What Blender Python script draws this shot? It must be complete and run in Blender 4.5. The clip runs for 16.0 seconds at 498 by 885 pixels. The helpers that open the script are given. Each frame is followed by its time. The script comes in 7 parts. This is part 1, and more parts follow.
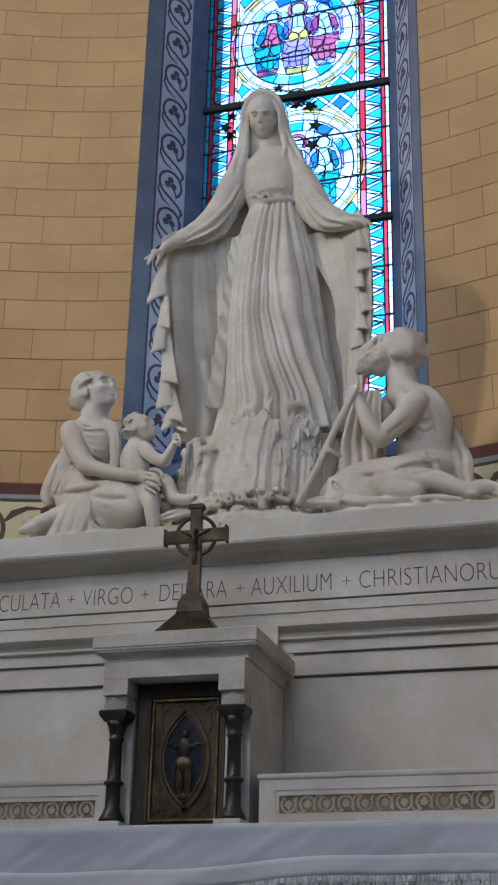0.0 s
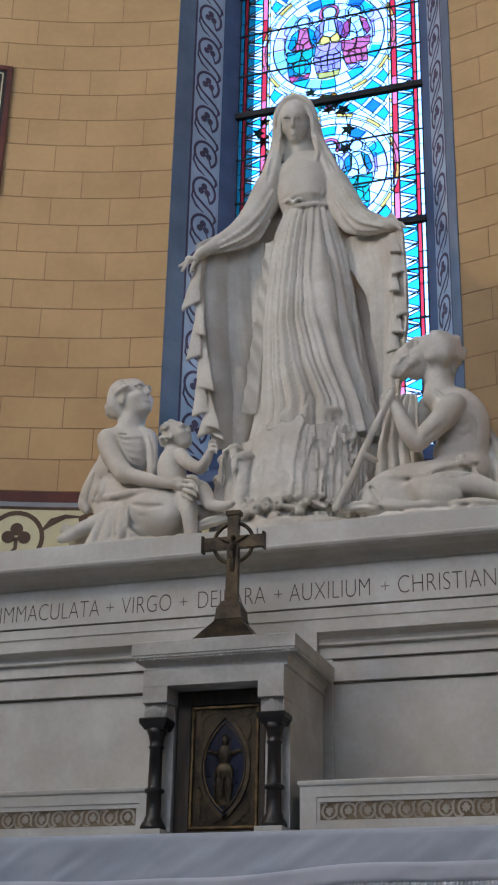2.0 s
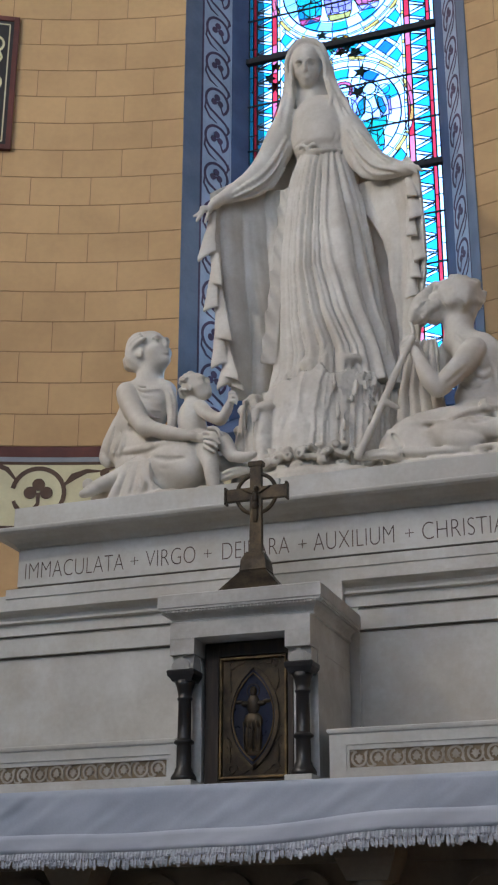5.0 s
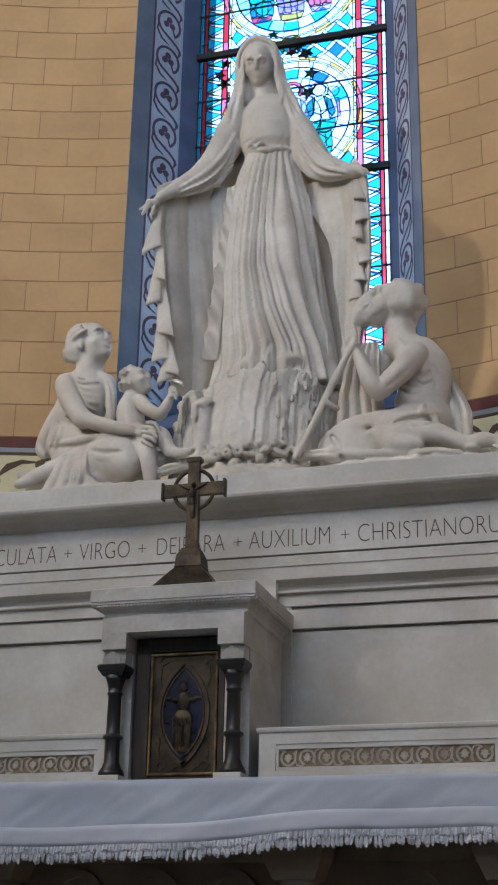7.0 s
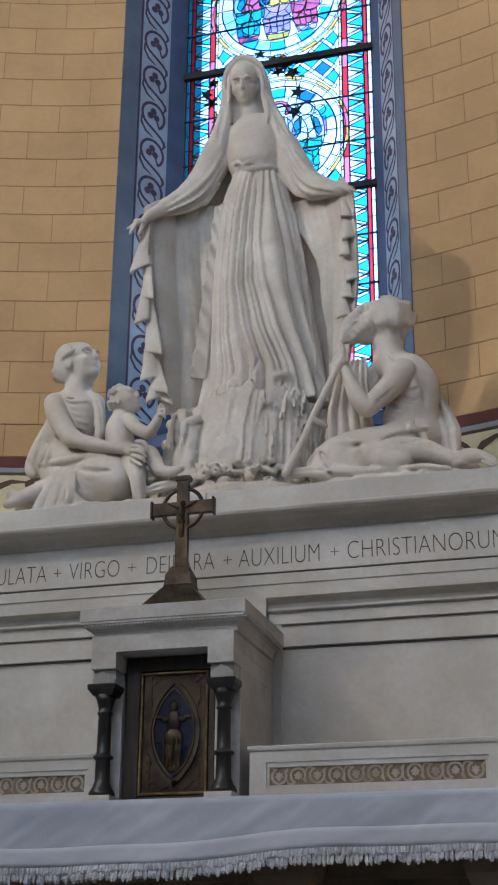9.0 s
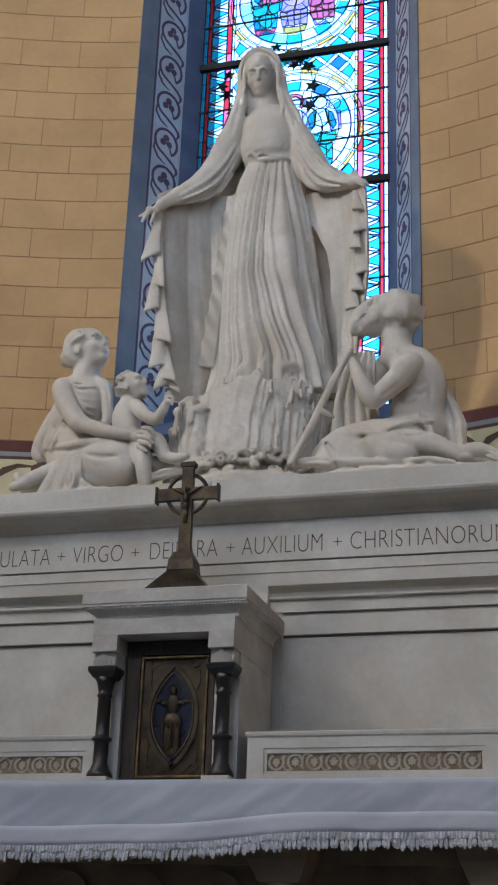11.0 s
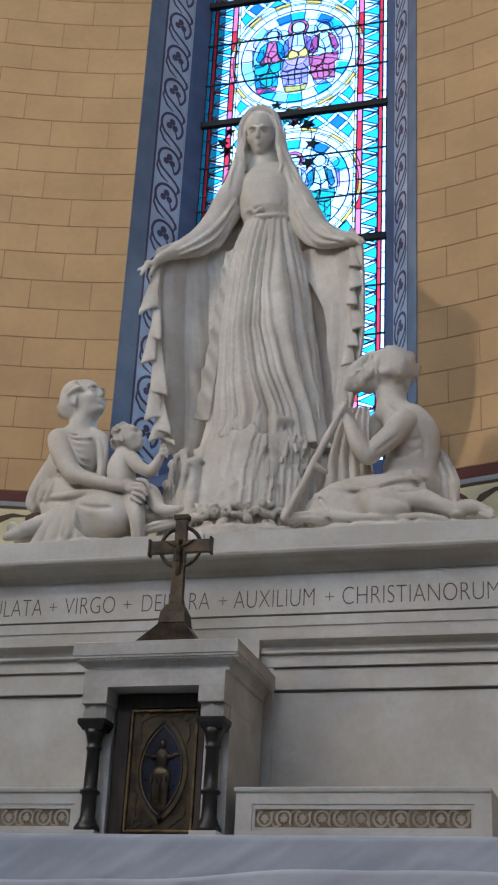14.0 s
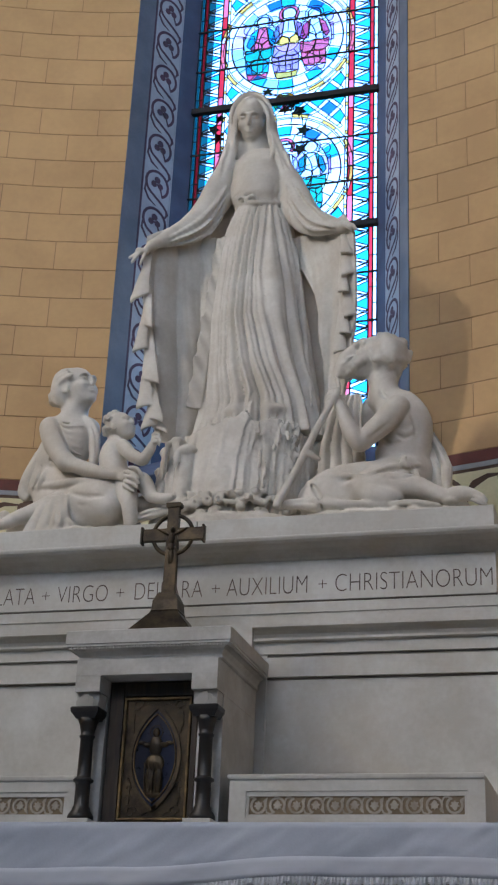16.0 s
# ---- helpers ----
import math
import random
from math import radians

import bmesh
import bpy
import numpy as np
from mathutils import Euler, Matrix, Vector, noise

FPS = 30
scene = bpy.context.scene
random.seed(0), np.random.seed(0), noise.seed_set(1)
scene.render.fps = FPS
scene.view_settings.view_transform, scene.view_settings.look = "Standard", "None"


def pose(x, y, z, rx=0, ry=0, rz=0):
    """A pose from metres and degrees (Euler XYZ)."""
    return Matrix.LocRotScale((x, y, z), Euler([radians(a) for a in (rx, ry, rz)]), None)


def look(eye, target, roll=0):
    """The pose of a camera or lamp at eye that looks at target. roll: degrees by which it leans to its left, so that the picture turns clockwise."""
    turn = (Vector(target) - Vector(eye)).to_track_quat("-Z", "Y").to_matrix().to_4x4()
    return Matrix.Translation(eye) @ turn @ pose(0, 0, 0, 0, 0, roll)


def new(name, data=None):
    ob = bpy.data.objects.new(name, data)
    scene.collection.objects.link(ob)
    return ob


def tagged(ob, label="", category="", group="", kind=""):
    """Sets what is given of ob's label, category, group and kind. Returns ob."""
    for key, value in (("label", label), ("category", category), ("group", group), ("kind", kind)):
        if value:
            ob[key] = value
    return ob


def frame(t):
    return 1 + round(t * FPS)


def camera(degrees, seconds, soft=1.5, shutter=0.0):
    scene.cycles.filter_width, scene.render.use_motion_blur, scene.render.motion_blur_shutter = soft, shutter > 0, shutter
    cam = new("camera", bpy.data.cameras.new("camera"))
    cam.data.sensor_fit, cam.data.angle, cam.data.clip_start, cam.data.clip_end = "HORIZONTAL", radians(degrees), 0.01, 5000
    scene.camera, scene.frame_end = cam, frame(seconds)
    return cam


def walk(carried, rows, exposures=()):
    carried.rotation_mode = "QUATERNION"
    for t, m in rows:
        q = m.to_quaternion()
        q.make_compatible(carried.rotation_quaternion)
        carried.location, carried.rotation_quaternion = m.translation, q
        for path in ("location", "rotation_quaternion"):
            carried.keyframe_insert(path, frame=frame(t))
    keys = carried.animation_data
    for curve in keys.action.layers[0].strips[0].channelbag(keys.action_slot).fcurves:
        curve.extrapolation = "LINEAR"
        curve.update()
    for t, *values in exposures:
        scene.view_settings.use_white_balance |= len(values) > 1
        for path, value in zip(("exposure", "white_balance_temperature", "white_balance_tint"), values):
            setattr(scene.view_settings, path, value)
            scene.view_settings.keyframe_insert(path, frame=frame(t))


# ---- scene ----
cam = camera(20.3, 16.0, soft=2.2)
PATH = [
    (0, (1.84, -4.987, 1.491), (1.295, -3.232, 2.28), 1.4),
    (0.5, (1.838, -4.987, 1.491), (1.298, -3.233, 2.287), 1.3),
    (1, (1.848, -4.987, 1.496), (1.303, -3.236, 2.293), 1.3),
    (1.5, (1.847, -4.993, 1.499), (1.283, -3.246, 2.291), 1.2),
    (2, (1.851, -4.982, 1.502), (1.253, -3.246, 2.295), 1.3),
    (2.5, (1.859, -4.98, 1.506), (1.257, -3.24, 2.289), 1.0),
    (3, (1.863, -4.973, 1.514), (1.257, -3.226, 2.278), 0.6),
    (3.5, (1.853, -4.985, 1.52), (1.227, -3.239, 2.27), 0.3),
    (3.7, (1.852, -4.981, 1.527), (1.215, -3.238, 2.272), 0.2),
    (5.8, (1.803, -4.952, 1.516), (1.205, -3.175, 2.212), 0.2),
    (6, (1.796, -4.946, 1.52), (1.23, -3.155, 2.208), 0.4),
    (6.5, (1.791, -4.944, 1.514), (1.251, -3.15, 2.214), 0.9),
    (7, (1.79, -4.954, 1.515), (1.254, -3.169, 2.24), 1.1),
    (7.5, (1.793, -4.96, 1.519), (1.254, -3.187, 2.27), 1.2),
    (8, (1.801, -4.956, 1.514), (1.262, -3.189, 2.282), 1.0),
    (8.5, (1.808, -4.964, 1.519), (1.276, -3.193, 2.282), 0.8),
    (9, (1.809, -4.954, 1.514), (1.285, -3.175, 2.263), 0.5),
    (9.2, (1.803, -4.967, 1.518), (1.286, -3.182, 2.255), 0.5),
    (11.3, (1.822, -4.955, 1.46), (1.275, -3.186, 2.215), 2.6),
    (11.5, (1.829, -4.959, 1.462), (1.275, -3.198, 2.232), 2.9),
    (12, (1.838, -4.965, 1.467), (1.285, -3.212, 2.254), 3.0),
    (12.5, (1.84, -4.965, 1.462), (1.292, -3.211, 2.25), 2.9),
    (13, (1.832, -4.963, 1.461), (1.29, -3.21, 2.258), 2.9),
    (13.5, (1.833, -4.965, 1.459), (1.3, -3.215, 2.269), 3.0),
    (14, (1.833, -4.978, 1.462), (1.309, -3.229, 2.278), 3.0),
    (14.5, (1.831, -4.971, 1.46), (1.307, -3.221, 2.273), 2.8),
    (15, (1.832, -4.97, 1.461), (1.311, -3.216, 2.269), 2.8),
    (15.5, (1.831, -4.972, 1.465), (1.314, -3.215, 2.268), 2.8),
    (16, (1.835, -4.967, 1.464), (1.319, -3.208, 2.265), 2.6),
]
EXPOSURE = -0.38
walk(cam, [(t, look(eye, target, roll)) for t, eye, target, roll in PATH], exposures=[(0.0, EXPOSURE - 0.12), (3.5, EXPOSURE - 0.08), (6.3, EXPOSURE + 0.08), (8.0, EXPOSURE), (12.0, EXPOSURE - 0.05), (16.0, EXPOSURE - 0.05)])

# ---------------------------------------------------------------- light
world = bpy.data.worlds.new("world")
scene.world = world
world.use_nodes = True
wn = world.node_tree.nodes
wn.clear()
sky = wn.new("ShaderNodeTexSky")
sky.sky_type, sky.sun_disc = "NISHITA", False
sky.sun_elevation, sky.sun_rotation = radians(38), radians(200)
wbg = wn.new("ShaderNodeBackground")
wbg.inputs["Strength"].default_value = 2.15
wout = wn.new("ShaderNodeOutputWorld")
world.node_tree.links.new(sky.outputs[0], wbg.inputs["Color"])
world.node_tree.links.new(wbg.outputs[0], wout.inputs["Surface"])


def daylight_lamp(name, m, width, height, power, colour):
    """A rectangular lamp with daylight colour: at a window opening, and for the added nave fill."""
    lamp = bpy.data.lights.new(name, "AREA")
    lamp.shape, lamp.size, lamp.size_y, lamp.energy, lamp.color = "RECTANGLE", width, height, power, colour
    ob = new(name, lamp)
    ob.matrix_world = m
    return ob


R, YC = 4.38, -3.0          # inner radius of the apse and its axis (x = 0)
KEY = daylight_lamp("daylight_choir_window", look((-3.95, -3.60, 7.62), (0.3, 0.6, 3.3)), 0.22, 0.6, 200, (1.0, 0.945, 0.86))
FILL = daylight_lamp("daylight_choir_window_opposite", look((4.05, -3.80, 6.4), (-0.6, 1.2, 5.0)), 0.5, 1.2, 24, (0.45, 0.68, 1.0))
# added blue fill from the front; the nave wall behind it has no opening
NAVE = daylight_lamp("daylight_nave_window", look((0.4, -11.6, 7.5), (0.0, 0.6, 4.2)), 3.2, 3.0, 105, (0.50, 0.75, 1.0))


# ---------------------------------------------------------------- materials
def rgb(c):
    return (*c, 1.0)


def surface(name, base, dark, rough=0.6, metal=0.0, scale=6.0, fine=60.0, bump=0.15, streak=None, spread=0.0, coat=0.0, stain=None):
    """A weathered surface: two scales of noise between base and dark, and fine relief."""
    m = bpy.data.materials.new(name)
    m.use_nodes = True
    nt = m.node_tree
    n, lk = nt.nodes, nt.links.new
    bs = n["Principled BSDF"]
    mp = n.new("ShaderNodeMapping")
    geo = n.new("ShaderNodeNewGeometry")
    lk(geo.outputs["Position"], mp.inputs["Vector"])
    if streak:
        mp.inputs["Scale"].default_value = streak
    big = n.new("ShaderNodeTexNoise")
    big.inputs["Scale"].default_value, big.inputs["Detail"].default_value = scale, 6
    small = n.new("ShaderNodeTexNoise")
    small.inputs["Scale"].default_value, small.inputs["Detail"].default_value = fine, 4
    lk(mp.outputs[0], big.inputs["Vector"]), lk(mp.outputs[0], small.inputs["Vector"])
    ramp = n.new("ShaderNodeValToRGB")
    ramp.color_ramp.elements[0].position, ramp.color_ramp.elements[1].position = 0.35, 0.68
    ramp.color_ramp.elements[0].color, ramp.color_ramp.elements[1].color = rgb(dark), rgb(base)
    add = n.new("ShaderNodeMath")
    add.operation = "MULTIPLY_ADD"
    add.inputs[1].default_value = 0.3
    sub = n.new("ShaderNodeMath")
    sub.operation = "SUBTRACT"
    sub.inputs[1].default_value = 0.15
    lk(small.outputs["Fac"], add.inputs[0]), lk(big.outputs["Fac"], sub.inputs[0]), lk(sub.outputs[0], add.inputs[2])
    lk(add.outputs[0], ramp.inputs[0])
    col = ramp.outputs[0]
    if stain:
        # broad uneven blotches of old damp and candle soot
        blot, br, mixc = n.new("ShaderNodeTexNoise"), n.new("ShaderNodeValToRGB"), n.new("ShaderNodeMix")
        blot.inputs["Scale"].default_value, blot.inputs["Detail"].default_value, blot.inputs["Roughness"].default_value = 2.6, 10, 0.72
        lk(mp.outputs[0], blot.inputs["Vector"])
        br.color_ramp.elements[0].position, br.color_ramp.elements[1].position = 0.47, 0.66
        br.color_ramp.elements[0].color, br.color_ramp.elements[1].color = (0, 0, 0, 1), (0.5, 0.5, 0.5, 1)
        lk(blot.outputs["Fac"], br.inputs[0])
        mixc.data_type = "RGBA"
        mixc.inputs[7].default_value = rgb(stain)
        lk(br.outputs[0], mixc.inputs[0]), lk(col, mixc.inputs[6])
        col = mixc.outputs[2]
    if spread:
        info = n.new("ShaderNodeObjectInfo")
        hsv = n.new("ShaderNodeHueSaturation")
        mr = n.new("ShaderNodeMapRange")
        mr.inputs["To Min"].default_value, mr.inputs["To Max"].default_value = 1 - spread, 1 + spread
        lk(info.outputs["Random"], mr.inputs["Value"]), lk(mr.outputs[0], hsv.inputs["Value"]), lk(col, hsv.inputs["Color"])
        col = hsv.outputs[0]
    lk(col, bs.inputs["Base Color"])
    rr = n.new("ShaderNodeMapRange")
    rr.inputs["To Min"].default_value, rr.inputs["To Max"].default_value = max(rough - 0.1, 0.05), min(rough + 0.12, 1)
    lk(small.outputs["Fac"], rr.inputs["Value"]), lk(rr.outputs[0], bs.inputs["Roughness"])
    bs.inputs["Metallic"].default_value = metal
    bs.inputs["Coat Weight"].default_value = coat
    bp = n.new("ShaderNodeBump")
    bp.inputs["Strength"].default_value, bp.inputs["Distance"].default_value = bump, 0.004
    lk(add.outputs[0], bp.inputs["Height"]), lk(bp.outputs[0], bs.inputs["Normal"])
    return m


def glass(name, colour, grain=0.25):
    """Coloured window glass that lets the sky through, with streaks in its tint."""
    m = bpy.data.materials.new(name)
    m.use_nodes = True
    n, lk = m.node_tree.nodes, m.node_tree.links.new
    n.clear()
    out, tr, gl, mx = n.new("ShaderNodeOutputMaterial"), n.new("ShaderNodeBsdfTransparent"), n.new("ShaderNodeBsdfGlossy"), n.new("ShaderNodeMixShader")
    info, hsv, mr, noi, geo = n.new("ShaderNodeObjectInfo"), n.new("ShaderNodeHueSaturation"), n.new("ShaderNodeMapRange"), n.new("ShaderNodeTexNoise"), n.new("ShaderNodeNewGeometry")
    noi.inputs["Scale"].default_value = 24
    lk(geo.outputs["Position"], noi.inputs["Vector"])
    isl = n.new("ShaderNodeMath")
    isl.operation = "ADD"
    lk(geo.outputs["Random Per Island"], isl.inputs[0]), lk(noi.outputs["Fac"], isl.inputs[1])
    mr.inputs["From Max"].default_value = 1.6
    mr.inputs["To Min"].default_value, mr.inputs["To Max"].default_value = 1 - grain, 1 + grain
    lk(isl.outputs[0], mr.inputs["Value"]), lk(mr.outputs[0], hsv.inputs["Value"])
    hsv.inputs["Color"].default_value = rgb(colour)
    lk(hsv.outputs[0], tr.inputs["Color"])
    gl.inputs["Roughness"].default_value = 0.15
    mx.inputs[0].default_value = 0.03
    lk(tr.outputs[0], mx.inputs[1]), lk(gl.outputs[0], mx.inputs[2]), lk(mx.outputs[0], out.inputs["Surface"])
    return m


MARBLE = surface("statue_marble", (0.70, 0.66, 0.595), (0.56, 0.515, 0.45), 0.55, scale=5, fine=55, bump=0.14, stain=(0.50, 0.43, 0.345))
STONE = surface("altar_marble", (0.58, 0.57, 0.535), (0.45, 0.435, 0.395), 0.5, scale=3.2, fine=46, bump=0.08, stain=(0.42, 0.36, 0.28))
STONE_T = surface("tabernacle_marble", (0.54, 0.535, 0.51), (0.38, 0.365, 0.335), 0.5, scale=5, fine=50, bump=0.1, stain=(0.30, 0.25, 0.19))
# dark tone that paints shadow into the thin retable grooves
GROOVE = surface("groove_shadow_tone", (0.22, 0.19, 0.16), (0.13, 0.11, 0.095), 0.8)
LETTER = surface("engraved_paint", (0.13, 0.085, 0.07), (0.07, 0.05, 0.045), 0.8)
BLOCK = surface("ochre_wall_paint", (0.60, 0.385, 0.185), (0.50, 0.315, 0.15), 0.8, scale=2.2, fine=30, bump=0.08, spread=0.035)
JOINT = surface("painted_joint", (0.30, 0.175, 0.09), (0.23, 0.135, 0.07), 0.85)
PLASTER = surface("plaster", (0.25, 0.28, 0.33), (0.18, 0.205, 0.25), 0.85, scale=1.2)
RED = surface("red_brown_paint", (0.16, 0.05, 0.04), (0.10, 0.035, 0.03), 0.8)
GREY = surface("grey_blue_paint", (0.33, 0.34, 0.36), (0.26, 0.27, 0.30), 0.8)
SLATE = surface("slate_blue_paint", (0.16, 0.19, 0.25), (0.11, 0.13, 0.18), 0.75)
NAVY = surface("dark_blue_paint", (0.10, 0.135, 0.23), (0.07, 0.095, 0.17), 0.7)
PALE = surface("pale_painted_ground", (0.50, 0.54, 0.62), (0.38, 0.42, 0.50), 0.75)
JAMBEDGE = surface("blue_grey_edge_paint", (0.19, 0.215, 0.27), (0.14, 0.165, 0.215), 0.8)
SCROLL = surface("purple_brown_paint", (0.12, 0.065, 0.11), (0.07, 0.045, 0.075), 0.75)
CREAM = surface("cream_paint", (0.72, 0.66, 0.42), (0.62, 0.56, 0.35), 0.75)
BROWN = surface("dark_brown_paint", (0.12, 0.07, 0.045), (0.08, 0.045, 0.03), 0.75)
BLACK = surface("black_paint", (0.03, 0.028, 0.026), (0.02, 0.018, 0.018), 0.7)
BRONZE = surface("dark_bronze", (0.105, 0.076, 0.044), (0.03, 0.023, 0.017), 0.45, metal=0.7, scale=12, fine=90, bump=0.2)
GILT = surface("worn_gilding", (0.26, 0.17, 0.07), (0.08, 0.05, 0.025), 0.5, metal=0.6, scale=18, fine=90, bump=0.15)
BRASS = surface("aged_brass", (0.085, 0.066, 0.045), (0.032, 0.027, 0.022), 0.42, metal=0.85, scale=14, fine=80, bump=0.15)
IRON = surface("iron", (0.03, 0.03, 0.034), (0.015, 0.015, 0.018), 0.6, metal=0.5)
ENAMEL = surface("blue_enamel", (0.012, 0.018, 0.045), (0.008, 0.010, 0.02), 0.3, metal=0.2)
WOOD = surface("dark_oak", (0.05, 0.032, 0.018), (0.022, 0.014, 0.009), 0.6, scale=5, fine=70, streak=(14, 14, 1.2))
COLUMN = surface("black_marble", (0.016, 0.014, 0.013), (0.009, 0.008, 0.008), 0.4, scale=14)
HEM = surface("white_hem_linen", (0.52, 0.55, 0.62), (0.48, 0.51, 0.58), 0.85, scale=3, fine=140, bump=0.05)
LINEN = surface("white_linen", (0.44, 0.48, 0.56), (0.37, 0.41, 0.49), 0.85, scale=4, fine=140, bump=0.1)
LACE = surface("white_lace", (0.56, 0.575, 0.63), (0.42, 0.43, 0.48), 0.9, scale=40, fine=200, bump=0.3)
# altar stone darkened in colour for the shade under the table slab
SHADEDSTONE = surface("shaded_altar_stone", (0.34, 0.28, 0.20), (0.24, 0.19, 0.14), 0.7, scale=5)
FLOOR = surface("floor_stone", (0.17, 0.16, 0.15), (0.11, 0.105, 0.10), 0.6, scale=3)
SCROLLSTONE = surface("carved_frieze_stone", (0.43, 0.385, 0.32), (0.30, 0.255, 0.20), 0.7, scale=14)
FRIEZEGROUND = surface("gilt_frieze_ground", (0.25, 0.19, 0.12), (0.18, 0.13, 0.08), 0.75, scale=16)

LEAF = surface("ivy_leaf", (0.035, 0.06, 0.02), (0.02, 0.035, 0.012), 0.5)


# ---------------------------------------------------------------- mesh helpers
def part(name, bm, material, parent=None, label="", smooth=False):
    me = bpy.data.meshes.new(name)
    bmesh.ops.recalc_face_normals(bm, faces=bm.faces)
    bm.to_mesh(me)
    bm.free()
    me.materials.append(material)
    if smooth:
        me.polygons.foreach_set("use_smooth", [True] * len(me.polygons))
    ob = new(name, me)
    if parent:
        ob.parent = parent
    if label:
        ob["label"] = label
    return ob


def thing(name, place, label, category, group="", kind=""):
    ob = new(name)
    ob.location = place
    ob.empty_display_size = 0.1
    return tagged(ob, label, category, group, kind)


def under(ob, thing_ob):
    """Hang a part built in world places under a thing that stands elsewhere."""
    ob.parent = thing_ob
    ob.matrix_parent_inverse = Matrix.Translation(thing_ob.location).inverted()
    return ob


def box(bm, x0, x1, y0, y1, z0, z1, bevel=0.0):
    vs = [bm.verts.new((x, y, z)) for z in (z0, z1) for x, y in ((x0, y0), (x1, y0), (x1, y1), (x0, y1))]
    fs = [bm.faces.new([vs[i] for i in f]) for f in ((3, 2, 1, 0), (4, 5, 6, 7), (0, 1, 5, 4), (1, 2, 6, 5), (2, 3, 7, 6), (3, 0, 4, 7))]
    if bevel:
        bmesh.ops.bevel(bm, geom=list({e for f in fs for e in f.edges}), offset=bevel, segments=2, affect="EDGES", profile=0.6)


def boxes(*specs, bevel=0.0):
    bm = bmesh.new()
    for s in specs:
        box(bm, *s, bevel=bevel)
    return bm


def lathe(bm, profile, cx, cy, seg=24):
    """A turned body: profile of (radius, z)."""
    rings = [[bm.verts.new((cx + r * math.cos(2 * math.pi * i / seg), cy + r * math.sin(2 * math.pi * i / seg), z)) for i in range(seg)] for r, z in profile]
    for a, b in zip(rings, rings[1:]):
        for i in range(seg):
            bm.faces.new((a[i], a[(i + 1) % seg], b[(i + 1) % seg], b[i]))
    bm.faces.new(rings[0][::-1]), bm.faces.new(rings[-1])


def sweep(bm, profile, x0, x1, yf, yb):
    """A moulding that returns at both ends: profile of (how far it stands out, z), from the bottom up."""
    loops = [[bm.verts.new(p) for p in ((x0 - o, yb, z), (x0 - o, yf - o, z), (x1 + o, yf - o, z), (x1 + o, yb, z))] for o, z in profile]
    for a, b in zip(loops, loops[1:]):
        for i in range(4):
            bm.faces.new((a[i], a[(i + 1) % 4], b[(i + 1) % 4], b[i]))
    bm.faces.new(loops[0][::-1]), bm.faces.new(loops[-1])


def prism(bm, outline, z0, z1):
    lo, hi = [bm.verts.new((x, y, z0)) for x, y in outline], [bm.verts.new((x, y, z1)) for x, y in outline]
    n = len(outline)
    for i in range(n):
        bm.faces.new((lo[i], lo[(i + 1) % n], hi[(i + 1) % n], hi[i]))
    bm.faces.new(lo[::-1]), bm.faces.new(hi)


def ribbon(bm, points, width, place, depth=0.003):
    """A flat band along 2D points (u, v), laid into the world by place(u, v, height)."""
    pts = [Vector(p) for p in points]
    rows = []
    for i, p in enumerate(pts):
        d = (pts[min(i + 1, len(pts) - 1)] - pts[max(i - 1, 0)]).normalized()
        s = Vector((-d.y, d.x)) * (width[i] if isinstance(width, (list, tuple)) else width) / 2
        rows.append([bm.verts.new(place(*(p + s * k), h)) for k, h in ((1, 0), (1, depth), (-1, depth), (-1, 0))])
    for a, b in zip(rows, rows[1:]):
        for k in range(3):
            bm.faces.new((a[k], a[k + 1], b[k + 1], b[k]))
    bm.faces.new(rows[0]), bm.faces.new(rows[-1][::-1])


def patch(bm, outline, place, depth=0.003):
    """A flat piece with an outline (u, v), laid into the world by place(u, v, height)."""
    lo, hi = [bm.verts.new(place(u, v, 0)) for u, v in outline], [bm.verts.new(place(u, v, depth)) for u, v in outline]
    n = len(outline)
    for i in range(n):
        bm.faces.new((lo[i], lo[(i + 1) % n], hi[(i + 1) % n], hi[i]))
    bm.faces.new(hi)


def arc(cu, cv, r, a0, a1, n=18, r1=None):
    return [(cu + (r + ((r1 if r1 else r) - r) * i / n) * math.cos(radians(a0 + (a1 - a0) * i / n)), cv + (r + ((r1 if r1 else r) - r) * i / n) * math.sin(radians(a0 + (a1 - a0) * i / n))) for i in range(n + 1)]


def disc(cu, cv, r, n=14):
    return arc(cu, cv, r, 0, 360 * (n - 1) / n, n - 1)


def on_wall(s, z, h=0.0):
    """A place on the round wall: s metres along it from the axis, z up, h proud of it."""
    a = s / R
    return ((R - h) * math.sin(a), YC + (R - h) * math.cos(a), z)


# ---------------------------------------------------------------- the church round the altar
WIN_S, WIN_Z0, WIN_Z1 = R * math.asin(0.825 / R), 4.17, 8.75      # the window's opening in the round wall
THICK = 0.62


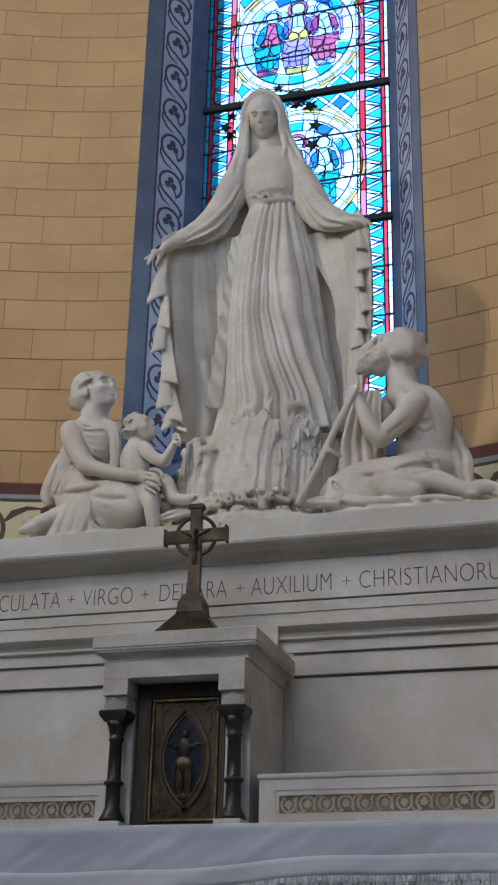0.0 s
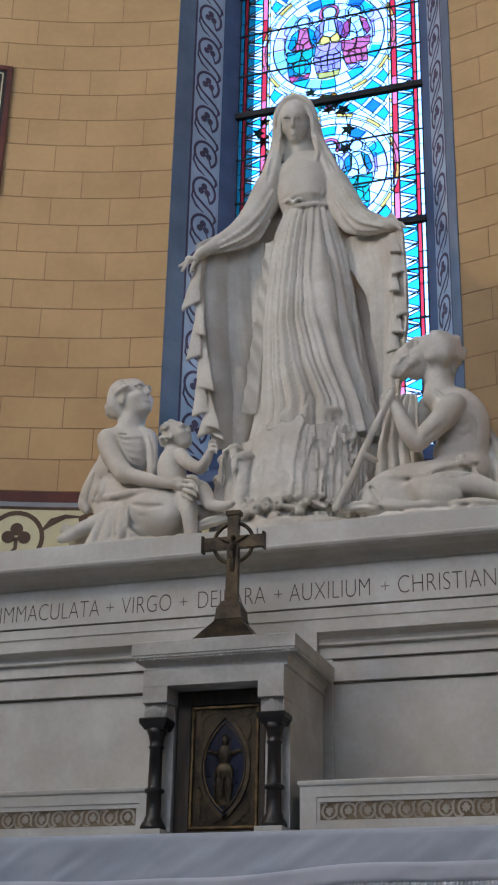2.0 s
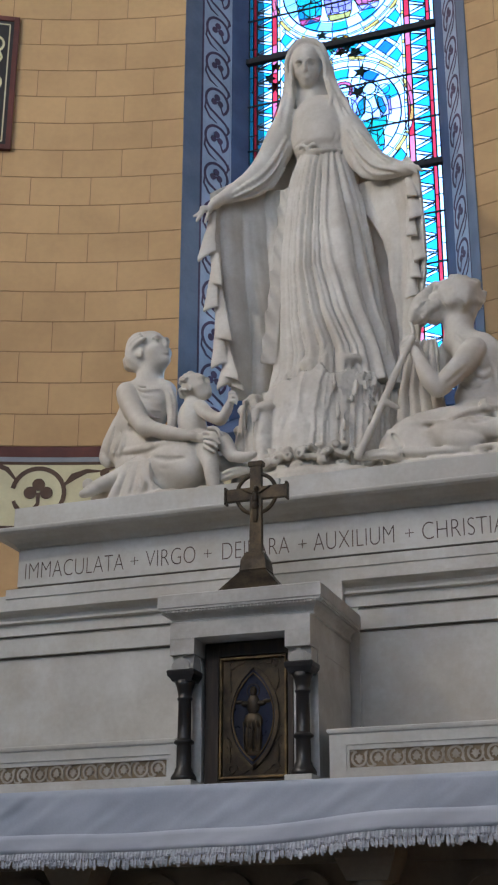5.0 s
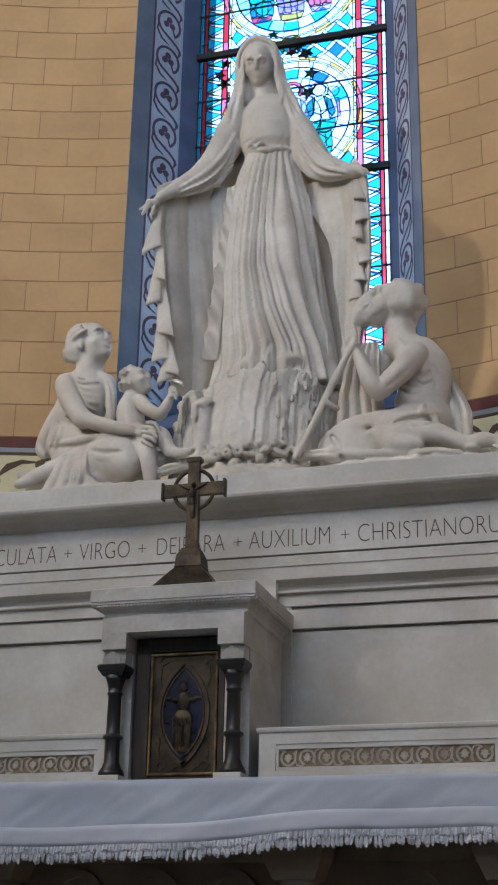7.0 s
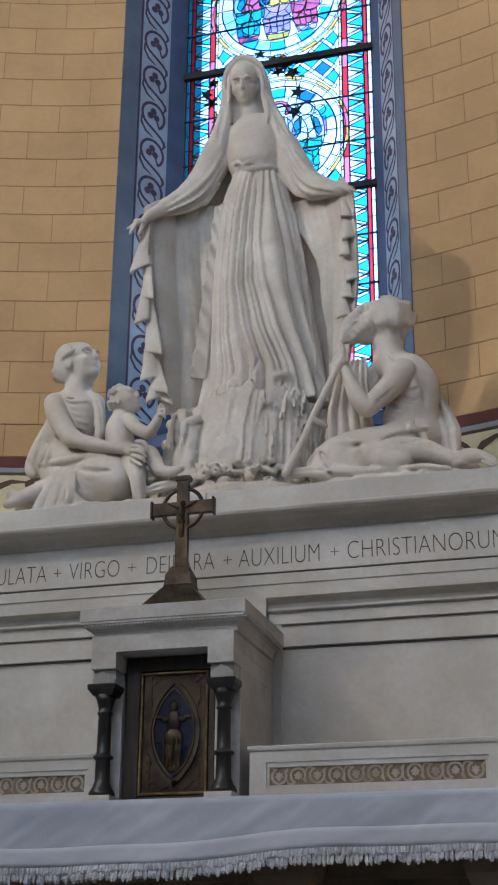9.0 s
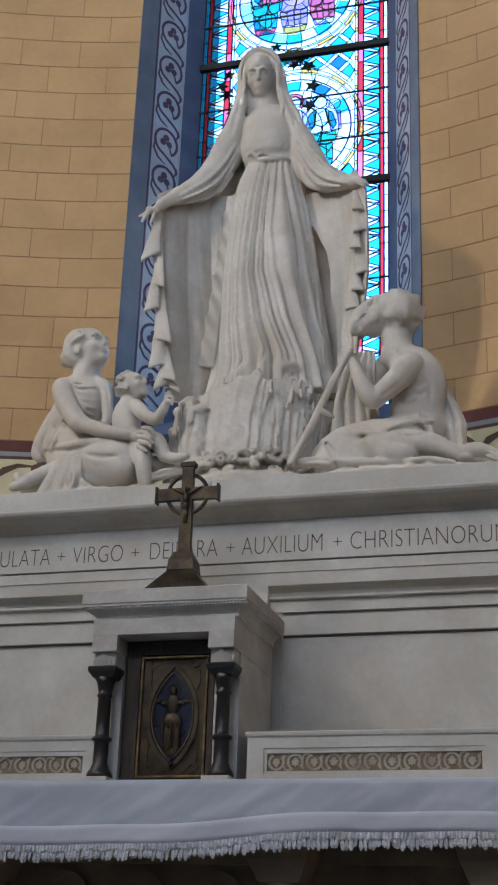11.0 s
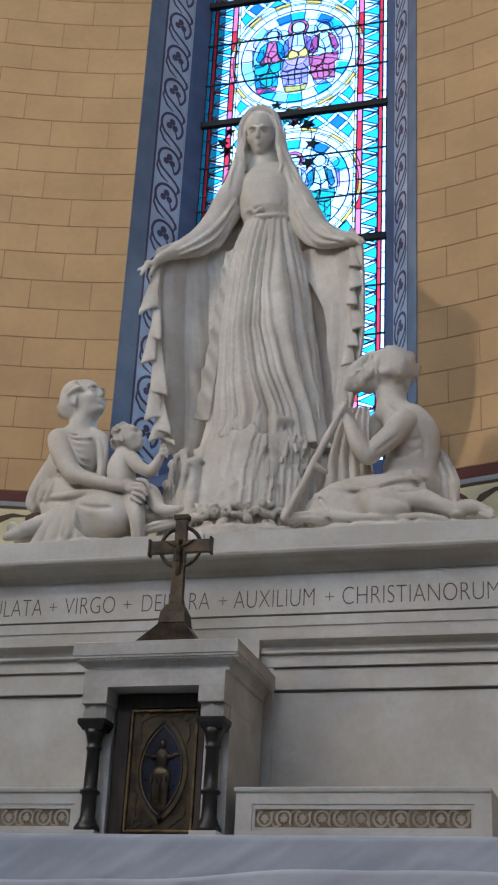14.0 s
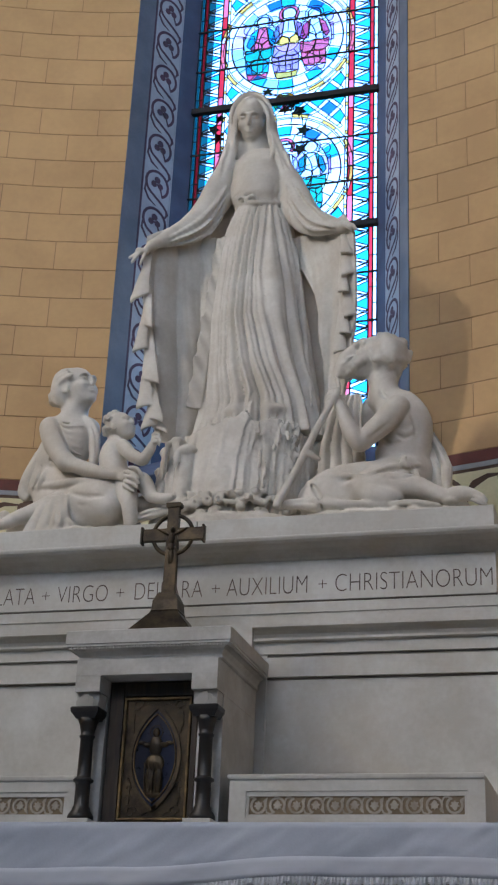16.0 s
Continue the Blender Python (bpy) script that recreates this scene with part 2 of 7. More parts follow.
def round_wall():
    """The apse: a half round with one opening, thick, with a joint-coloured face behind the painted blocks."""
    bm = bmesh.new()
    s_end = R * math.pi / 2
    ss = [-s_end + (s_end - WIN_S) * i / 30 for i in range(31)] + [-WIN_S + 2 * WIN_S * i / 8 for i in range(1, 8)] + [WIN_S + (s_end - WIN_S) * i / 30 for i in range(31)]
    zs = [0.0, 1.5, 3.0, WIN_Z0, 5.5, 7.0, WIN_Z1, 10.0]
    v = {}
    for i, s in enumerate(ss):
        for j, z in enumerate(zs):
            for k, h in ((0, -0.0042), (1, -THICK)):
                v[i, j, k] = bm.verts.new(on_wall(s, z, h))
    gap = lambda i, j: abs((ss[i] + ss[i + 1]) / 2) < WIN_S and WIN_Z0 - 0.01 < (zs[j] + zs[j + 1]) / 2 < WIN_Z1  # noqa: E731
    ni, nj = len(ss) - 1, len(zs) - 1
    for i in range(ni):
        for j in range(nj):
            if gap(i, j):
                for di, a, b in ((-1, (i, j), (i, j + 1)), (1, (i + 1, j), (i + 1, j + 1))):
                    if not gap(i + di, j):
                        bm.faces.new((v[a[0], a[1], 0], v[b[0], b[1], 0], v[b[0], b[1], 1], v[a[0], a[1], 1]))
                for dj, a, b in ((-1, (i, j), (i + 1, j)), (1, (i, j + 1), (i + 1, j + 1))):
                    if not gap(i, j + dj):
                        bm.faces.new((v[a[0], a[1], 0], v[b[0], b[1], 0], v[b[0], b[1], 1], v[a[0], a[1], 1]))
                continue
            for k in (0, 1):
                bm.faces.new((v[i, j, k], v[i + 1, j, k], v[i + 1, j + 1, k], v[i, j + 1, k]))
    return tagged(part("wall_apse", bm, JOINT), "curved ochre apse wall painted as ashlar blocks", "wall", kind="structure")


apse = round_wall()


def choir_wall(name, sign, openings, label):
    """A straight side wall with window openings."""
    bm = bmesh.new()
    x0, x1 = sorted((sign * R, sign * (R + 0.6)))
    edges = sorted({-12.0, YC, *[y for o in openings for y in o[:2]]})
    for a, b in zip(edges, edges[1:]):
        hole = [o for o in openings if o[0] <= a and b <= o[1]]
        if hole:
            box(bm, x0, x1, a, b, 0, hole[0][2])
            box(bm, x0, x1, a, b, hole[0][3], 10.0)
        else:
            box(bm, x0, x1, a, b, 0, 10.0)
    return tagged(part(name, bm, PLASTER), label, "wall", kind="structure")


choir_wall("wall_west", -1, [(-4.45, -3.4, 6.8, 9.1)], "plain ochre choir wall with a tall window")
choir_wall("wall_east", 1, [(-4.5, -3.3, 5.5, 7.5)], "plain ochre choir wall with a tall window")
DIM = glass("dim_window_glass", (0.03, 0.03, 0.035))
for side_name, gx, gy, gz in (("window_2", -R - 0.45, -3.92, 6.6), ("window_3", R + 0.45, -3.9, 5.2)):
    tagged(part(side_name, boxes((gx - 0.01, gx + 0.01, gy - 0.7, gy + 0.7, gz, gz + 2.8)), DIM), "dim leaded choir window", "window", kind="structure")
tagged(part("wall_nave", boxes((-5.0, 5.0, -12.6, -12.0, 0, 10.0)), PLASTER), "plain plastered wall that closes the nave", "wall", kind="structure")
tagged(part("floor", boxes((-5.0, 5.0, -12.6, 2.4, -0.2, 0.0)), FLOOR), "worn grey stone church floor", "floor", kind="structure")


def vault():
    """A half dome over the apse and a barrel over the choir, in one shell."""
    bm = bmesh.new()
    n = 24
    rows = []
    for i in range(9):
        a = math.pi / 2 * i / 8
        r, z = (R + 0.02) * math.cos(a), 10.0 + 2.2 * math.sin(a)
        rows.append([bm.verts.new((r * math.sin(t), YC + r * math.cos(t), z)) for t in [math.pi * (k / n - 0.5) for k in range(n + 1)]])
    for a, b in zip(rows, rows[1:]):
        for k in range(n):
            bm.faces.new((a[k], a[k + 1], b[k + 1], b[k]))
    for sgn in (0, n):
        back = [bm.verts.new((row[sgn].co.x, -12.3, row[sgn].co.z)) for row in rows]
        for i in range(8):
            bm.faces.new((rows[i][sgn], rows[i + 1][sgn], back[i + 1], back[i]))
    bmesh.ops.remove_doubles(bm, verts=bm.verts, dist=0.001)
    return tagged(part("ceiling", bm, PLASTER, smooth=True), "pale painted apse vault", "ceiling", kind="structure")


vault()


def wall_joint(course, side):
    """Where the upright joints of a course stand, along the wall from the window's edge outwards."""
    first = (0.185 if side < 0 else 0.165) if course % 2 == 0 else (0.355 if side < 0 else 0.335)
    return [WIN_S] + [WIN_S + first + 0.342 * k for k in range(0, 18)]


COURSE, LOW = 0.1825, 4.155
GAP = 0.0042


def block_mesh(length):
    bm = bmesh.new()
    n = 3
    lo = [[bm.verts.new(on_wall(-length / 2 + GAP / 2 + (length - GAP) * i / n, z, h)) for i in range(n + 1)] for z, h in ((GAP / 2, -0.0042), (GAP / 2 + 0.0005, -0.0008), (GAP / 2 + 0.0016, 0.0), (COURSE - GAP / 2 - 0.0016, 0.0), (COURSE - GAP / 2 - 0.0005, -0.0008), (COURSE - GAP / 2, -0.0042))]
    for a, b in zip(lo, lo[1:]):
        for i in range(n):
            bm.faces.new((a[i], a[i + 1], b[i + 1], b[i]))
    for i in (0, n):
        bm.faces.new([row[i] for row in lo])
    bmesh.ops.recalc_face_normals(bm, faces=bm.faces)
    me = bpy.data.meshes.new("wall_block")
    bm.to_mesh(me)
    bm.free()
    me.materials.append(BLOCK)
    return me


BLOCKS = {}


def wall_blocks():
    for side in (-1, 1):
        for c in range(0, 24):
            js = wall_joint(c, side)
            for a, b in zip(js, js[1:]):
                mid, length = side * (a + b) / 2, round(b - a, 3)
                if b > (2.35 if side < 0 else 1.75):
                    break
                me = BLOCKS.setdefault(length, None) or block_mesh(length)
                BLOCKS[length] = me
                ob = new("wall_block", me)
                ob.parent = apse
                ob.matrix_basis = Matrix.Translation((0, YC, LOW + COURSE * c)) @ Matrix.Rotation(-mid / R, 4, "Z") @ Matrix.Translation((0, -YC, 0))


def wall_band(name, z0, z1, material, proud, label=""):
    bm = bmesh.new()
    ends = [-R * math.pi / 2 + R * math.pi * i / 80 for i in range(81)]
    rows = [[bm.verts.new(on_wall(s, z, h)) for s in ends] for z, h in ((z0, -0.006), (z0, proud), (z1, proud), (z1, -0.006))]
    for a, b in zip(rows, rows[1:]):
        for i in range(80):
            bm.faces.new((a[i], a[i + 1], b[i + 1], b[i]))
    return part(name, bm, material, apse, label)


wall_band("painted_band", 4.095, 4.152, RED, 0.0, "red-brown painted band")
wall_band("painted_band", 4.068, 4.093, GREY, 0.0, "grey painted band")
wall_band("painted_line", 4.052, 4.066, BROWN, 0.0, "thin dark brown line")
wall_band("painted_frieze", 3.715, 4.050, CREAM, 0.0, "cream painted frieze ground")
wall_band("painted_line", 3.700, 3.713, BROWN, 0.0, "thin dark brown line")
wall_band("painted_dado", 0.0, 3.698, BLOCK, 0.0, "plain ochre painted dado")


def frieze_scrolls():
    """Brown rings with trefoils and linking leaves, painted along the frieze."""
    for side in (-1, 1):
        for k in range(4):
            bm = bmesh.new()
            s0 = side * (0.98 + 0.60 * k) if side > 0 else -(0.93 + 0.62 * k)
            zc = 3.895
            put = lambda u, v, h: on_wall(s0 + u, zc + v, h + 0.0005)  # noqa: E731
            ribbon(bm, arc(0, 0, 0.135, -150, 170, 26), 0.024, put, 0.002)
            ribbon(bm, arc(0.0, 0.0, 0.135, 200, 240, 6) + [(-0.03, -0.10), (0.0, -0.06), (0.0, 0.0)], 0.020, put, 0.002)
            for u, v in ((-0.042, 0.0), (0.042, 0.0), (0.0, 0.045)):
                patch(bm, disc(u, v, 0.034), lambda a, b, h: put(a, b, h + 0.0012), 0.002)
            ribbon(bm, [(0.12, -0.06), (0.19, -0.13), (0.26, -0.15), (0.31, -0.12)], [0.012, 0.03, 0.024, 0.006], put, 0.002)
            ribbon(bm, [(-0.12, 0.07), (-0.17, 0.13), (-0.22, 0.15), (-0.27, 0.125)], [0.012, 0.026, 0.030, 0.022], put, 0.002)
            ribbon(bm, [(0.13, 0.04), (0.18, 0.09), (0.25, 0.12), (0.34, 0.118)], [0.01, 0.038, 0.024, 0.005], put, 0.002)
            patch(bm, disc(-0.275, 0.105, 0.026), put, 0.0026)
            part("painted_scroll", bm, BROWN, apse, "dark brown painted ring scroll with trefoil")


frieze_scrolls()


# ---------------------------------------------------------------- the stained-glass window
GLASS_Y, GX = 1.734, 0.575
JAMB = Vector((0.825 - GX, 1.298 - GLASS_Y)).length        # width of a slanting side
window = thing("window_1", (0, GLASS_Y, WIN_Z0), "tall stained-glass window with medallions in a splayed painted surround", "window", kind="structure")


def jamb_place(side):
    a, b = Vector((side * 0.825, 1.298)), Vector((side * GX, GLASS_Y))
    d = (b - a).normalized()
    nrm = Vector((-side * abs(d.y), -abs(d.x)))

    def put(u, v, h=0.0):
        p = a + d * u + nrm * h
        return (p.x, p.y, v)
    return put


def jambs():
    for side in (-1, 1):
        put = jamb_place(side)
        bm = bmesh.new()
        prism(bm, [(side * 0.826, 1.298), (side * GX, GLASS_Y), (side * GX, 2.0), (side * 0.826, 2.0)], WIN_Z0, WIN_Z1)
        jamb = under(part("splayed_jamb", bm, SLATE), window)
        for name, u0, u1, m, lab in (("painted_band", 0.0, 0.125, JAMBEDGE, "grey painted edge band"), ("painted_line", 0.127, 0.138, SCROLL, "thin dark line"), ("painted_ground", 0.140, 0.345, PALE, "pale painted ground"), ("painted_line", 0.347, 0.356, PALE, "thin pale line"), ("painted_band", 0.358, JAMB - 0.002, NAVY, "dark blue painted band")):
            bm = bmesh.new()
            patch(bm, [(u0, WIN_Z0 + 0.01), (u1, WIN_Z0 + 0.01), (u1, WIN_Z1 - 0.01), (u0, WIN_Z1 - 0.01)], put, 0.003)
            under(part(name, bm, m, label=lab), jamb).matrix_parent_inverse = Matrix.Translation((0, 0, 0))
        for k in range(17):
            bm = bmesh.new()
            uc, vc = 0.243, 4.33 + 0.2565 * k
            lift = lambda u, v, h: put(uc + u, vc + v, h + 0.0035)  # noqa: E731
            ribbon(bm, arc(0.0, 0.0, 0.084, -60, 215, 22), 0.017, lift, 0.002)
            ribbon(bm, arc(0.0, 0.0, 0.084, 215, 250, 4) + [(0.02, -0.105), (0.062, -0.13), (0.085, -0.155), (0.088, -0.18)], 0.015, lift, 0.002)
            ribbon(bm, [(-0.084, -0.02), (-0.090, -0.075), (-0.055, -0.125), (0.0, -0.150)], [0.008, 0.013, 0.014, 0.004], lift, 0.002)
            ribbon(bm, [(0.07, 0.045), (0.092, 0.085), (0.088, 0.115)], [0.006, 0.018, 0.004], lift, 0.002)
            ribbon(bm, [(0.045, -0.07), (0.03, -0.03), (0.0, 0.0)], 0.010, lift, 0.002)
            for u, v, r in ((0.0, 0.028, 0.022), (-0.024, -0.008, 0.021), (0.024, -0.008, 0.021)):
                patch(bm, disc(u, v, r), lambda a, b, h: lift(a, b, h + 0.001), 0.002)
            under(part("painted_scroll", bm, SCROLL), jamb).matrix_parent_inverse = Matrix.Translation((0, 0, 0))


jambs()
sill_bm = bmesh.new()
sill_rows = [[sill_bm.verts.new((x, y, z)) for y, z in ((1.30, WIN_Z0 - 0.05), (1.30, WIN_Z0 + 0.004), (GLASS_Y - 0.07, WIN_Z0 + 0.24), (2.0, WIN_Z0 + 0.24), (2.0, WIN_Z0 - 0.05))] for x in (-0.8255, 0.8255)]
for q in range(5):
    sill_bm.faces.new((sill_rows[0][q], sill_rows[0][(q + 1) % 5], sill_rows[1][(q + 1) % 5], sill_rows[1][q]))
sill_bm.faces.new(sill_rows[0]), sill_bm.faces.new(sill_rows[1][::-1])
under(part("window_sill", sill_bm, NAVY), window)
under(part("window_lintel", boxes((-0.826, 0.826, 1.30, 2.0, WIN_Z1, WIN_Z1 + 0.05)), SLATE), window)

TEAL = glass("turquoise_glass", (0.02, 0.42, 0.62))
BLUE = glass("blue_glass", (0.015, 0.17, 0.50))
PALEGLASS = glass("pale_glass", (0.72, 0.88, 1.0), 0.12)
REDGLASS = glass("red_glass", (0.62, 0.03, 0.05))
YELLOW = glass("yellow_glass", (0.65, 0.45, 0.12))
GREEN = glass("green_glass", (0.02, 0.42, 0.38))
VIOLET = glass("violet_glass", (0.50, 0.33, 0.62))
ROSE = glass("rose_glass", (0.78, 0.16, 0.24))
AQUA = glass("aqua_glass", (0.30, 0.66, 0.80))
LILAC = glass("lilac_glass", (0.62, 0.50, 0.78))
LEADS = []          # outlines of the panes, for the lead


def at_glass(u, v, h=0.0):
    return (u, GLASS_Y - h, v)


def pane(material, outline, name="pane", back=0.0):
    bm = bmesh.new()
    patch(bm, outline, lambda u, v, h: at_glass(u, v, h - 0.002 - back), 0.004)
    LEADS.append(outline)
    return under(part(name, bm, material), window)


def clear_of(p, rings):
    """Push a corner that lies inside a medallion out to its rim."""
    for cx, cz, r in rings:
        d = Vector((p[0] - cx, p[1] - cz))
        if d.length < r:
            d = d.normalized() * r
            return (cx + d.x, cz + d.y)
    return p


MED = [(0.0, 7.235, 0.405), (0.0, 6.245, 0.405), (0.0, 5.255, 0.405), (0.0, 8.225, 0.405)]
FIELD = 0.375


def stained_glass():
    z0, z1 = WIN_Z0, WIN_Z1
    joined = {}

    def many(material, outline):
        joined.setdefault(material.name, (material, bmesh.new()))
        patch(joined[material.name][1], outline, lambda u, v, h: at_glass(u, v, h - 0.002), 0.004)
        LEADS.append(outline)

    # the upright borders: strips and zigzag
    for s in (-1, 1):
        step = 0.104
        for k in range(int((z1 - z0) / step)):
            a, b = z0 + k * step, z0 + (k + 1) * step
            q = lambda u0, u1: [(s * u0, a), (s * u1, a), (s * u1, b), (s * u0, b)]  # noqa: E731
            many(PALEGLASS if s > 0 else TEAL, q(0.552, 0.575))
            if k % 2 == 0:
                b2 = min(b + step, z1)
                many(REDGLASS, [(s * 0.528, a), (s * 0.549, a), (s * 0.549, b2), (s * 0.528, b2)])
                many(REDGLASS if k % 4 else ROSE, [(s * 0.397, a), (s * 0.428, a), (s * 0.428, b2), (s * 0.397, b2)])
            many(YELLOW, [(s * 0.378, a + 0.02), (s * 0.394, a + 0.02), (s * 0.394, a + 0.045), (s * 0.378, a + 0.045)])
            many(PALEGLASS, [(s * 0.378, a + 0.045), (s * 0.394, a + 0.045), (s * 0.394, b + 0.02), (s * 0.378, b + 0.02)])
            i, o, m, w = 0.431, 0.525, (a + b) / 2, 0.024
            many(PALEGLASS, [(s * i, a), (s * i, a + w), (s * o, m + w / 2), (s * o, m - w / 2)])
            many(PALEGLASS, [(s * i, b), (s * i, b - w), (s * o, m - w / 2), (s * o, m + w / 2 + 0.001)])
            many(PALEGLASS if k % 3 else TEAL, [(s * i, a + w), (s * o, m + w / 2 - 0.01), (s * i, b - w)])
            many(TEAL, [(s * o, a - step / 2 + w / 2), (s * i, a), (s * o, m - w / 2)])
    # the lattice field
    d, w = 0.098, 0.026
    rings = [(x, z, r + 0.035) for x, z, r in MED]
    c = math.sqrt(0.5)
    for i in range(-60, 110):
        for j in range(-60, 110):
            def spot(u, v):
                p = ((u - v) * c, (u + v) * c + 4.0)
                return p
            for kind, (u0, u1, v0, v1) in (("t", (i * d, i * d + d - w, j * d, j * d + d - w)), ("a", (i * d + d - w, (i + 1) * d, j * d, j * d + d - w)), ("b", (i * d, i * d + d - w, j * d + d - w, (j + 1) * d)), ("x", (i * d + d - w, (i + 1) * d, j * d + d - w, (j + 1) * d))):
                corners = [spot(u0, v0), spot(u1, v0), spot(u1, v1), spot(u0, v1)]
                mx, mz = sum(p[0] for p in corners) / 4, sum(p[1] for p in corners) / 4
                if abs(mx) > FIELD - 0.004 or not z0 + 0.03 < mz < z1 - 0.03:
                    continue
                if any(math.hypot(mx - x, mz - z) < r for x, z, r in rings):
                    continue
                corners = [clear_of((max(-FIELD, min(FIELD, x)), z), rings) for x, z in corners]
                area = abs(sum(corners[q][0] * corners[(q + 1) % 4][1] - corners[(q + 1) % 4][0] * corners[q][1] for q in range(4))) / 2
                if area < 1.2e-4:
                    continue
                m = {"t": TEAL if (i + 2 * j) % 5 else BLUE, "a": PALEGLASS, "b": PALEGLASS, "x": PALEGLASS}[kind]
                if kind == "t" and 6.3 < mz < 7.75:
                    pane(m, corners)
                else:
                    many(m, corners)
    for m, bm in joined.values():
        ob = under(part("border_glass", bm, m), window)
        ob["kind"] = "stuff"


def medallion(cx, cz, r, seat):
    """A white ring round a blue ground, with a group of plain robed shapes."""
    n = 26
    for k in range(n):
        a0, a1 = 360 * k / n, 360 * (k + 1) / n
        if abs(cx) + r * abs(math.cos(radians((a0 + a1) / 2))) < 0.6:
            pane(PALEGLASS, arc(cx, cz, r - 0.004, a0, a1, 3) + arc(cx, cz, r - 0.046, a1, a0, 3))
            pane(YELLOW if k % 2 else PALEGLASS, arc(cx, cz, r + 0.028, a0, a1, 3) + arc(cx, cz, r + 0.006, a1, a0, 3))
    ri = r - 0.049
    # ground: pale and blue pieces in rings, rays above
    rnd = random.Random(int(cz * 10))
    for i, (q0, q1, n) in enumerate(((0.80, 1.0, 22), (0.52, 0.80, 16), (0.22, 0.52, 10))):
        for k in range(n):
            a0, a1 = 360 * k / n + 8 * i, 360 * (k + 1) / n + 8 * i
            if 52 < (a0 + a1) / 2 < 128 and i == 0:
                m = (BLUE, PALEGLASS, TEAL)[k % 3]
            else:
                m = rnd.choice((PALEGLASS, TEAL, AQUA, PALEGLASS, LILAC)) if i == 0 else PALEGLASS
            pane(m, arc(cx, cz, ri * q1, a0, a1, 2) + arc(cx, cz, ri * q0, a1, a0, 2), back=0.009)
    # heads of those who stand behind
    for x, z in ((-0.70, 0.36), (-0.26, 0.50), (0.27, 0.52), (0.72, 0.42)):
        pane(PALEGLASS, disc(cx + x * ri, cz + z * ri, 0.105 * ri, 9), back=0.004)
        pane(LILAC if x > 0 else AQUA, [(cx + (x + u) * ri, cz + (z + v) * ri) for u, v in ((-0.11, -0.14), (0.10, -0.14), (0.12, -0.50), (-0.06, -0.52))], back=0.004)
    # three seated robed shapes: halo, head, mantle, chest, arms, lap, skirt in folds, hem
    groups = ((-0.47, 0.0, TEAL, ROSE, GREEN, ROSE), (0.02, 0.05, VIOLET, PALEGLASS, VIOLET, YELLOW), (0.50, 0.04, ROSE, PALEGLASS, ROSE, LILAC))
    for q, (x, dz, mantle, chest, lap, hem) in enumerate(groups if seat else [(g[0], -0.02, (LILAC, PALEGLASS, GREEN)[i], (ROSE, TEAL, PALEGLASS)[i], (ROSE, YELLOW, GREEN)[i], TEAL) for i, g in enumerate(groups)]):
        k = ri * (1.12 if q == 1 else 1.0)
        lean = (0.05, 0.0, -0.04)[q]
        spot = lambda *uv: [(cx + x * ri + (u + lean * v) * k, cz + dz * ri + v * k) for u, v in uv]  # noqa: E731
        hx, hz = spot((0, 0.50))[0]
        pane(ROSE if q == 1 else PALEGLASS, arc(hx, hz, 0.170 * k, -42, 222, 9) + arc(hx, hz, 0.122 * k, 222, -42, 9))
        pane(PALEGLASS, disc(hx, hz, 0.112 * k, 11))
        pane(chest, spot((-0.07, 0.38), (0.07, 0.38), (0.12, 0.10), (0.02, 0.02), (-0.10, 0.08)))
        pane(mantle, spot((-0.08, 0.38), (-0.20, 0.28), (-0.27, 0.02), (-0.20, -0.06), (-0.11, 0.08)))
        pane(mantle, spot((0.08, 0.38), (0.20, 0.27), (0.26, 0.04), (0.20, -0.04), (0.13, 0.10)))
        pane((ROSE, YELLOW, PALEGLASS)[q], spot((-0.20, -0.06), (-0.10, 0.07), (0.0, 0.02), (0.02, -0.07), (-0.10, -0.10)))
        pane((ROSE, YELLOW, PALEGLASS)[q], spot((0.20, -0.04), (0.12, 0.09), (0.02, 0.01), (0.03, -0.07), (0.12, -0.09)))
        pane(lap, spot((-0.27, -0.08), (-0.10, -0.12), (0.01, -0.09), (-0.03, -0.30), (-0.16, -0.36), (-0.27, -0.28)))
        pane(lap, spot((0.25, -0.07), (0.12, -0.11), (0.02, -0.09), (-0.02, -0.30), (0.10, -0.34), (0.24, -0.25)))
        for i in range(4):
            u0, u1 = -0.26 + 0.11 * i, -0.26 + 0.11 * (i + 1)
            pane(lap if i % 3 else mantle, spot((u0, -0.32), (u1, -0.33 + 0.02 * (i % 2)), (u1 * 0.9 + 0.02, -0.60 - 0.02 * (i % 2)), (u0 * 0.9 + 0.02, -0.60)))
        pane(hem, spot((-0.21, -0.62), (0.02, -0.64), (0.18, -0.62), (0.14, -0.73), (-0.16, -0.74)))


stained_glass()
for k, (mx, mz, mr) in enumerate(MED[:2]):
    medallion(mx, mz, mr, k == 0)


def roundel(cx, cz):
    """A small rose flower in a yellow ring."""
    for k in range(6):
        pane((ROSE, GREEN)[k % 2], [(cx, cz)] + arc(cx, cz, 0.052, 60 * k, 60 * k + 60, 4), back=-0.005)
    for k in range(10):
        pane(YELLOW if k % 2 else PALEGLASS, arc(cx, cz, 0.072, 36 * k, 36 * k + 36, 2) + arc(cx, cz, 0.054, 36 * k + 36, 36 * k, 2), back=-0.005)


roundel(0.0, (MED[0][1] + MED[1][1]) / 2 + 0.03)
roundel(0.0, (MED[1][1] + MED[2][1]) / 2 + 0.03)


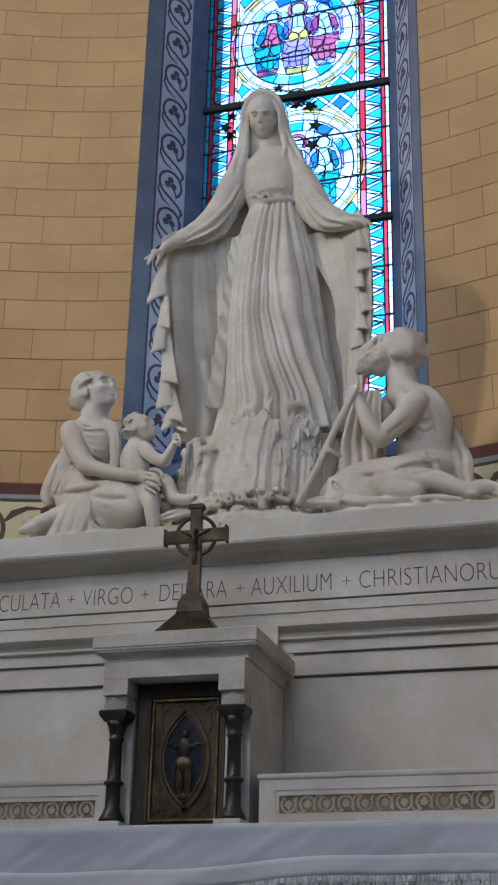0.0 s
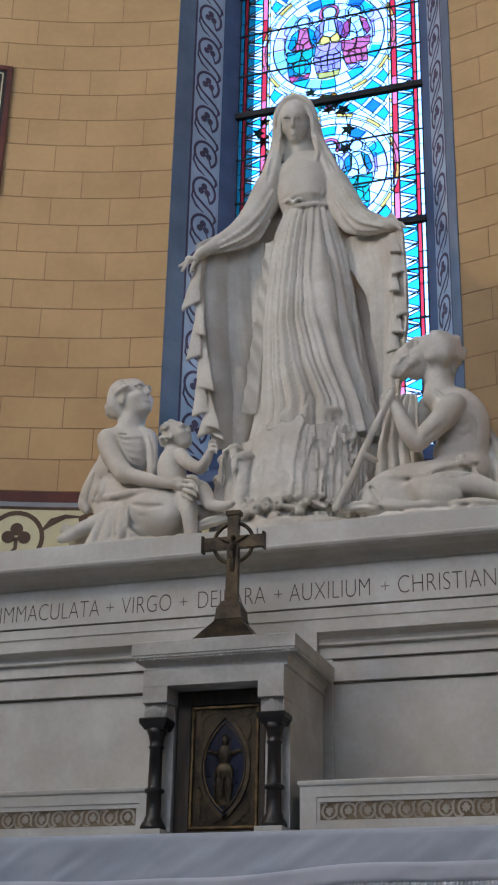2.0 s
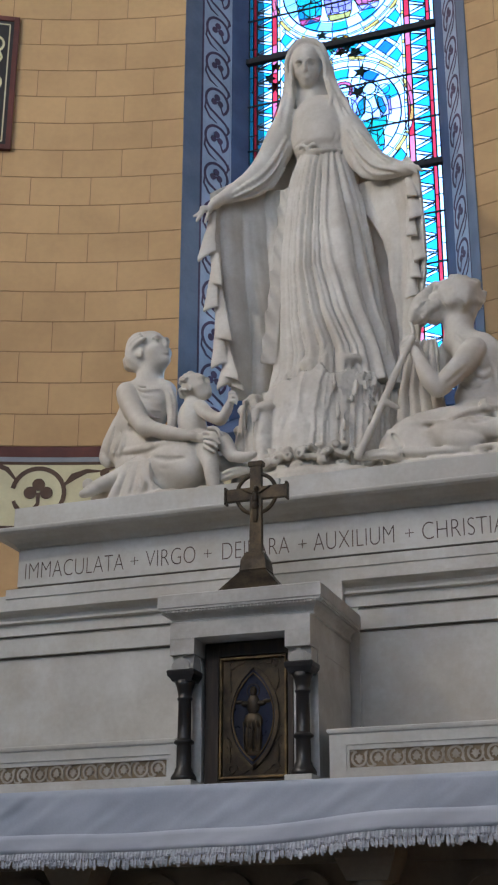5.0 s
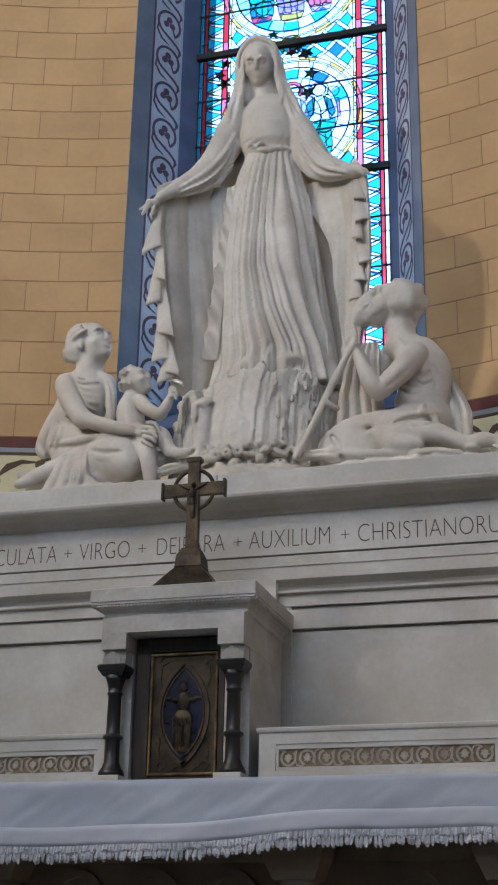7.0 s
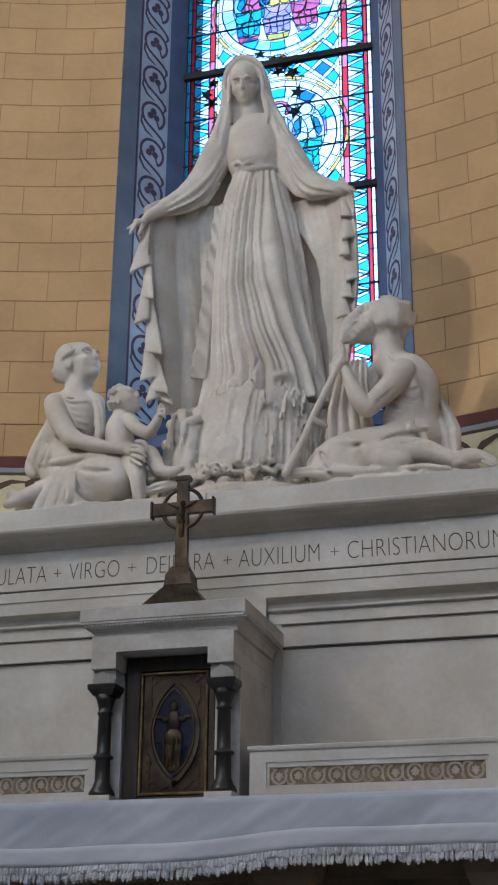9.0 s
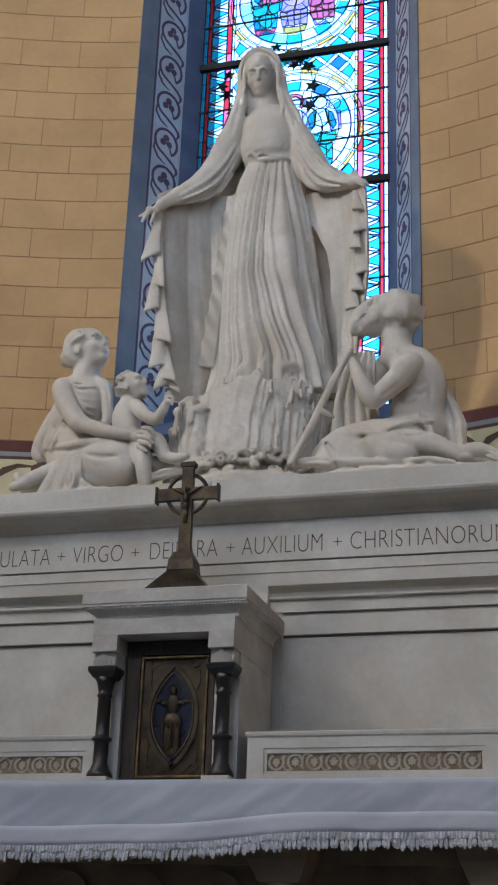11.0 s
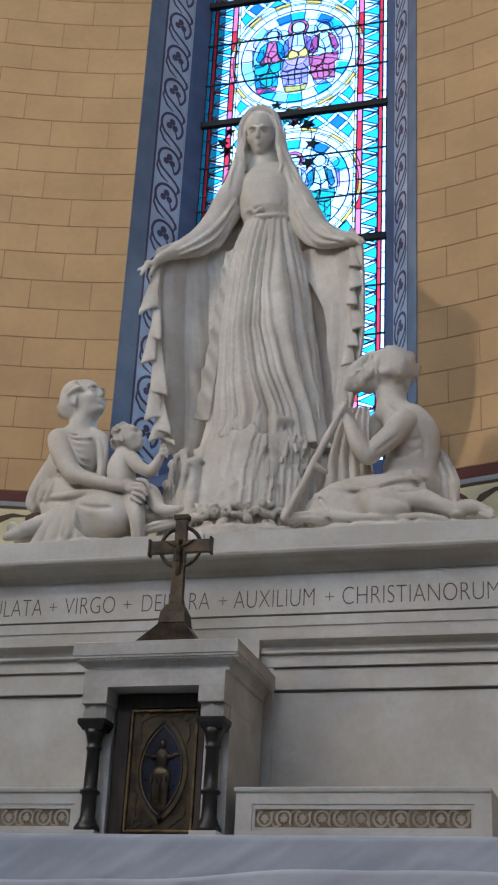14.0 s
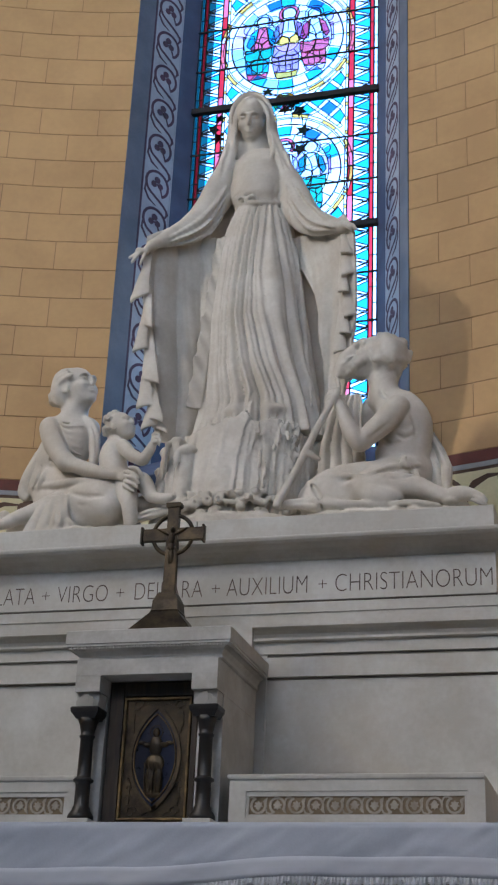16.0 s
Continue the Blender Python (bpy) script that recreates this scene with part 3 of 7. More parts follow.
def lead():
    """Lead strips along every pane's outline, one joined net; a thin dark sheet of lead fills what no pane covers."""
    verts, faces, seen = [], [], set()
    for outline in LEADS:
        for p, q in zip(outline, outline[1:] + outline[:1]):
            key = tuple(sorted(((round(p[0], 3), round(p[1], 3)), (round(q[0], 3), round(q[1], 3)))))
            if key in seen or key[0] == key[1]:
                continue
            seen.add(key)
            s = Vector((q[1] - p[1], p[0] - q[0])).normalized() * 0.0032
            b = len(verts)
            for x, z in ((p[0] + s.x, p[1] + s.y), (q[0] + s.x, q[1] + s.y), (q[0] - s.x, q[1] - s.y), (p[0] - s.x, p[1] - s.y)):
                verts.append((x, GLASS_Y - 0.006, z))
            verts.append(((p[0] + q[0]) / 2, GLASS_Y - 0.006, (p[1] + q[1]) / 2))
            for x, z in ((p[0], p[1]), (q[0], q[1])):
                verts.append((x, GLASS_Y - 0.009, z))
            faces += [(b, b + 1, b + 6, b + 5), (b + 5, b + 6, b + 2, b + 3)]
    me = bpy.data.meshes.new("lead")
    me.from_pydata(verts, [], faces)
    me.materials.append(IRON)
    ob = under(new("lead", me), window)
    ob["kind"] = "stuff"


lead()
for step in range(-8, 7):
    zb, thick = 6.765 + 0.3135 * step, step % 3 == 0
    if WIN_Z0 + 0.05 < zb < WIN_Z1 - 0.05:
        e = 0.019 if thick else 0.0045
        ob = under(part("saddle_bar", boxes((-0.585, 0.585, GLASS_Y - (0.045 if thick else 0.02), GLASS_Y - 0.012, zb - e, zb + e)), IRON), window)
frame_bm = boxes((-0.60, -0.572, GLASS_Y - 0.012, GLASS_Y + 0.03, WIN_Z0, WIN_Z1), (0.572, 0.60, GLASS_Y - 0.012, GLASS_Y + 0.03, WIN_Z0, WIN_Z1))
under(part("window_frame", frame_bm, IRON), window)


# ---------------------------------------------------------------- framed painted panel further round the wall
def wall_panel():
    ac, hw, z0, z1 = -0.5085, 0.40, 5.965, 6.885
    base = thing("painted_wall_panel", on_wall(ac * R, z0, 0.024), "dark painted wall panel with cream scrollwork and brown frame", "panel")
    base.rotation_euler = (0, 0, -ac)
    h = z1 - z0
    put = lambda u, v, d: (u, -d, v)  # noqa: E731
    part("panel_ground", boxes((-hw + 0.02, hw - 0.02, -0.006, 0.03, 0.02, h - 0.02)), BLACK, base)
    for spec in ((-hw, -hw + 0.032, -0.016, 0.03, 0, h), (hw - 0.032, hw, -0.016, 0.03, 0, h), (-hw + 0.032, hw - 0.032, -0.016, 0.03, 0, 0.032), (-hw + 0.032, hw - 0.032, -0.016, 0.03, h - 0.032, h)):
        part("frame_rail", boxes(spec, bevel=0.003), RED, base)
    bm = bmesh.new()
    e, f = hw - 0.055, 0.055
    for a, b in (((-e, f), (e, f)), ((e, f), (e, h - f)), ((e, h - f), (-e, h - f)), ((-e, h - f), (-e, f))):
        ribbon(bm, [a, b], 0.008, lambda u, v, d: put(u, v, d + 0.0065), 0.002)
    part("painted_line", bm, CREAM, base, "thin cream border line")
    for k in range(3):
        for sx in (-1, 1):
            bm = bmesh.new()
            lift = lambda u, v, d: put(sx * (e - 0.085) + u, 0.19 + 0.27 * k + v, d + 0.0065)  # noqa: E731
            ribbon(bm, arc(0, 0, 0.062, -60, 230, 18, 0.03), 0.014, lift, 0.002)
            ribbon(bm, [(0.03, -0.055), (0.05, -0.1), (0.03, -0.145), (-0.03, -0.17)], [0.014, 0.014, 0.012, 0.004], lift, 0.002)
            patch(bm, disc(0, 0, 0.02), lift, 0.002)
            part("painted_scroll", bm, CREAM, base)


wall_panel()


# ---------------------------------------------------------------- steps and altar table
for k in range(7):
    tagged(part("altar_step", boxes((-3.0 + 0.12 * k, 3.0 - 0.12 * k, -3.0 + 0.26 * k, 1.0 - 0.01 * k, 0.16 * k, 0.16 * (k + 1)), bevel=0.006), FLOOR), "grey stone step up to the altar", "step", "altar steps")

MENSA = 2.147
altar = thing("altar_table", (0, 0, 1.12), "stone altar table with columns and carved front panels", "altar")
under(part("table_slab", boxes((-1.75, 1.75, -0.47, 0.75, MENSA - 0.13, MENSA - 0.004), bevel=0.008), STONE), altar)
# all below the slab has its shade put into the stone colour
under(part("altar_body", boxes((-1.62, 1.62, -0.22, 0.75, 1.12, MENSA - 0.132)), SHADEDSTONE), altar)


def altar_front():
    for x in (-1.45, -0.47, 0.60, 1.29):
        bm = bmesh.new()
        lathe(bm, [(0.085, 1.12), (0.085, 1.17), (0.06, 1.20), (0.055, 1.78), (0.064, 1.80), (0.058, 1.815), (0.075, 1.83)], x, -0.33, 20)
        shaft = under(part("column", bm, SHADEDSTONE, smooth=True), altar)
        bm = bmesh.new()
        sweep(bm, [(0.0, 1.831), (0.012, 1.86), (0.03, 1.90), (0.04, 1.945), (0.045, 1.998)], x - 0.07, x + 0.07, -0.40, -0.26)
        under(part("capital", bm, SHADEDSTONE), shaft)
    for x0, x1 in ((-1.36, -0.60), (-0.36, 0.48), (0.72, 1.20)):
        under(part("panel_moulding", boxes((x0, x1, -0.245, -0.222, 1.90, 1.95)), SHADEDSTONE), altar)
        under(part("panel_moulding", boxes((x0, x1, -0.24, -0.222, 1.20, 1.24)), SHADEDSTONE), altar)
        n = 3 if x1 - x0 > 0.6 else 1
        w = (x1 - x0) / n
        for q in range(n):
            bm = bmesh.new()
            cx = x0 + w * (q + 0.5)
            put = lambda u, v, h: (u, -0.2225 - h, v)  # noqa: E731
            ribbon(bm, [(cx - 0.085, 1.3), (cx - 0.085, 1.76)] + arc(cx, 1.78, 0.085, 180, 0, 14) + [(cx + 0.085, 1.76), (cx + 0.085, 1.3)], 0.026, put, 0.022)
            under(part("blind_arch", bm, SHADEDSTONE), altar)


altar_front()


# ---------------------------------------------------------------- altar cloth
def altar_cloth():
    cloth = thing("altar_cloth", (0, -0.5, MENSA), "creased white linen altar cloth with lace edge over the table", "altar cloth")
    nx = 340

    def hem(x):
        t = max(0.0, min(1.0, (x - 0.15) / 0.7))
        return 1.967 + 0.036 * t * t * (3 - 2 * t) + 0.005 * math.sin(2.6 * x - 0.8) + 0.002 * math.sin(11 * x + 1)

    def front(x, z):
        t = (MENSA - z) / 0.15
        return -0.492 - 0.012 * t - 0.008 * t * math.sin(4.1 * x + 0.6) - 0.004 * t * math.sin(11.3 * x) - 0.007 * noise.noise(Vector((x * 3.2, z * 14 - x * 7, 3.0))) - 0.006 * (0.5 - abs(noise.noise(Vector((x * 2.2 + z * 9, z * 5 - x * 3, 5.0))))) - 0.004 * noise.noise(Vector((x * 9, z * 30 - x * 22, 7.0)))

    bm = bmesh.new()
    rows = []
    for y in (0.62, 0.3, 0.05, -0.15, -0.35, -0.46):
        rows.append([bm.verts.new((-1.8 + 3.6 * i / nx, y, MENSA + 0.002 + 0.0015 * noise.noise(Vector((i * 0.2, y * 5, 0))))) for i in range(nx + 1)])
    rows.append([bm.verts.new((-1.8 + 3.6 * i / nx, -0.484, MENSA + 0.0005)) for i in range(nx + 1)])
    for q in range(17):
        row = []
        for i in range(nx + 1):
            x = -1.8 + 3.6 * i / nx
            z = MENSA - 0.006 + (hem(x) + 0.028 - MENSA) * q / 16
            row.append(bm.verts.new((x, front(x, z) + (0.005 if q == 0 else 0), z)))
        rows.append(row)
    for a, b in zip(rows, rows[1:]):
        for i in range(nx):
            bm.faces.new((a[i], a[i + 1], b[i + 1], b[i]))
    sheet = under(part("linen_sheet", bm, LINEN, smooth=True), cloth)
    sm = sheet.modifiers.new("thickness", "SOLIDIFY")
    sm.thickness, sm.offset = 0.002, -1
    # the sewn hem, a doubled strip that lies on the sheet
    bm = bmesh.new()
    rows = []
    for q in range(5):
        row = []
        for i in range(nx + 1):
            x = -1.8 + 3.6 * i / nx
            z = hem(x) + 0.032 - 0.062 * q / 4
            row.append(bm.verts.new((x, front(x, z) - 0.006, z)))
        rows.append(row)
    for a, b in zip(rows, rows[1:]):
        for i in range(nx):
            bm.faces.new((a[i], a[i + 1], b[i + 1], b[i]))
    strip = under(part("hem_strip", bm, HEM, label="smooth pale hem strip", smooth=True), cloth)
    sm = strip.modifiers.new("thickness", "SOLIDIFY")
    sm.thickness, sm.offset = 0.003, 0
    # the lace: two rows of small hanging scallops
    rnd = random.Random(4)
    verts, faces = [], []
    for row, (drop, length, pitch, lift) in enumerate(((0.044, 0.028, 0.0120, 0.002), (0.066, 0.030, 0.0150, 0.0))):
        for i in range(int(3.6 / pitch)):
            x = -1.8 + pitch * (i + 0.5) + rnd.uniform(-0.002, 0.002)
            top = hem(x) - drop + 0.014
            w, ln = pitch * rnd.uniform(0.40, 0.66), length * rnd.uniform(0.75, 1.25)
            lean = rnd.uniform(-0.004, 0.004)
            b = len(verts)
            for k, (wk, zk, yk) in enumerate(((0.7, 0.0, 0.0), (0.85, 0.35, 0.004), (1.0, 0.7, 0.005), (0.45, 1.0, 0.002))):
                z = top - ln * zk
                y = front(x, z) - 0.006 - lift - yk + rnd.uniform(-0.0015, 0.0015)
                verts += [(x - w * wk + lean * zk, y, z), (x + lean * zk, y - 0.003, z), (x + w * wk + lean * zk, y, z)]
            for k in range(3):
                o = b + 3 * k
                faces += [(o, o + 1, o + 4, o + 3), (o + 1, o + 2, o + 5, o + 4)]
    me = bpy.data.meshes.new("lace_edge")
    me.from_pydata(verts, [], faces)
    me.materials.append(LACE)
    lace = under(new("lace_edge", me), cloth)
    lace["label"], lace["kind"] = "white gathered lace edge", "stuff"
    # the band the scallops hang from
    bm = bmesh.new()
    rows = []
    for q in range(3):
        rows.append([bm.verts.new((-1.8 + 3.6 * i / 400, front(-1.8 + 3.6 * i / 400, 1.95) - 0.004 - 0.002 * math.sin(i * 1.9), hem(-1.8 + 3.6 * i / 400) - 0.028 - 0.022 * q / 2)) for i in range(401)])
    for a, b in zip(rows, rows[1:]):
        for i in range(400):
            bm.faces.new((a[i], a[i + 1], b[i + 1], b[i]))
    band = under(part("lace_band", bm, LACE), cloth)
    sm = band.modifiers.new("thickness", "SOLIDIFY")
    sm.thickness = 0.002


altar_cloth()


# ---------------------------------------------------------------- the low ledges beside the tabernacle, with carved friezes
def ledge(side):
    x0, x1 = (0.335, 1.283) if side > 0 else (-1.283, -0.285)
    f0, f1 = (0.411, 1.209) if side > 0 else (-1.209, -0.327)
    it = thing("altar_ledge", ((x0 + x1) / 2, 0.3, MENSA + 0.006), "low marble altar ledge with a carved foliage frieze", "altar ledge", "ledges beside the tabernacle")
    ft, fb = 2.330, 2.264
    for s in ((x0, x1, 0.112, 0.62, MENSA + 0.006, 2.388), (x0, f0 - 0.012, 0.095, 0.112, MENSA + 0.006, 2.388), (f1 + 0.012, x1, 0.095, 0.112, MENSA + 0.006, 2.388), (f0 - 0.012, f1 + 0.012, 0.095, 0.112, ft + 0.018, 2.388), (f0 - 0.012, f1 + 0.012, 0.095, 0.112, MENSA + 0.006, fb - 0.014)):
        under(part("ledge_block", boxes(s), STONE), it)
    bm = bmesh.new()
    sweep(bm, [(0.0, 2.389), (0.006, 2.393), (0.008, 2.400), (0.008, 2.406), (0.004, 2.410)], x0, x1 - 0.008, 0.095, 0.62)
    under(part("ledge_top", bm, STONE), it)
    bm = boxes((f0, f1, 0.1075, 0.1115, fb, ft))
    under(part("frieze_ground", bm, FRIEZEGROUND, label="brownish worn frieze ground"), it)
    bm = bmesh.new()
    for spec in ((f0 - 0.011, f1 + 0.011, 0.099, 0.111, ft, ft + 0.017), (f0 - 0.011, f1 + 0.011, 0.099, 0.111, fb - 0.013, fb), (f0 - 0.011, f0, 0.099, 0.111, fb, ft), (f1, f1 + 0.011, 0.099, 0.111, fb, ft)):
        box(bm, *spec)
    under(part("frieze_moulding", bm, STONE), it)
    pitch = 0.0725
    n = int((f1 - f0) / pitch)
    pitch = (f1 - f0) / n
    zc, r = (fb + ft) / 2, 0.0275
    for k in range(n):
        bm = bmesh.new()
        cx, up = f0 + pitch * (k + 0.5), 1 if k % 2 else -1
        put = lambda u, v, h: (cx + u, 0.1072 - h, zc + up * v)  # noqa: E731
        ribbon(bm, arc(0, 0, r, -40, 250, 12), 0.0085, put, 0.0055)
        ribbon(bm, [(-0.012, -0.024), (-0.026, -0.031), (-0.040, -0.026), (-0.0445, -0.012)], [0.006, 0.0075, 0.0065, 0.004], put, 0.004)
        # a lobed leaf in the ring, on a short stem
        patch(bm, [(0.000, -0.017), (0.005, -0.010), (0.014, -0.011), (0.011, -0.003), (0.018, 0.004), (0.009, 0.006), (0.007, 0.014), (0.000, 0.019), (-0.006, 0.013), (-0.010, 0.006), (-0.017, 0.003), (-0.010, -0.003), (-0.013, -0.012), (-0.004, -0.010)], put, 0.0055)
        patch(bm, [(0.020, -0.02), (0.034, -0.030), (0.031, -0.012)], put, 0.004)
        under(part("carved_scroll", bm, SCROLLSTONE), it)
    return it


ledge(1)
ledge(-1)


# ---------------------------------------------------------------- the retable: panel, mouldings, inscription, plinth
retable = thing("retable", (0, 0.9, MENSA), "pale marble retable with mouldings and engraved inscription", "retable")


def strip(name, x0, x1, profile, material=None, label="", yb=1.2):
    """A run of moulding along the retable: profile of (y of the face, z)."""
    bm = bmesh.new()
    ends = [[bm.verts.new((x, y, z)) for y, z in profile] + [bm.verts.new((x, yb, profile[-1][1])), bm.verts.new((x, yb, profile[0][1]))] for x in (x0, x1)]
    n = len(ends[0])
    for i in range(n):
        bm.faces.new((ends[0][i], ends[0][(i + 1) % n], ends[1][(i + 1) % n], ends[1][i]))
    bm.faces.new(ends[0]), bm.faces.new(ends[1][::-1])
    return under(part(name, bm, material or STONE, label=label), retable)


W = 1.75
strip("centre_back", -0.305, 0.262, [(0.575, MENSA + 0.005), (0.575, 3.128)])
for x0, x1, s in ((-W, -0.307, -1), (0.264, W, 1)):
    i0, i1 = (x0, x1 - 0.055) if s < 0 else (x0 + 0.055, x1)
    strip("lower_panel", i0, i1, [(0.640, MENSA + 0.005), (0.640, 2.905)])
    # shadow_groove: a thin dark strip that stands for the shadow line under a moulding
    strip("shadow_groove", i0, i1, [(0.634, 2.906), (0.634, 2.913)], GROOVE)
    strip("fascia", i0, i1, [(0.622, 2.914), (0.622, 2.998), (0.616, 3.002)])
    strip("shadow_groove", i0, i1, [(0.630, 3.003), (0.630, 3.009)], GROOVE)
    strip("fascia", x0, x1, [(0.612, 3.010), (0.612, 3.060)])
    strip("moulding", x0, x1, [(0.603, 3.061), (0.594, 3.066), (0.594, 3.076), (0.608, 3.079), (0.602, 3.094), (0.585, 3.108), (0.568, 3.113), (0.562, 3.116), (0.562, 3.128)])
    if s > 0:
        strip("panel_end", x0, i0, [(0.618, MENSA + 0.005), (0.618, 3.009)])
    else:
        strip("panel_end", i1, x1, [(0.618, MENSA + 0.005), (0.618, 3.009)])
strip("upper_fascia", -1.36, 1.36, [(0.578, 3.129), (0.578, 3.176), (0.572, 3.178), (0.572, 3.222)])
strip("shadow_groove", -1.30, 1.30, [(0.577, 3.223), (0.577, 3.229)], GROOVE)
strip("inscription_band", -1.30, 1.30, [(0.568, 3.230), (0.568, 3.408)], label="pale marble band with engraved lettering")
for x0, x1 in ((-W, -1.362), (1.362, W)):
    strip("side_fascia", x0, x1, [(0.60, 3.129), (0.60, 3.20), (0.64, 3.205)])
bm = bmesh.new()
sweep(bm, [(0.0, 3.409), (0.006, 3.412), (0.010, 3.420), (0.022, 3.434), (0.048, 3.446), (0.078, 3.452), (0.100, 3.458), (0.112, 3.468), (0.116, 3.478), (0.116, 3.484), (0.110, 3.487)], -1.30, 1.30, 0.568, 1.30)
under(part("cornice", bm, STONE, smooth=False), retable)
under(part("plinth_slab", boxes((-1.30, 0.011, 0.497, 1.32, 3.488, 3.592), (0.013, 1.306, 0.497, 1.32, 3.488, 3.592), bevel=0.006), STONE), retable)


def lettering(text, x0, x1, z, height, y):
    """Engraved words between two places, as a thin inlay."""
    cu = bpy.data.curves.new("word", "FONT")
    cu.body, cu.size, cu.extrude = text, 1.0, 0.0
    cu.offset = -0.02
    tmp = new("word", cu)
    dg = bpy.context.evaluated_depsgraph_get()
    me = bpy.data.meshes.new_from_object(tmp.evaluated_get(dg))
    bpy.data.objects.remove(tmp)
    co = np.array([v.co for v in me.vertices])
    lo, hi = co.min(0), co.max(0)
    for v in me.vertices:
        v.co = (x0 + (v.co.x - lo[0]) / (hi[0] - lo[0]) * (x1 - x0), y, z + (v.co.y - lo[1]) / (hi[1] - lo[1]) * height)
    me.materials.clear()
    me.materials.append(LETTER)
    return under(new("engraved_word", me), retable)


LY = 0.5668
for word, a, b in (("IMMACULATA", -1.262, -0.760), ("VIRGO", -0.651, -0.410), ("DEIPARA", -0.282, 0.031), ("AUXILIUM", 0.141, 0.500), ("CHRISTIANORUM", 0.622, 1.285)):
    lettering(word, a, b, 3.262, 0.078, LY)
for x in (-0.707, -0.351, 0.091, 0.566):
    lettering("+", x - 0.019, x + 0.019, 3.280, 0.038, LY)


# ---------------------------------------------------------------- tabernacle
def tabernacle():
    tab = thing("tabernacle", (0, 0.3, MENSA + 0.004), "grey marble tabernacle with black columns and bronze door", "tabernacle")
    hx, yb = 0.29, 0.574
    base = MENSA + 0.006
    for x0, x1 in ((-hx, -0.19), (0.19, hx)):
        under(part("side_wall", boxes((x0, x1, 0.115, yb, base, 2.719)), STONE_T), tab)
        under(part("column_plinth", boxes((x0 - 0.006, x1 + 0.002, 0.010, 0.114, base, 2.238), bevel=0.003), STONE), tab)
        under(part("corner_block", boxes((x0 + 0.004, x1 - 0.004, 0.040, 0.114, 2.663, 2.719)), STONE_T), tab)
    under(part("recess_back", boxes((-0.189, 0.189, 0.165, yb, base, 2.7825)), BRONZE), tab)
    # entablature with an opening in its lower edge
    under(part("entablature", boxes((-hx, hx, 0.018, yb, 2.7835, 2.842)), STONE_T), tab)
    under(part("entablature_end", boxes((-hx, -0.187, 0.018, yb, 2.720, 2.783)), STONE_T), tab)
    under(part("entablature_end", boxes((0.187, hx, 0.018, yb, 2.720, 2.783)), STONE_T), tab)
    bm = bmesh.new()
    sweep(bm, [(0.004, 2.843), (0.010, 2.847), (0.010, 2.855), (0.004, 2.858), (0.006, 2.866), (0.016, 2.882), (0.034, 2.894), (0.046, 2.897), (0.046, 2.905), (0.050, 2.908), (0.050, 2.958), (0.046, 2.962)], -hx, hx, 0.05, yb)
    under(part("cornice", bm, STONE_T), tab)
    for k in range(46):
        x = -hx - 0.036 + 0.0147 * k
        under(part("dentil", boxes((x, x + 0.009, 0.0075, 0.016, 2.8885, 2.8955)), STONE_T), tab)
    for k in range(34):
        y = 0.018 + 0.0165 * k
        for sx in (-1, 1):
            a, b = sorted((sx * (hx + 0.034), sx * (hx + 0.0425)))
            under(part("dentil", boxes((a, b, y, y + 0.010, 2.8885, 2.8955)), STONE_T), tab)
    # columns
    for x in (-0.240, 0.243):
        bm = bmesh.new()
        lathe(bm, [(0.050, 2.239), (0.050, 2.250), (0.044, 2.262), (0.036, 2.272), (0.034, 2.282), (0.029, 2.290), (0.028, 2.372), (0.030, 2.376), (0.038, 2.380), (0.040, 2.386), (0.037, 2.391), (0.030, 2.394), (0.027, 2.400), (0.0255, 2.545), (0.030, 2.549), (0.031, 2.556), (0.026, 2.560), (0.028, 2.575), (0.034, 2.600), (0.044, 2.622)], x, 0.064, 24)
        col = under(part("column", bm, COLUMN, label="polished black marble column", smooth=True), tab)
        bm = bmesh.new()
        sweep(bm, [(0.0, 2.618), (0.008, 2.630), (0.016, 2.640), (0.018, 2.655), (0.014, 2.661)], x - 0.040, x + 0.040, 0.026, 0.104)
        under(part("abacus", bm, COLUMN), col)
        bm = bmesh.new()
        for q, (du, top, w) in enumerate(((-0.034, 2.692, 0.013), (0.034, 2.692, 0.013), (-0.018, 2.703, 0.014), (0.018, 2.703, 0.014), (0.0, 2.711, 0.015))):
            cx, hgt = x + du, top - 2.664
            patch(bm, [(cx - 0.6 * w, 2.664), (cx + 0.6 * w, 2.664), (cx + w, 2.664 + 0.45 * hgt), (cx + 0.85 * w, 2.664 + 0.75 * hgt), (cx + 0.4 * w, top - 0.002), (cx, top), (cx - 0.4 * w, top - 0.002), (cx - 0.85 * w, 2.664 + 0.75 * hgt), (cx - w, 2.664 + 0.45 * hgt)], lambda u, v, h: (u, 0.0398 - h - 0.30 * (v - 2.664), v), 0.005 + 0.002 * q)
        under(part("carved_leaf", bm, STONE, label="pale carved leaf relief"), col)
    # door
    door = under(part("door", boxes((-0.1865, 0.1865, 0.140, 0.163, base, 2.7825)), WOOD, label="dark door leaf"), tab)
    for spec in ((-0.178, -0.122, 0.122, 0.1395, base, 2.776), (0.163, 0.185, 0.122, 0.1395, base, 2.776), (-0.121, 0.162, 0.122, 0.1395, 2.722, 2.776), (-0.121, 0.162, 0.122, 0.1395, base, 2.240)):
        under(part("door_jamb", boxes(spec, bevel=0.003), WOOD), door)
    cx, zt, zb = 0.021, 2.716, 2.246
    hw = 0.138
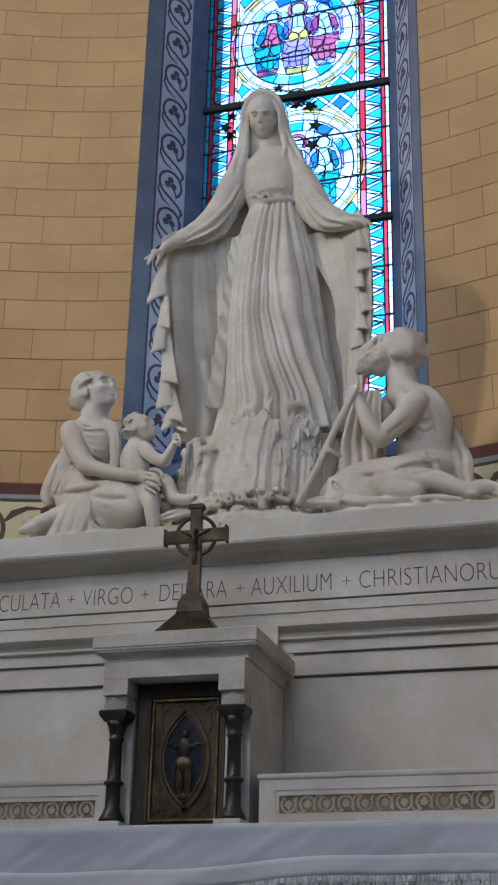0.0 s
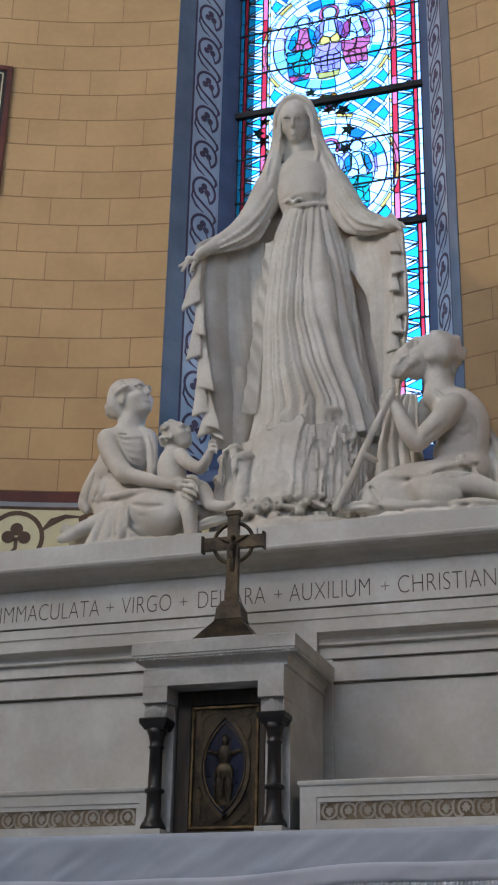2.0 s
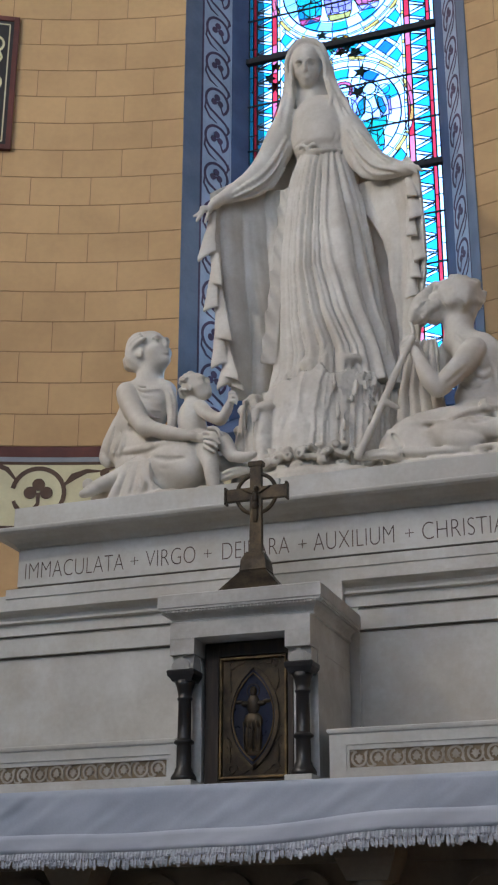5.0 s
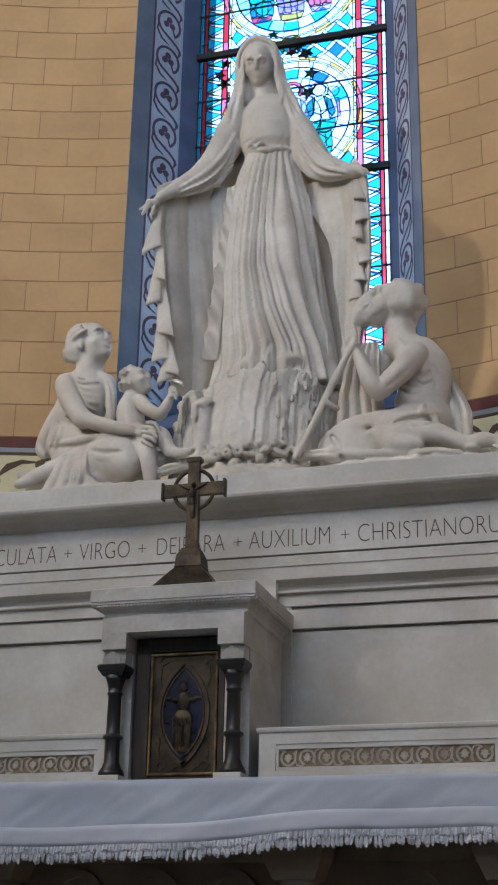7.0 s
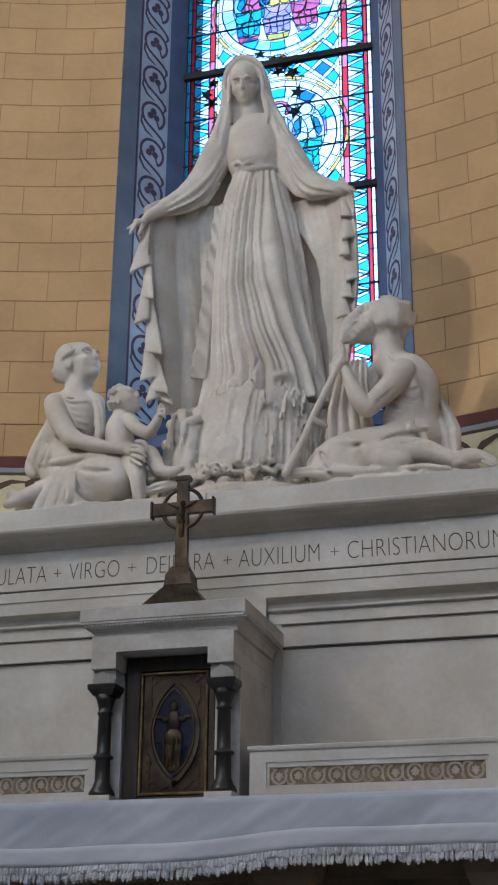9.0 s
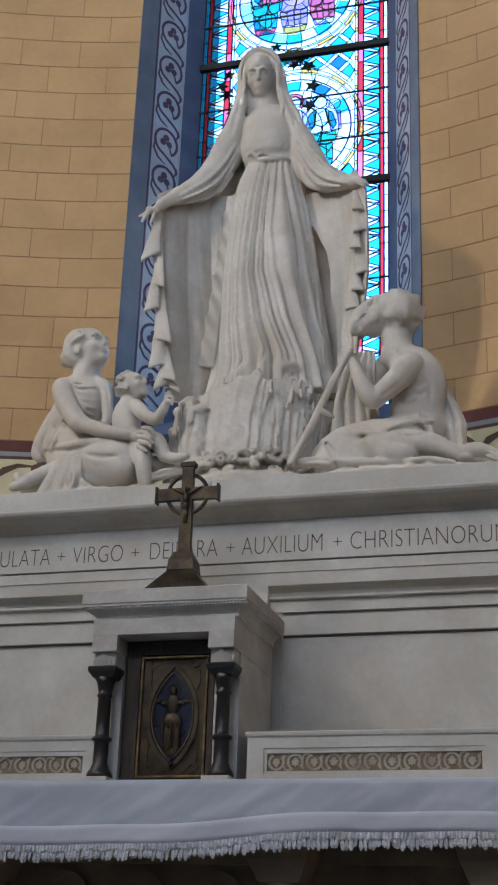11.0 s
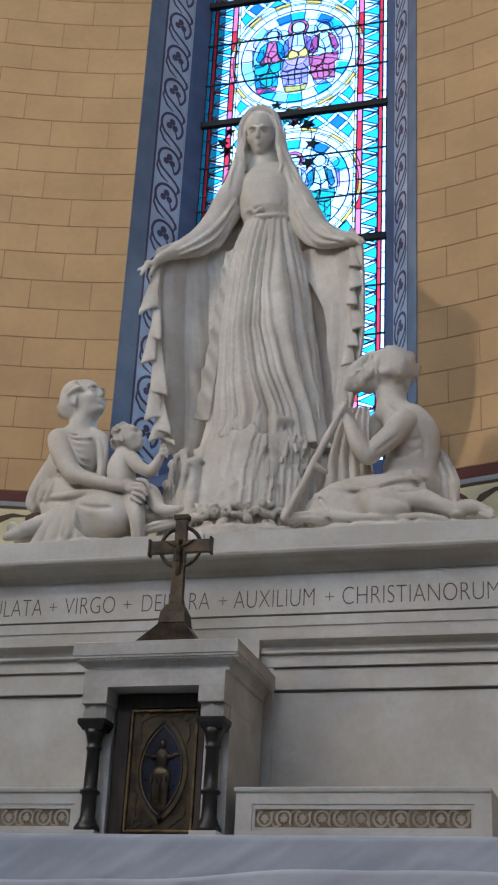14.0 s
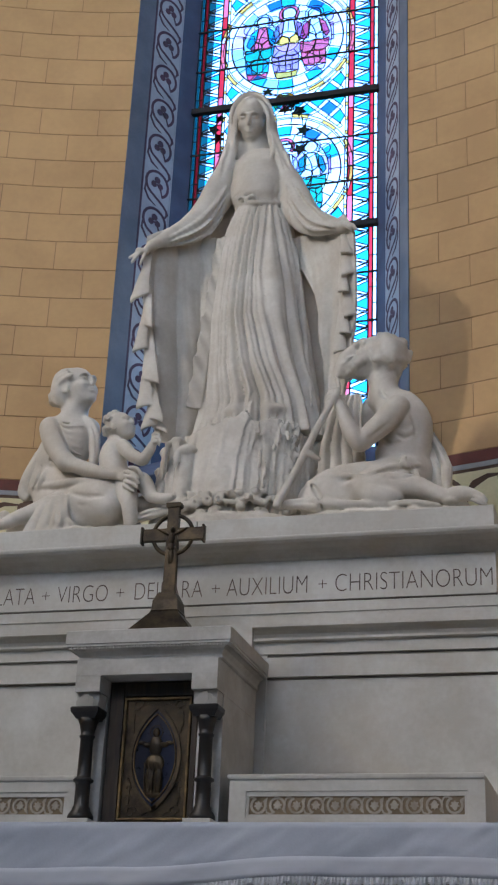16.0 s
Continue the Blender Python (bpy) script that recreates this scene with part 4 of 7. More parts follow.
    for spec in ((cx - hw, cx - hw + 0.009, 0.118, 0.1395, zb, zt), (cx + hw - 0.009, cx + hw, 0.118, 0.1395, zb, zt), (cx - hw + 0.009, cx + hw - 0.009, 0.118, 0.1395, zt - 0.009, zt), (cx - hw + 0.009, cx + hw - 0.009, 0.118, 0.1395, zb, zb + 0.009)):
        under(part("gilt_fillet", boxes(spec, bevel=0.002), GILT), door)
    under(part("bronze_plate", boxes((cx - hw + 0.012, cx + hw - 0.012, 0.132, 0.1392, zb + 0.012, zt - 0.012)), BRONZE), door)
    put = lambda u, v, h: (cx + u, 0.1318 - h, 2.481 + v)  # noqa: E731

    def almond(w, hgt, n=20):
        """The pointed oval: two arcs that meet above and below."""
        r = (w * w + hgt * hgt) / (2 * w)
        a = math.degrees(math.asin(hgt / r))
        return arc(w - r, 0, r, -a, a, n)[:-1] + arc(r - w, 0, r, 180 - a, 180 + a, n)[:-1]

    bm = bmesh.new()
    patch(bm, almond(0.094, 0.185), put, 0.004)
    under(part("oval_ground", bm, ENAMEL, label="dark blue enamel oval"), door)
    for w, hgt, rad, m in ((0.099, 0.196, 0.015, BRONZE), (0.084, 0.170, 0.004, GILT)):
        bm = bmesh.new()
        pts = almond(w, hgt)
        ribbon(bm, pts + pts[:2], rad, lambda u, v, h: put(u, v, h + 0.002), 0.010)
        under(part("oval_rim", bm, m), door)
    # a plain seated draped shape in low relief, arms spread, folds over the lap
    bm = bmesh.new()
    for u, v, ru, rv, d in ((0, 0.098, 0.015, 0.020, 0.016), (0, 0.045, 0.028, 0.042, 0.014), (0, -0.02, 0.040, 0.038, 0.018), (-0.017, -0.085, 0.020, 0.055, 0.017), (0.018, -0.085, 0.020, 0.055, 0.017), (0, -0.135, 0.035, 0.016, 0.012), (-0.032, 0.050, 0.020, 0.011, 0.012), (0.032, 0.050, 0.020, 0.011, 0.012), (-0.056, 0.058, 0.018, 0.008, 0.010), (0.056, 0.058, 0.018, 0.008, 0.010)):
        bmesh.ops.create_uvsphere(bm, u_segments=16, v_segments=10, radius=1.0, matrix=Matrix.Translation(put(u, v, 0.003)) @ Matrix.Diagonal((ru, d, rv, 1)))
    for q in range(5):
        ribbon(bm, [(-0.036 + 0.018 * q, -0.02), (-0.034 + 0.017 * q, -0.07), (-0.030 + 0.015 * q, -0.135)], 0.004, lambda u, v, h: put(u, v, h + 0.016), 0.005)
    ribbon(bm, arc(0, 0.100, 0.026, 0, 360, 20), 0.003, put, 0.007)
    under(part("relief_shape", bm, BRONZE, label="plain dark bronze relief", smooth=True), door)
    for u, v in ((-0.086, 0.205), (0.086, 0.205), (-0.086, -0.200), (0.086, -0.200)):
        bm = bmesh.new()
        s = 1 if u > 0 else -1
        ribbon(bm, arc(u, v, 0.022, 0, 330, 14, 0.010), 0.007, put, 0.006)
        ribbon(bm, [(u + s * 0.012, v - math.copysign(0.025, v)), (u + s * 0.015, v - math.copysign(0.07, v)), (u + s * 0.006, v - math.copysign(0.11, v))], [0.008, 0.012, 0.003], put, 0.005)
        ribbon(bm, [(u - s * 0.02, v), (u - s * 0.045, v + math.copysign(0.012, v)), (u - s * 0.065, v + math.copysign(0.002, v))], [0.006, 0.009, 0.003], put, 0.005)
        under(part("scroll_relief", bm, BRONZE), door)
    for s in (-1, 1):
        for q in range(4):
            bm = bmesh.new()
            v = -0.15 + 0.035 * q
            ribbon(bm, arc(s * (0.102 - 0.001 * q), v, 0.012, 0, 300, 10, 0.006), 0.005, put, 0.005)
            under(part("scroll_relief", bm, BRONZE), door)
    return tab


tabernacle()


# ---------------------------------------------------------------- standing cross on the tabernacle
def altar_cross():
    y, zt = 0.16, 2.963
    cross = thing("altar_cross", (0.005, y, zt), "dark bronze ringed altar cross on a brass foot", "cross")
    x = 0.022

    def frustum(bm, profile):
        loops = [[bm.verts.new((x + sx * w, y + sy * d, z)) for sx, sy in ((-1, -1), (1, -1), (1, 1), (-1, 1))] for w, d, z in profile]
        for a, b in zip(loops, loops[1:]):
            for i in range(4):
                bm.faces.new((a[i], a[(i + 1) % 4], b[(i + 1) % 4], b[i]))
        bm.faces.new(loops[0][::-1]), bm.faces.new(loops[-1])

    bm = bmesh.new()
    frustum(bm, [(0.136, 0.105, zt), (0.136, 0.105, zt + 0.006), (0.058, 0.050, zt + 0.098), (0.058, 0.050, zt + 0.101)])
    under(part("foot", bm, BRASS, label="sloping aged brass foot"), cross)
    bm = bmesh.new()
    frustum(bm, [(0.055, 0.047, zt + 0.102), (0.058, 0.049, zt + 0.106), (0.055, 0.047, zt + 0.112), (0.052, 0.045, zt + 0.150), (0.038, 0.034, zt + 0.178), (0.034, 0.030, zt + 0.186)])
    under(part("knop", bm, BRASS), cross)
    zc = 3.404
    bm = bmesh.new()
    frustum(bm, [(0.026, 0.014, zt + 0.187), (0.024, 0.013, zc - 0.03), (0.024, 0.013, 3.520), (0.032, 0.017, 3.524), (0.033, 0.018, 3.540), (0.028, 0.015, 3.544)])
    under(part("upright", bm, BRONZE), cross)
    for s in (-1, 1):
        a, b = sorted((x + s * 0.0245, x + s * 0.128))
        under(part("arm", boxes((a, b, y - 0.012, y + 0.012, zc - 0.027, zc + 0.027), bevel=0.002), BRONZE), cross)
        a, b = sorted((x + s * 0.1285, x + s * 0.138))
        under(part("arm_end", boxes((a, b, y - 0.017, y + 0.017, zc - 0.037, zc + 0.037), bevel=0.003), BRONZE), cross)
    # the ring, a round bar let into the arms
    bm = bmesh.new()
    n, rr, rb = 56, 0.086, 0.0085
    loops = [[bm.verts.new((x + (rr + rb * math.cos(b)) * math.cos(a), y + rb * math.sin(b), zc + (rr + rb * math.cos(b)) * math.sin(a))) for b in [2 * math.pi * q / 8 for q in range(8)]] for a in [2 * math.pi * k / n for k in range(n)]]
    for a, b in zip(loops, loops[1:] + loops[:1]):
        for q in range(8):
            bm.faces.new((a[q], a[(q + 1) % 8], b[(q + 1) % 8], b[q]))
    under(part("ring", bm, BRONZE, smooth=True), cross)
    # a plain relief on the cross
    bm = bmesh.new()
    for u, v, ru, rd, rv in ((0, -0.022, 0.014, 0.012, 0.026), (0, -0.056, 0.013, 0.011, 0.022), (0.003, 0.018, 0.010, 0.011, 0.013), (-0.004, -0.095, 0.008, 0.008, 0.035), (0.004, -0.095, 0.008, 0.008, 0.035), (0, -0.060, 0.017, 0.010, 0.010)):
        bmesh.ops.create_uvsphere(bm, u_segments=14, v_segments=9, radius=1.0, matrix=Matrix.Translation((x + u, y - 0.016, zc + v)) @ Matrix.Diagonal((ru, rd, rv, 1)))
    for s in (-1, 1):
        bmesh.ops.create_uvsphere(bm, u_segments=12, v_segments=8, radius=1.0, matrix=Matrix.Translation((x + s * 0.036, y - 0.015, zc + 0.010)) @ Matrix.Rotation(s * -0.5, 4, "Y") @ Matrix.Diagonal((0.034, 0.006, 0.006, 1)))
    under(part("relief_shape", bm, BRONZE, label="plain dark relief", smooth=True), cross)


altar_cross()


# ---------------------------------------------------------------- carving: solids blended in a field, then skinned
def soft_noise(x, y, z, scale, seed=0):
    """Smooth noise between -1 and 1 at arrays of places."""
    tab = np.random.RandomState(seed).uniform(-1, 1, 4096)
    p = [a * scale for a in np.broadcast_arrays(x, y, z)]
    f = [np.floor(a).astype(np.int64) for a in p]
    w = [a - b for a, b in zip(p, f)]
    w = [a * a * (3 - 2 * a) for a in w]
    out = 0
    for i in (0, 1):
        for j in (0, 1):
            for k in (0, 1):
                h = ((f[0] + i) * 73856093 ^ (f[1] + j) * 19349663 ^ (f[2] + k) * 83492791) & 4095
                out = out + tab[h] * (w[0] if i else 1 - w[0]) * (w[1] if j else 1 - w[1]) * (w[2] if k else 1 - w[2])
    return out


def curve_points(ctrl, n=8):
    """A smooth line through control points of any size (Catmull-Rom)."""
    c = np.array(ctrl, float)
    c = np.vstack([2 * c[0] - c[1], c, 2 * c[-1] - c[-2]])
    out = []
    for i in range(1, len(c) - 2):
        for t in np.arange(n) / n:
            out.append(0.5 * (2 * c[i] + (c[i + 1] - c[i - 1]) * t + (2 * c[i - 1] - 5 * c[i] + 4 * c[i + 1] - c[i + 2]) * t**2 + (3 * c[i] - c[i - 1] - 3 * c[i + 1] + c[i + 2]) * t**3))
    return np.array(out + [c[-2]])


def turned(a, b, g):
    """The turn by three angles about x, y and z."""
    ca, sa, cb, sb, cg, sg = math.cos(a), math.sin(a), math.cos(b), math.sin(b), math.cos(g), math.sin(g)
    return np.array([[cg, -sg, 0], [sg, cg, 0], [0, 0, 1]]) @ np.array([[cb, 0, sb], [0, 1, 0], [-sb, 0, cb]]) @ np.array([[1, 0, 0], [0, ca, -sa], [0, sa, ca]])


class Carving:
    def __init__(self, lo, hi, cell):
        self.lo, self.cell = np.array(lo, float), cell
        self.n = np.ceil((np.array(hi) - lo) / cell).astype(int) + 1
        self.f = np.full(self.n, 0.25, np.float32)

    def _span(self, lo, hi):
        a = np.clip(np.floor((np.array(lo) - self.lo) / self.cell).astype(int), 0, self.n)
        b = np.clip(np.ceil((np.array(hi) - self.lo) / self.cell).astype(int) + 1, 0, self.n)
        if np.any(b <= a):
            return None, (None, None, None)
        axes = [self.lo[i] + self.cell * np.arange(a[i], b[i]) for i in range(3)]
        return tuple(slice(p, q) for p, q in zip(a, b)), np.meshgrid(*axes, indexing="ij", sparse=True)

    def _put(self, at, d, k, cut):
        f = self.f[at]
        if cut:
            f, d = -f, d
        hh = np.clip(0.5 + 0.5 * (f - d) / k, 0, 1)
        out = f * (1 - hh) + d * hh - k * hh * (1 - hh)
        self.f[at] = -out if cut else out

    def limb(self, p, q, r0, r1=None, k=0.02, cut=False):
        """A tapered rounded bar."""
        p, q, r1 = np.array(p, float), np.array(q, float), r0 if r1 is None else r1
        m = max(r0, r1) + k + 0.012
        at, (x, y, z) = self._span(np.minimum(p, q) - m, np.maximum(p, q) + m)
        if at is None:
            return self
        d = q - p
        t = np.clip(((x - p[0]) * d[0] + (y - p[1]) * d[1] + (z - p[2]) * d[2]) / max(d @ d, 1e-9), 0, 1)
        dist = np.sqrt((x - p[0] - t * d[0]) ** 2 + (y - p[1] - t * d[1]) ** 2 + (z - p[2] - t * d[2]) ** 2) - (r0 + (r1 - r0) * t)
        self._put(at, dist, k, cut)
        return self

    def cord(self, ctrl, r, k=0.015, cut=False, n=5):
        """A bar along a smooth line; r: one radius, or one for each control point."""
        rr = [r] * len(ctrl) if isinstance(r, (int, float)) else r
        pts = curve_points([(*c, s) for c, s in zip(ctrl, rr)], n)
        for a, b in zip(pts, pts[1:]):
            self.limb(a[:3], b[:3], max(a[3], 0.002), max(b[3], 0.002), k, cut)
        return self

    def egg(self, c, radii, k=0.02, turn=(0, 0, 0), cut=False, rough=0.0, grain=20.0, seed=0, basis=None):
        """An ellipsoid, turned by degrees, with an uneven skin if rough."""
        m = max(radii) + k + rough + 0.012
        at, (x, y, z) = self._span(np.array(c) - m, np.array(c) + m)
        if at is None:
            return self
        e = turned(*[radians(a) for a in turn]).T if basis is None else basis
        x, y, z = np.broadcast_arrays(x - c[0], y - c[1], z - c[2])
        u, v, w = (e[i, 0] * x + e[i, 1] * y + e[i, 2] * z for i in range(3))
        q = np.sqrt((u / radii[0]) ** 2 + (v / radii[1]) ** 2 + (w / radii[2]) ** 2)
        g = np.sqrt((u / radii[0] ** 2) ** 2 + (v / radii[1] ** 2) ** 2 + (w / radii[2] ** 2) ** 2)
        d = q * (q - 1) / np.maximum(g, 1e-6)
        if rough:
            d = d + rough * soft_noise(x + c[0], y + c[1], z + c[2], grain, seed)
        self._put(at, d, k, cut)
        return self

    def head(self, at, ahead, up, size=1.0, full=True):
        """A plain head: skull, face, jaw, nose, brow, sockets, lips and ears, looking ahead. Returns a function that places local points."""
        f = np.array(ahead, float) / np.linalg.norm(ahead)
        r = np.cross(f, up)
        r = r / np.linalg.norm(r)
        u = np.cross(r, f)
        b = np.array([r, f, u])
        at = np.array(at, float)
        put = lambda x, y, z: at + size * (x * r + y * f + z * u)  # noqa: E731
        ball = lambda x, y, z, rx, ry, rz, k=0.012, cut=False: self.egg(put(x, y, z), (rx * size, ry * size, rz * size), k, cut=cut, basis=b)  # noqa: E731
        ball(0, -0.005, 0.025, 0.074, 0.092, 0.082)
        ball(0, 0.032, -0.035, 0.058, 0.060, 0.075, 0.02)
        ball(0, 0.060, -0.092, 0.027, 0.028, 0.022, 0.02)
        ball(0.036, 0.052, -0.035, 0.026, 0.030, 0.024, 0.02), ball(-0.036, 0.052, -0.035, 0.026, 0.030, 0.024, 0.02)
        for q in (-1, 1):
            ball(q * 0.031, 0.100, 0.002, 0.019, 0.010, 0.009, 0.014, True)
            ball(q * 0.031, 0.080, -0.001, 0.014, 0.011, 0.009, 0.004)
            self.cord([put(q * 0.010, 0.092, 0.014), put(q * 0.030, 0.092, 0.020), put(q * 0.050, 0.078, 0.012)], 0.004 * size, 0.010)
            if full:
                ball(q * 0.074, -0.004, -0.018, 0.008, 0.018, 0.028, 0.006)
        self.cord([put(0, 0.090, 0.012), put(0, 0.099, -0.014), put(0, 0.101, -0.034)], [0.006 * size, 0.0065 * size, 0.0075 * size], 0.010)
        ball(0, 0.092, -0.036, 0.012, 0.009, 0.006, 0.006)
        self.cord([put(-0.021, 0.082, -0.060), put(0, 0.092, -0.057), put(0.021, 0.082, -0.060)], 0.0055 * size, 0.005)
        self.cord([put(-0.018, 0.081, -0.070), put(0, 0.090, -0.071), put(0.018, 0.081, -0.070)], 0.006 * size, 0.006)
        self.cord([put(-0.020, 0.090, -0.0645), put(0, 0.099, -0.0640), put(0.020, 0.090, -0.0645)], 0.003 * size, 0.003, cut=True)
        return put

    def groove(self, ctrl, r=0.007, k=0.008):
        """A furrow that fades at both ends."""
        return self.cord(ctrl, [r * 0.3] + [r] * (len(ctrl) - 2) + [r * 0.3] if len(ctrl) > 2 else r, k, True)

    def ridge(self, ctrl, r=0.010, k=0.012):
        """A fold that stands out and fades at both ends."""
        return self.cord(ctrl, [r * 0.4] + [r] * (len(ctrl) - 2) + [r * 0.5] if len(ctrl) > 2 else r, k)

    def flap(self, top, low, w0, w1, out, slant=0.0, thick=0.007, k=0.004):
        """A turned-over fold of a cloth edge: narrow above, wide and standing out below."""
        t, b = np.array(top), np.array(low)
        z0, z1 = b[2], t[2]
        return self.drape([(z0, b[0] - w1, b[1] - out * (1 - slant), b[0] + w1, b[1] - out * (1 + slant)), ((z0 + z1) / 2, (t[0] + b[0]) / 2 - (w0 + w1) * 0.5, (t[1] + b[1]) / 2 - out * 0.65, (t[0] + b[0]) / 2 + (w0 + w1) * 0.5, (t[1] + b[1]) / 2 - out * 0.65), (z1, t[0] - w0, t[1], t[0] + w0, t[1])], thick, lambda s, z: -0.6 * out * np.sin(np.pi * s) * np.clip((z1 - z) / max(z1 - z0, 1e-3), 0, 1), k, slant * 0.9)

    def gown(self, rows, k=0.03, fold=None):
        """A standing body from rows of (z, cx, cy, rx, ry); fold(angle, z) pushes its skin out."""
        rows = sorted(rows)
        c = np.array(rows)
        m = 0.08
        at, (x, y, z) = self._span((min(c[:, 1] - c[:, 3]) - m, min(c[:, 2] - c[:, 4]) - m, c[0, 0] - m), (max(c[:, 1] + c[:, 3]) + m, max(c[:, 2] + c[:, 4]) + m, c[-1, 0] + m))
        cx, cy, rx, ry = (np.interp(z, c[:, 0], c[:, i]) for i in (1, 2, 3, 4))
        u, v = (x - cx) / rx, (y - cy) / ry
        q = np.sqrt(u * u + v * v)
        d = (q - 1) * np.minimum(rx, ry)
        if fold:
            d = d - fold(np.arctan2(u, -v), z)
        d = np.maximum(d, np.maximum(c[0, 0] - z, z - c[-1, 0]))
        self._put(at, d, k, False)
        return self

    def drape(self, rows, thick, wave=None, k=0.012, lean=0.0):
        """A hanging cloth from rows of (z, x_left, y_left, x_right, y_right); wave(s, z) moves it back and forth."""
        c = np.array(sorted(rows))
        m = 0.06
        at, (x, y, z) = self._span((c[:, 1].min() - m, min(c[:, 2].min(), c[:, 4].min()) - 0.1, c[0, 0] - m), (c[:, 3].max() + m, max(c[:, 2].max(), c[:, 4].max()) + 0.1, c[-1, 0] + m))
        xl, yl, xr, yr = (np.interp(z, c[:, 0], c[:, i]) for i in (1, 2, 3, 4))
        s = np.clip((x - xl) / np.maximum(xr - xl, 1e-3), 0, 1)
        mid = yl + (yr - yl) * s + (wave(s, z) if wave else 0)
        d = np.maximum(np.abs(y - mid) * 0.75 - thick, np.maximum(xl - x, x - xr))
        d = np.maximum(d, np.maximum(c[0, 0] - z - lean * (x - (c[0, 1] + c[0, 3]) / 2), z - c[-1, 0]))
        self._put(at, d, k, False)
        return self

    def roughen(self, amount, grain, seed=0, z0=-9, z1=9):
        at, (x, y, z) = self._span((self.lo[0], self.lo[1], z0), (self.lo[0] + 9, self.lo[1] + 9, z1))
        self.f[at] += amount * soft_noise(x, y, z, grain, seed)
        return self

    def floor(self, z0):
        """Cut flat on what it stands on."""
        z = self.lo[2] + self.cell * np.arange(self.n[2])
        self.f = np.maximum(self.f, (z0 - z)[None, None, :])
        return self

    def skin(self, name, material, ease=2):
        """Surface nets: one vertex for each cell that the surface crosses, one face for each crossed grid edge."""
        f = np.pad(self.f, 1, constant_values=0.2)
        lo = self.lo - self.cell
        ins = f < 0
        cells = np.zeros(np.array(f.shape) - 1, bool)
        corner = [(i, j, k) for i in (0, 1) for j in (0, 1) for k in (0, 1)]
        part_of = [ins[i : i + cells.shape[0], j : j + cells.shape[1], k : k + cells.shape[2]] for i, j, k in corner]
        some, every = np.logical_or.reduce(part_of), np.logical_and.reduce(part_of)
        cells = some & ~every
        idx = np.full(cells.shape, -1, np.int64)
        where = np.argwhere(cells)
        idx[cells] = np.arange(len(where))
        val = np.stack([f[where[:, 0] + i, where[:, 1] + j, where[:, 2] + k] for i, j, k in corner], 1).astype(float)
        acc, cnt = np.zeros((len(where), 3)), np.zeros((len(where), 1))
        cr = np.array(corner, float)
        for a in range(8):
            for b in range(a + 1, 8):
                if np.abs(cr[a] - cr[b]).sum() == 1:
                    cross = (val[:, a] < 0) != (val[:, b] < 0)
                    t = np.where(cross, val[:, a] / np.where(cross, val[:, a] - val[:, b], 1), 0)
                    acc += np.where(cross[:, None], cr[a] + (cr[b] - cr[a]) * t[:, None], 0)
                    cnt += cross[:, None]
        verts = lo + self.cell * (where + acc / np.maximum(cnt, 1))
        faces = []
        for ax in range(3):
            o1, o2 = [(1, 2), (2, 0), (0, 1)][ax]
            a = ins
            sl = [slice(None)] * 3
            sl2 = [slice(None)] * 3
            sl[ax], sl2[ax] = slice(0, -1), slice(1, None)
            diff = ins[tuple(sl)] != ins[tuple(sl2)]
            e = np.argwhere(diff)
            e = e[(e[:, o1] > 0) & (e[:, o2] > 0)]
            e = e[(e[:, o1] < f.shape[o1] - 1) & (e[:, o2] < f.shape[o2] - 1)]
            flip = ins[tuple(e.T)]
            u, v = np.eye(3, dtype=int)[o1], np.eye(3, dtype=int)[o2]
            quad = np.stack([idx[tuple((e - u - v).T)], idx[tuple((e - v).T)], idx[tuple(e.T)], idx[tuple((e - u).T)]], 1)
            quad = np.where(flip[:, None], quad, quad[:, ::-1])
            faces.append(quad)
        faces = np.concatenate(faces)
        for _ in range(ease):
            tot, num = np.zeros_like(verts), np.zeros((len(verts), 1))
            for p, q in ((0, 1), (1, 2), (2, 3), (3, 0)):
                for s, d in ((p, q), (q, p)):
                    np.add.at(tot, faces[:, s], verts[faces[:, d]])
                    np.add.at(num, faces[:, s], 1)
            verts = verts * 0.5 + 0.5 * tot / np.maximum(num, 1)
        me = bpy.data.meshes.new(name)
        me.from_pydata(verts.tolist(), [], faces.tolist())
        me.polygons.foreach_set("use_smooth", [True] * len(me.polygons))
        me.materials.append(material)
        return new(name, me)


def falling(angle, z, lines, levels):
    """Where an angle lies between fold lines that drift with height: lines of angles at each level. Whole numbers are valleys."""
    out = np.zeros(np.broadcast(angle, z).shape)
    zs = np.ravel(z)
    table = np.array(lines, float)
    for i, h in enumerate(zs):
        knots = np.array([np.interp(h, levels, row) for row in table])
        out[:, :, i] = np.interp(angle[:, :, i] if angle.shape[2] > 1 else angle[:, :, 0], knots, np.arange(len(knots)))
    return out


def pleat(s, n, phase=0.0, sharp=0.6):
    """Soft folds with narrow valleys, between -1 and 1."""
    w = np.sin(2 * np.pi * n * s + phase)
    return np.sign(w) * np.abs(w) ** sharp if sharp != 1 else w


TOP = 3.592        # top of the plinth


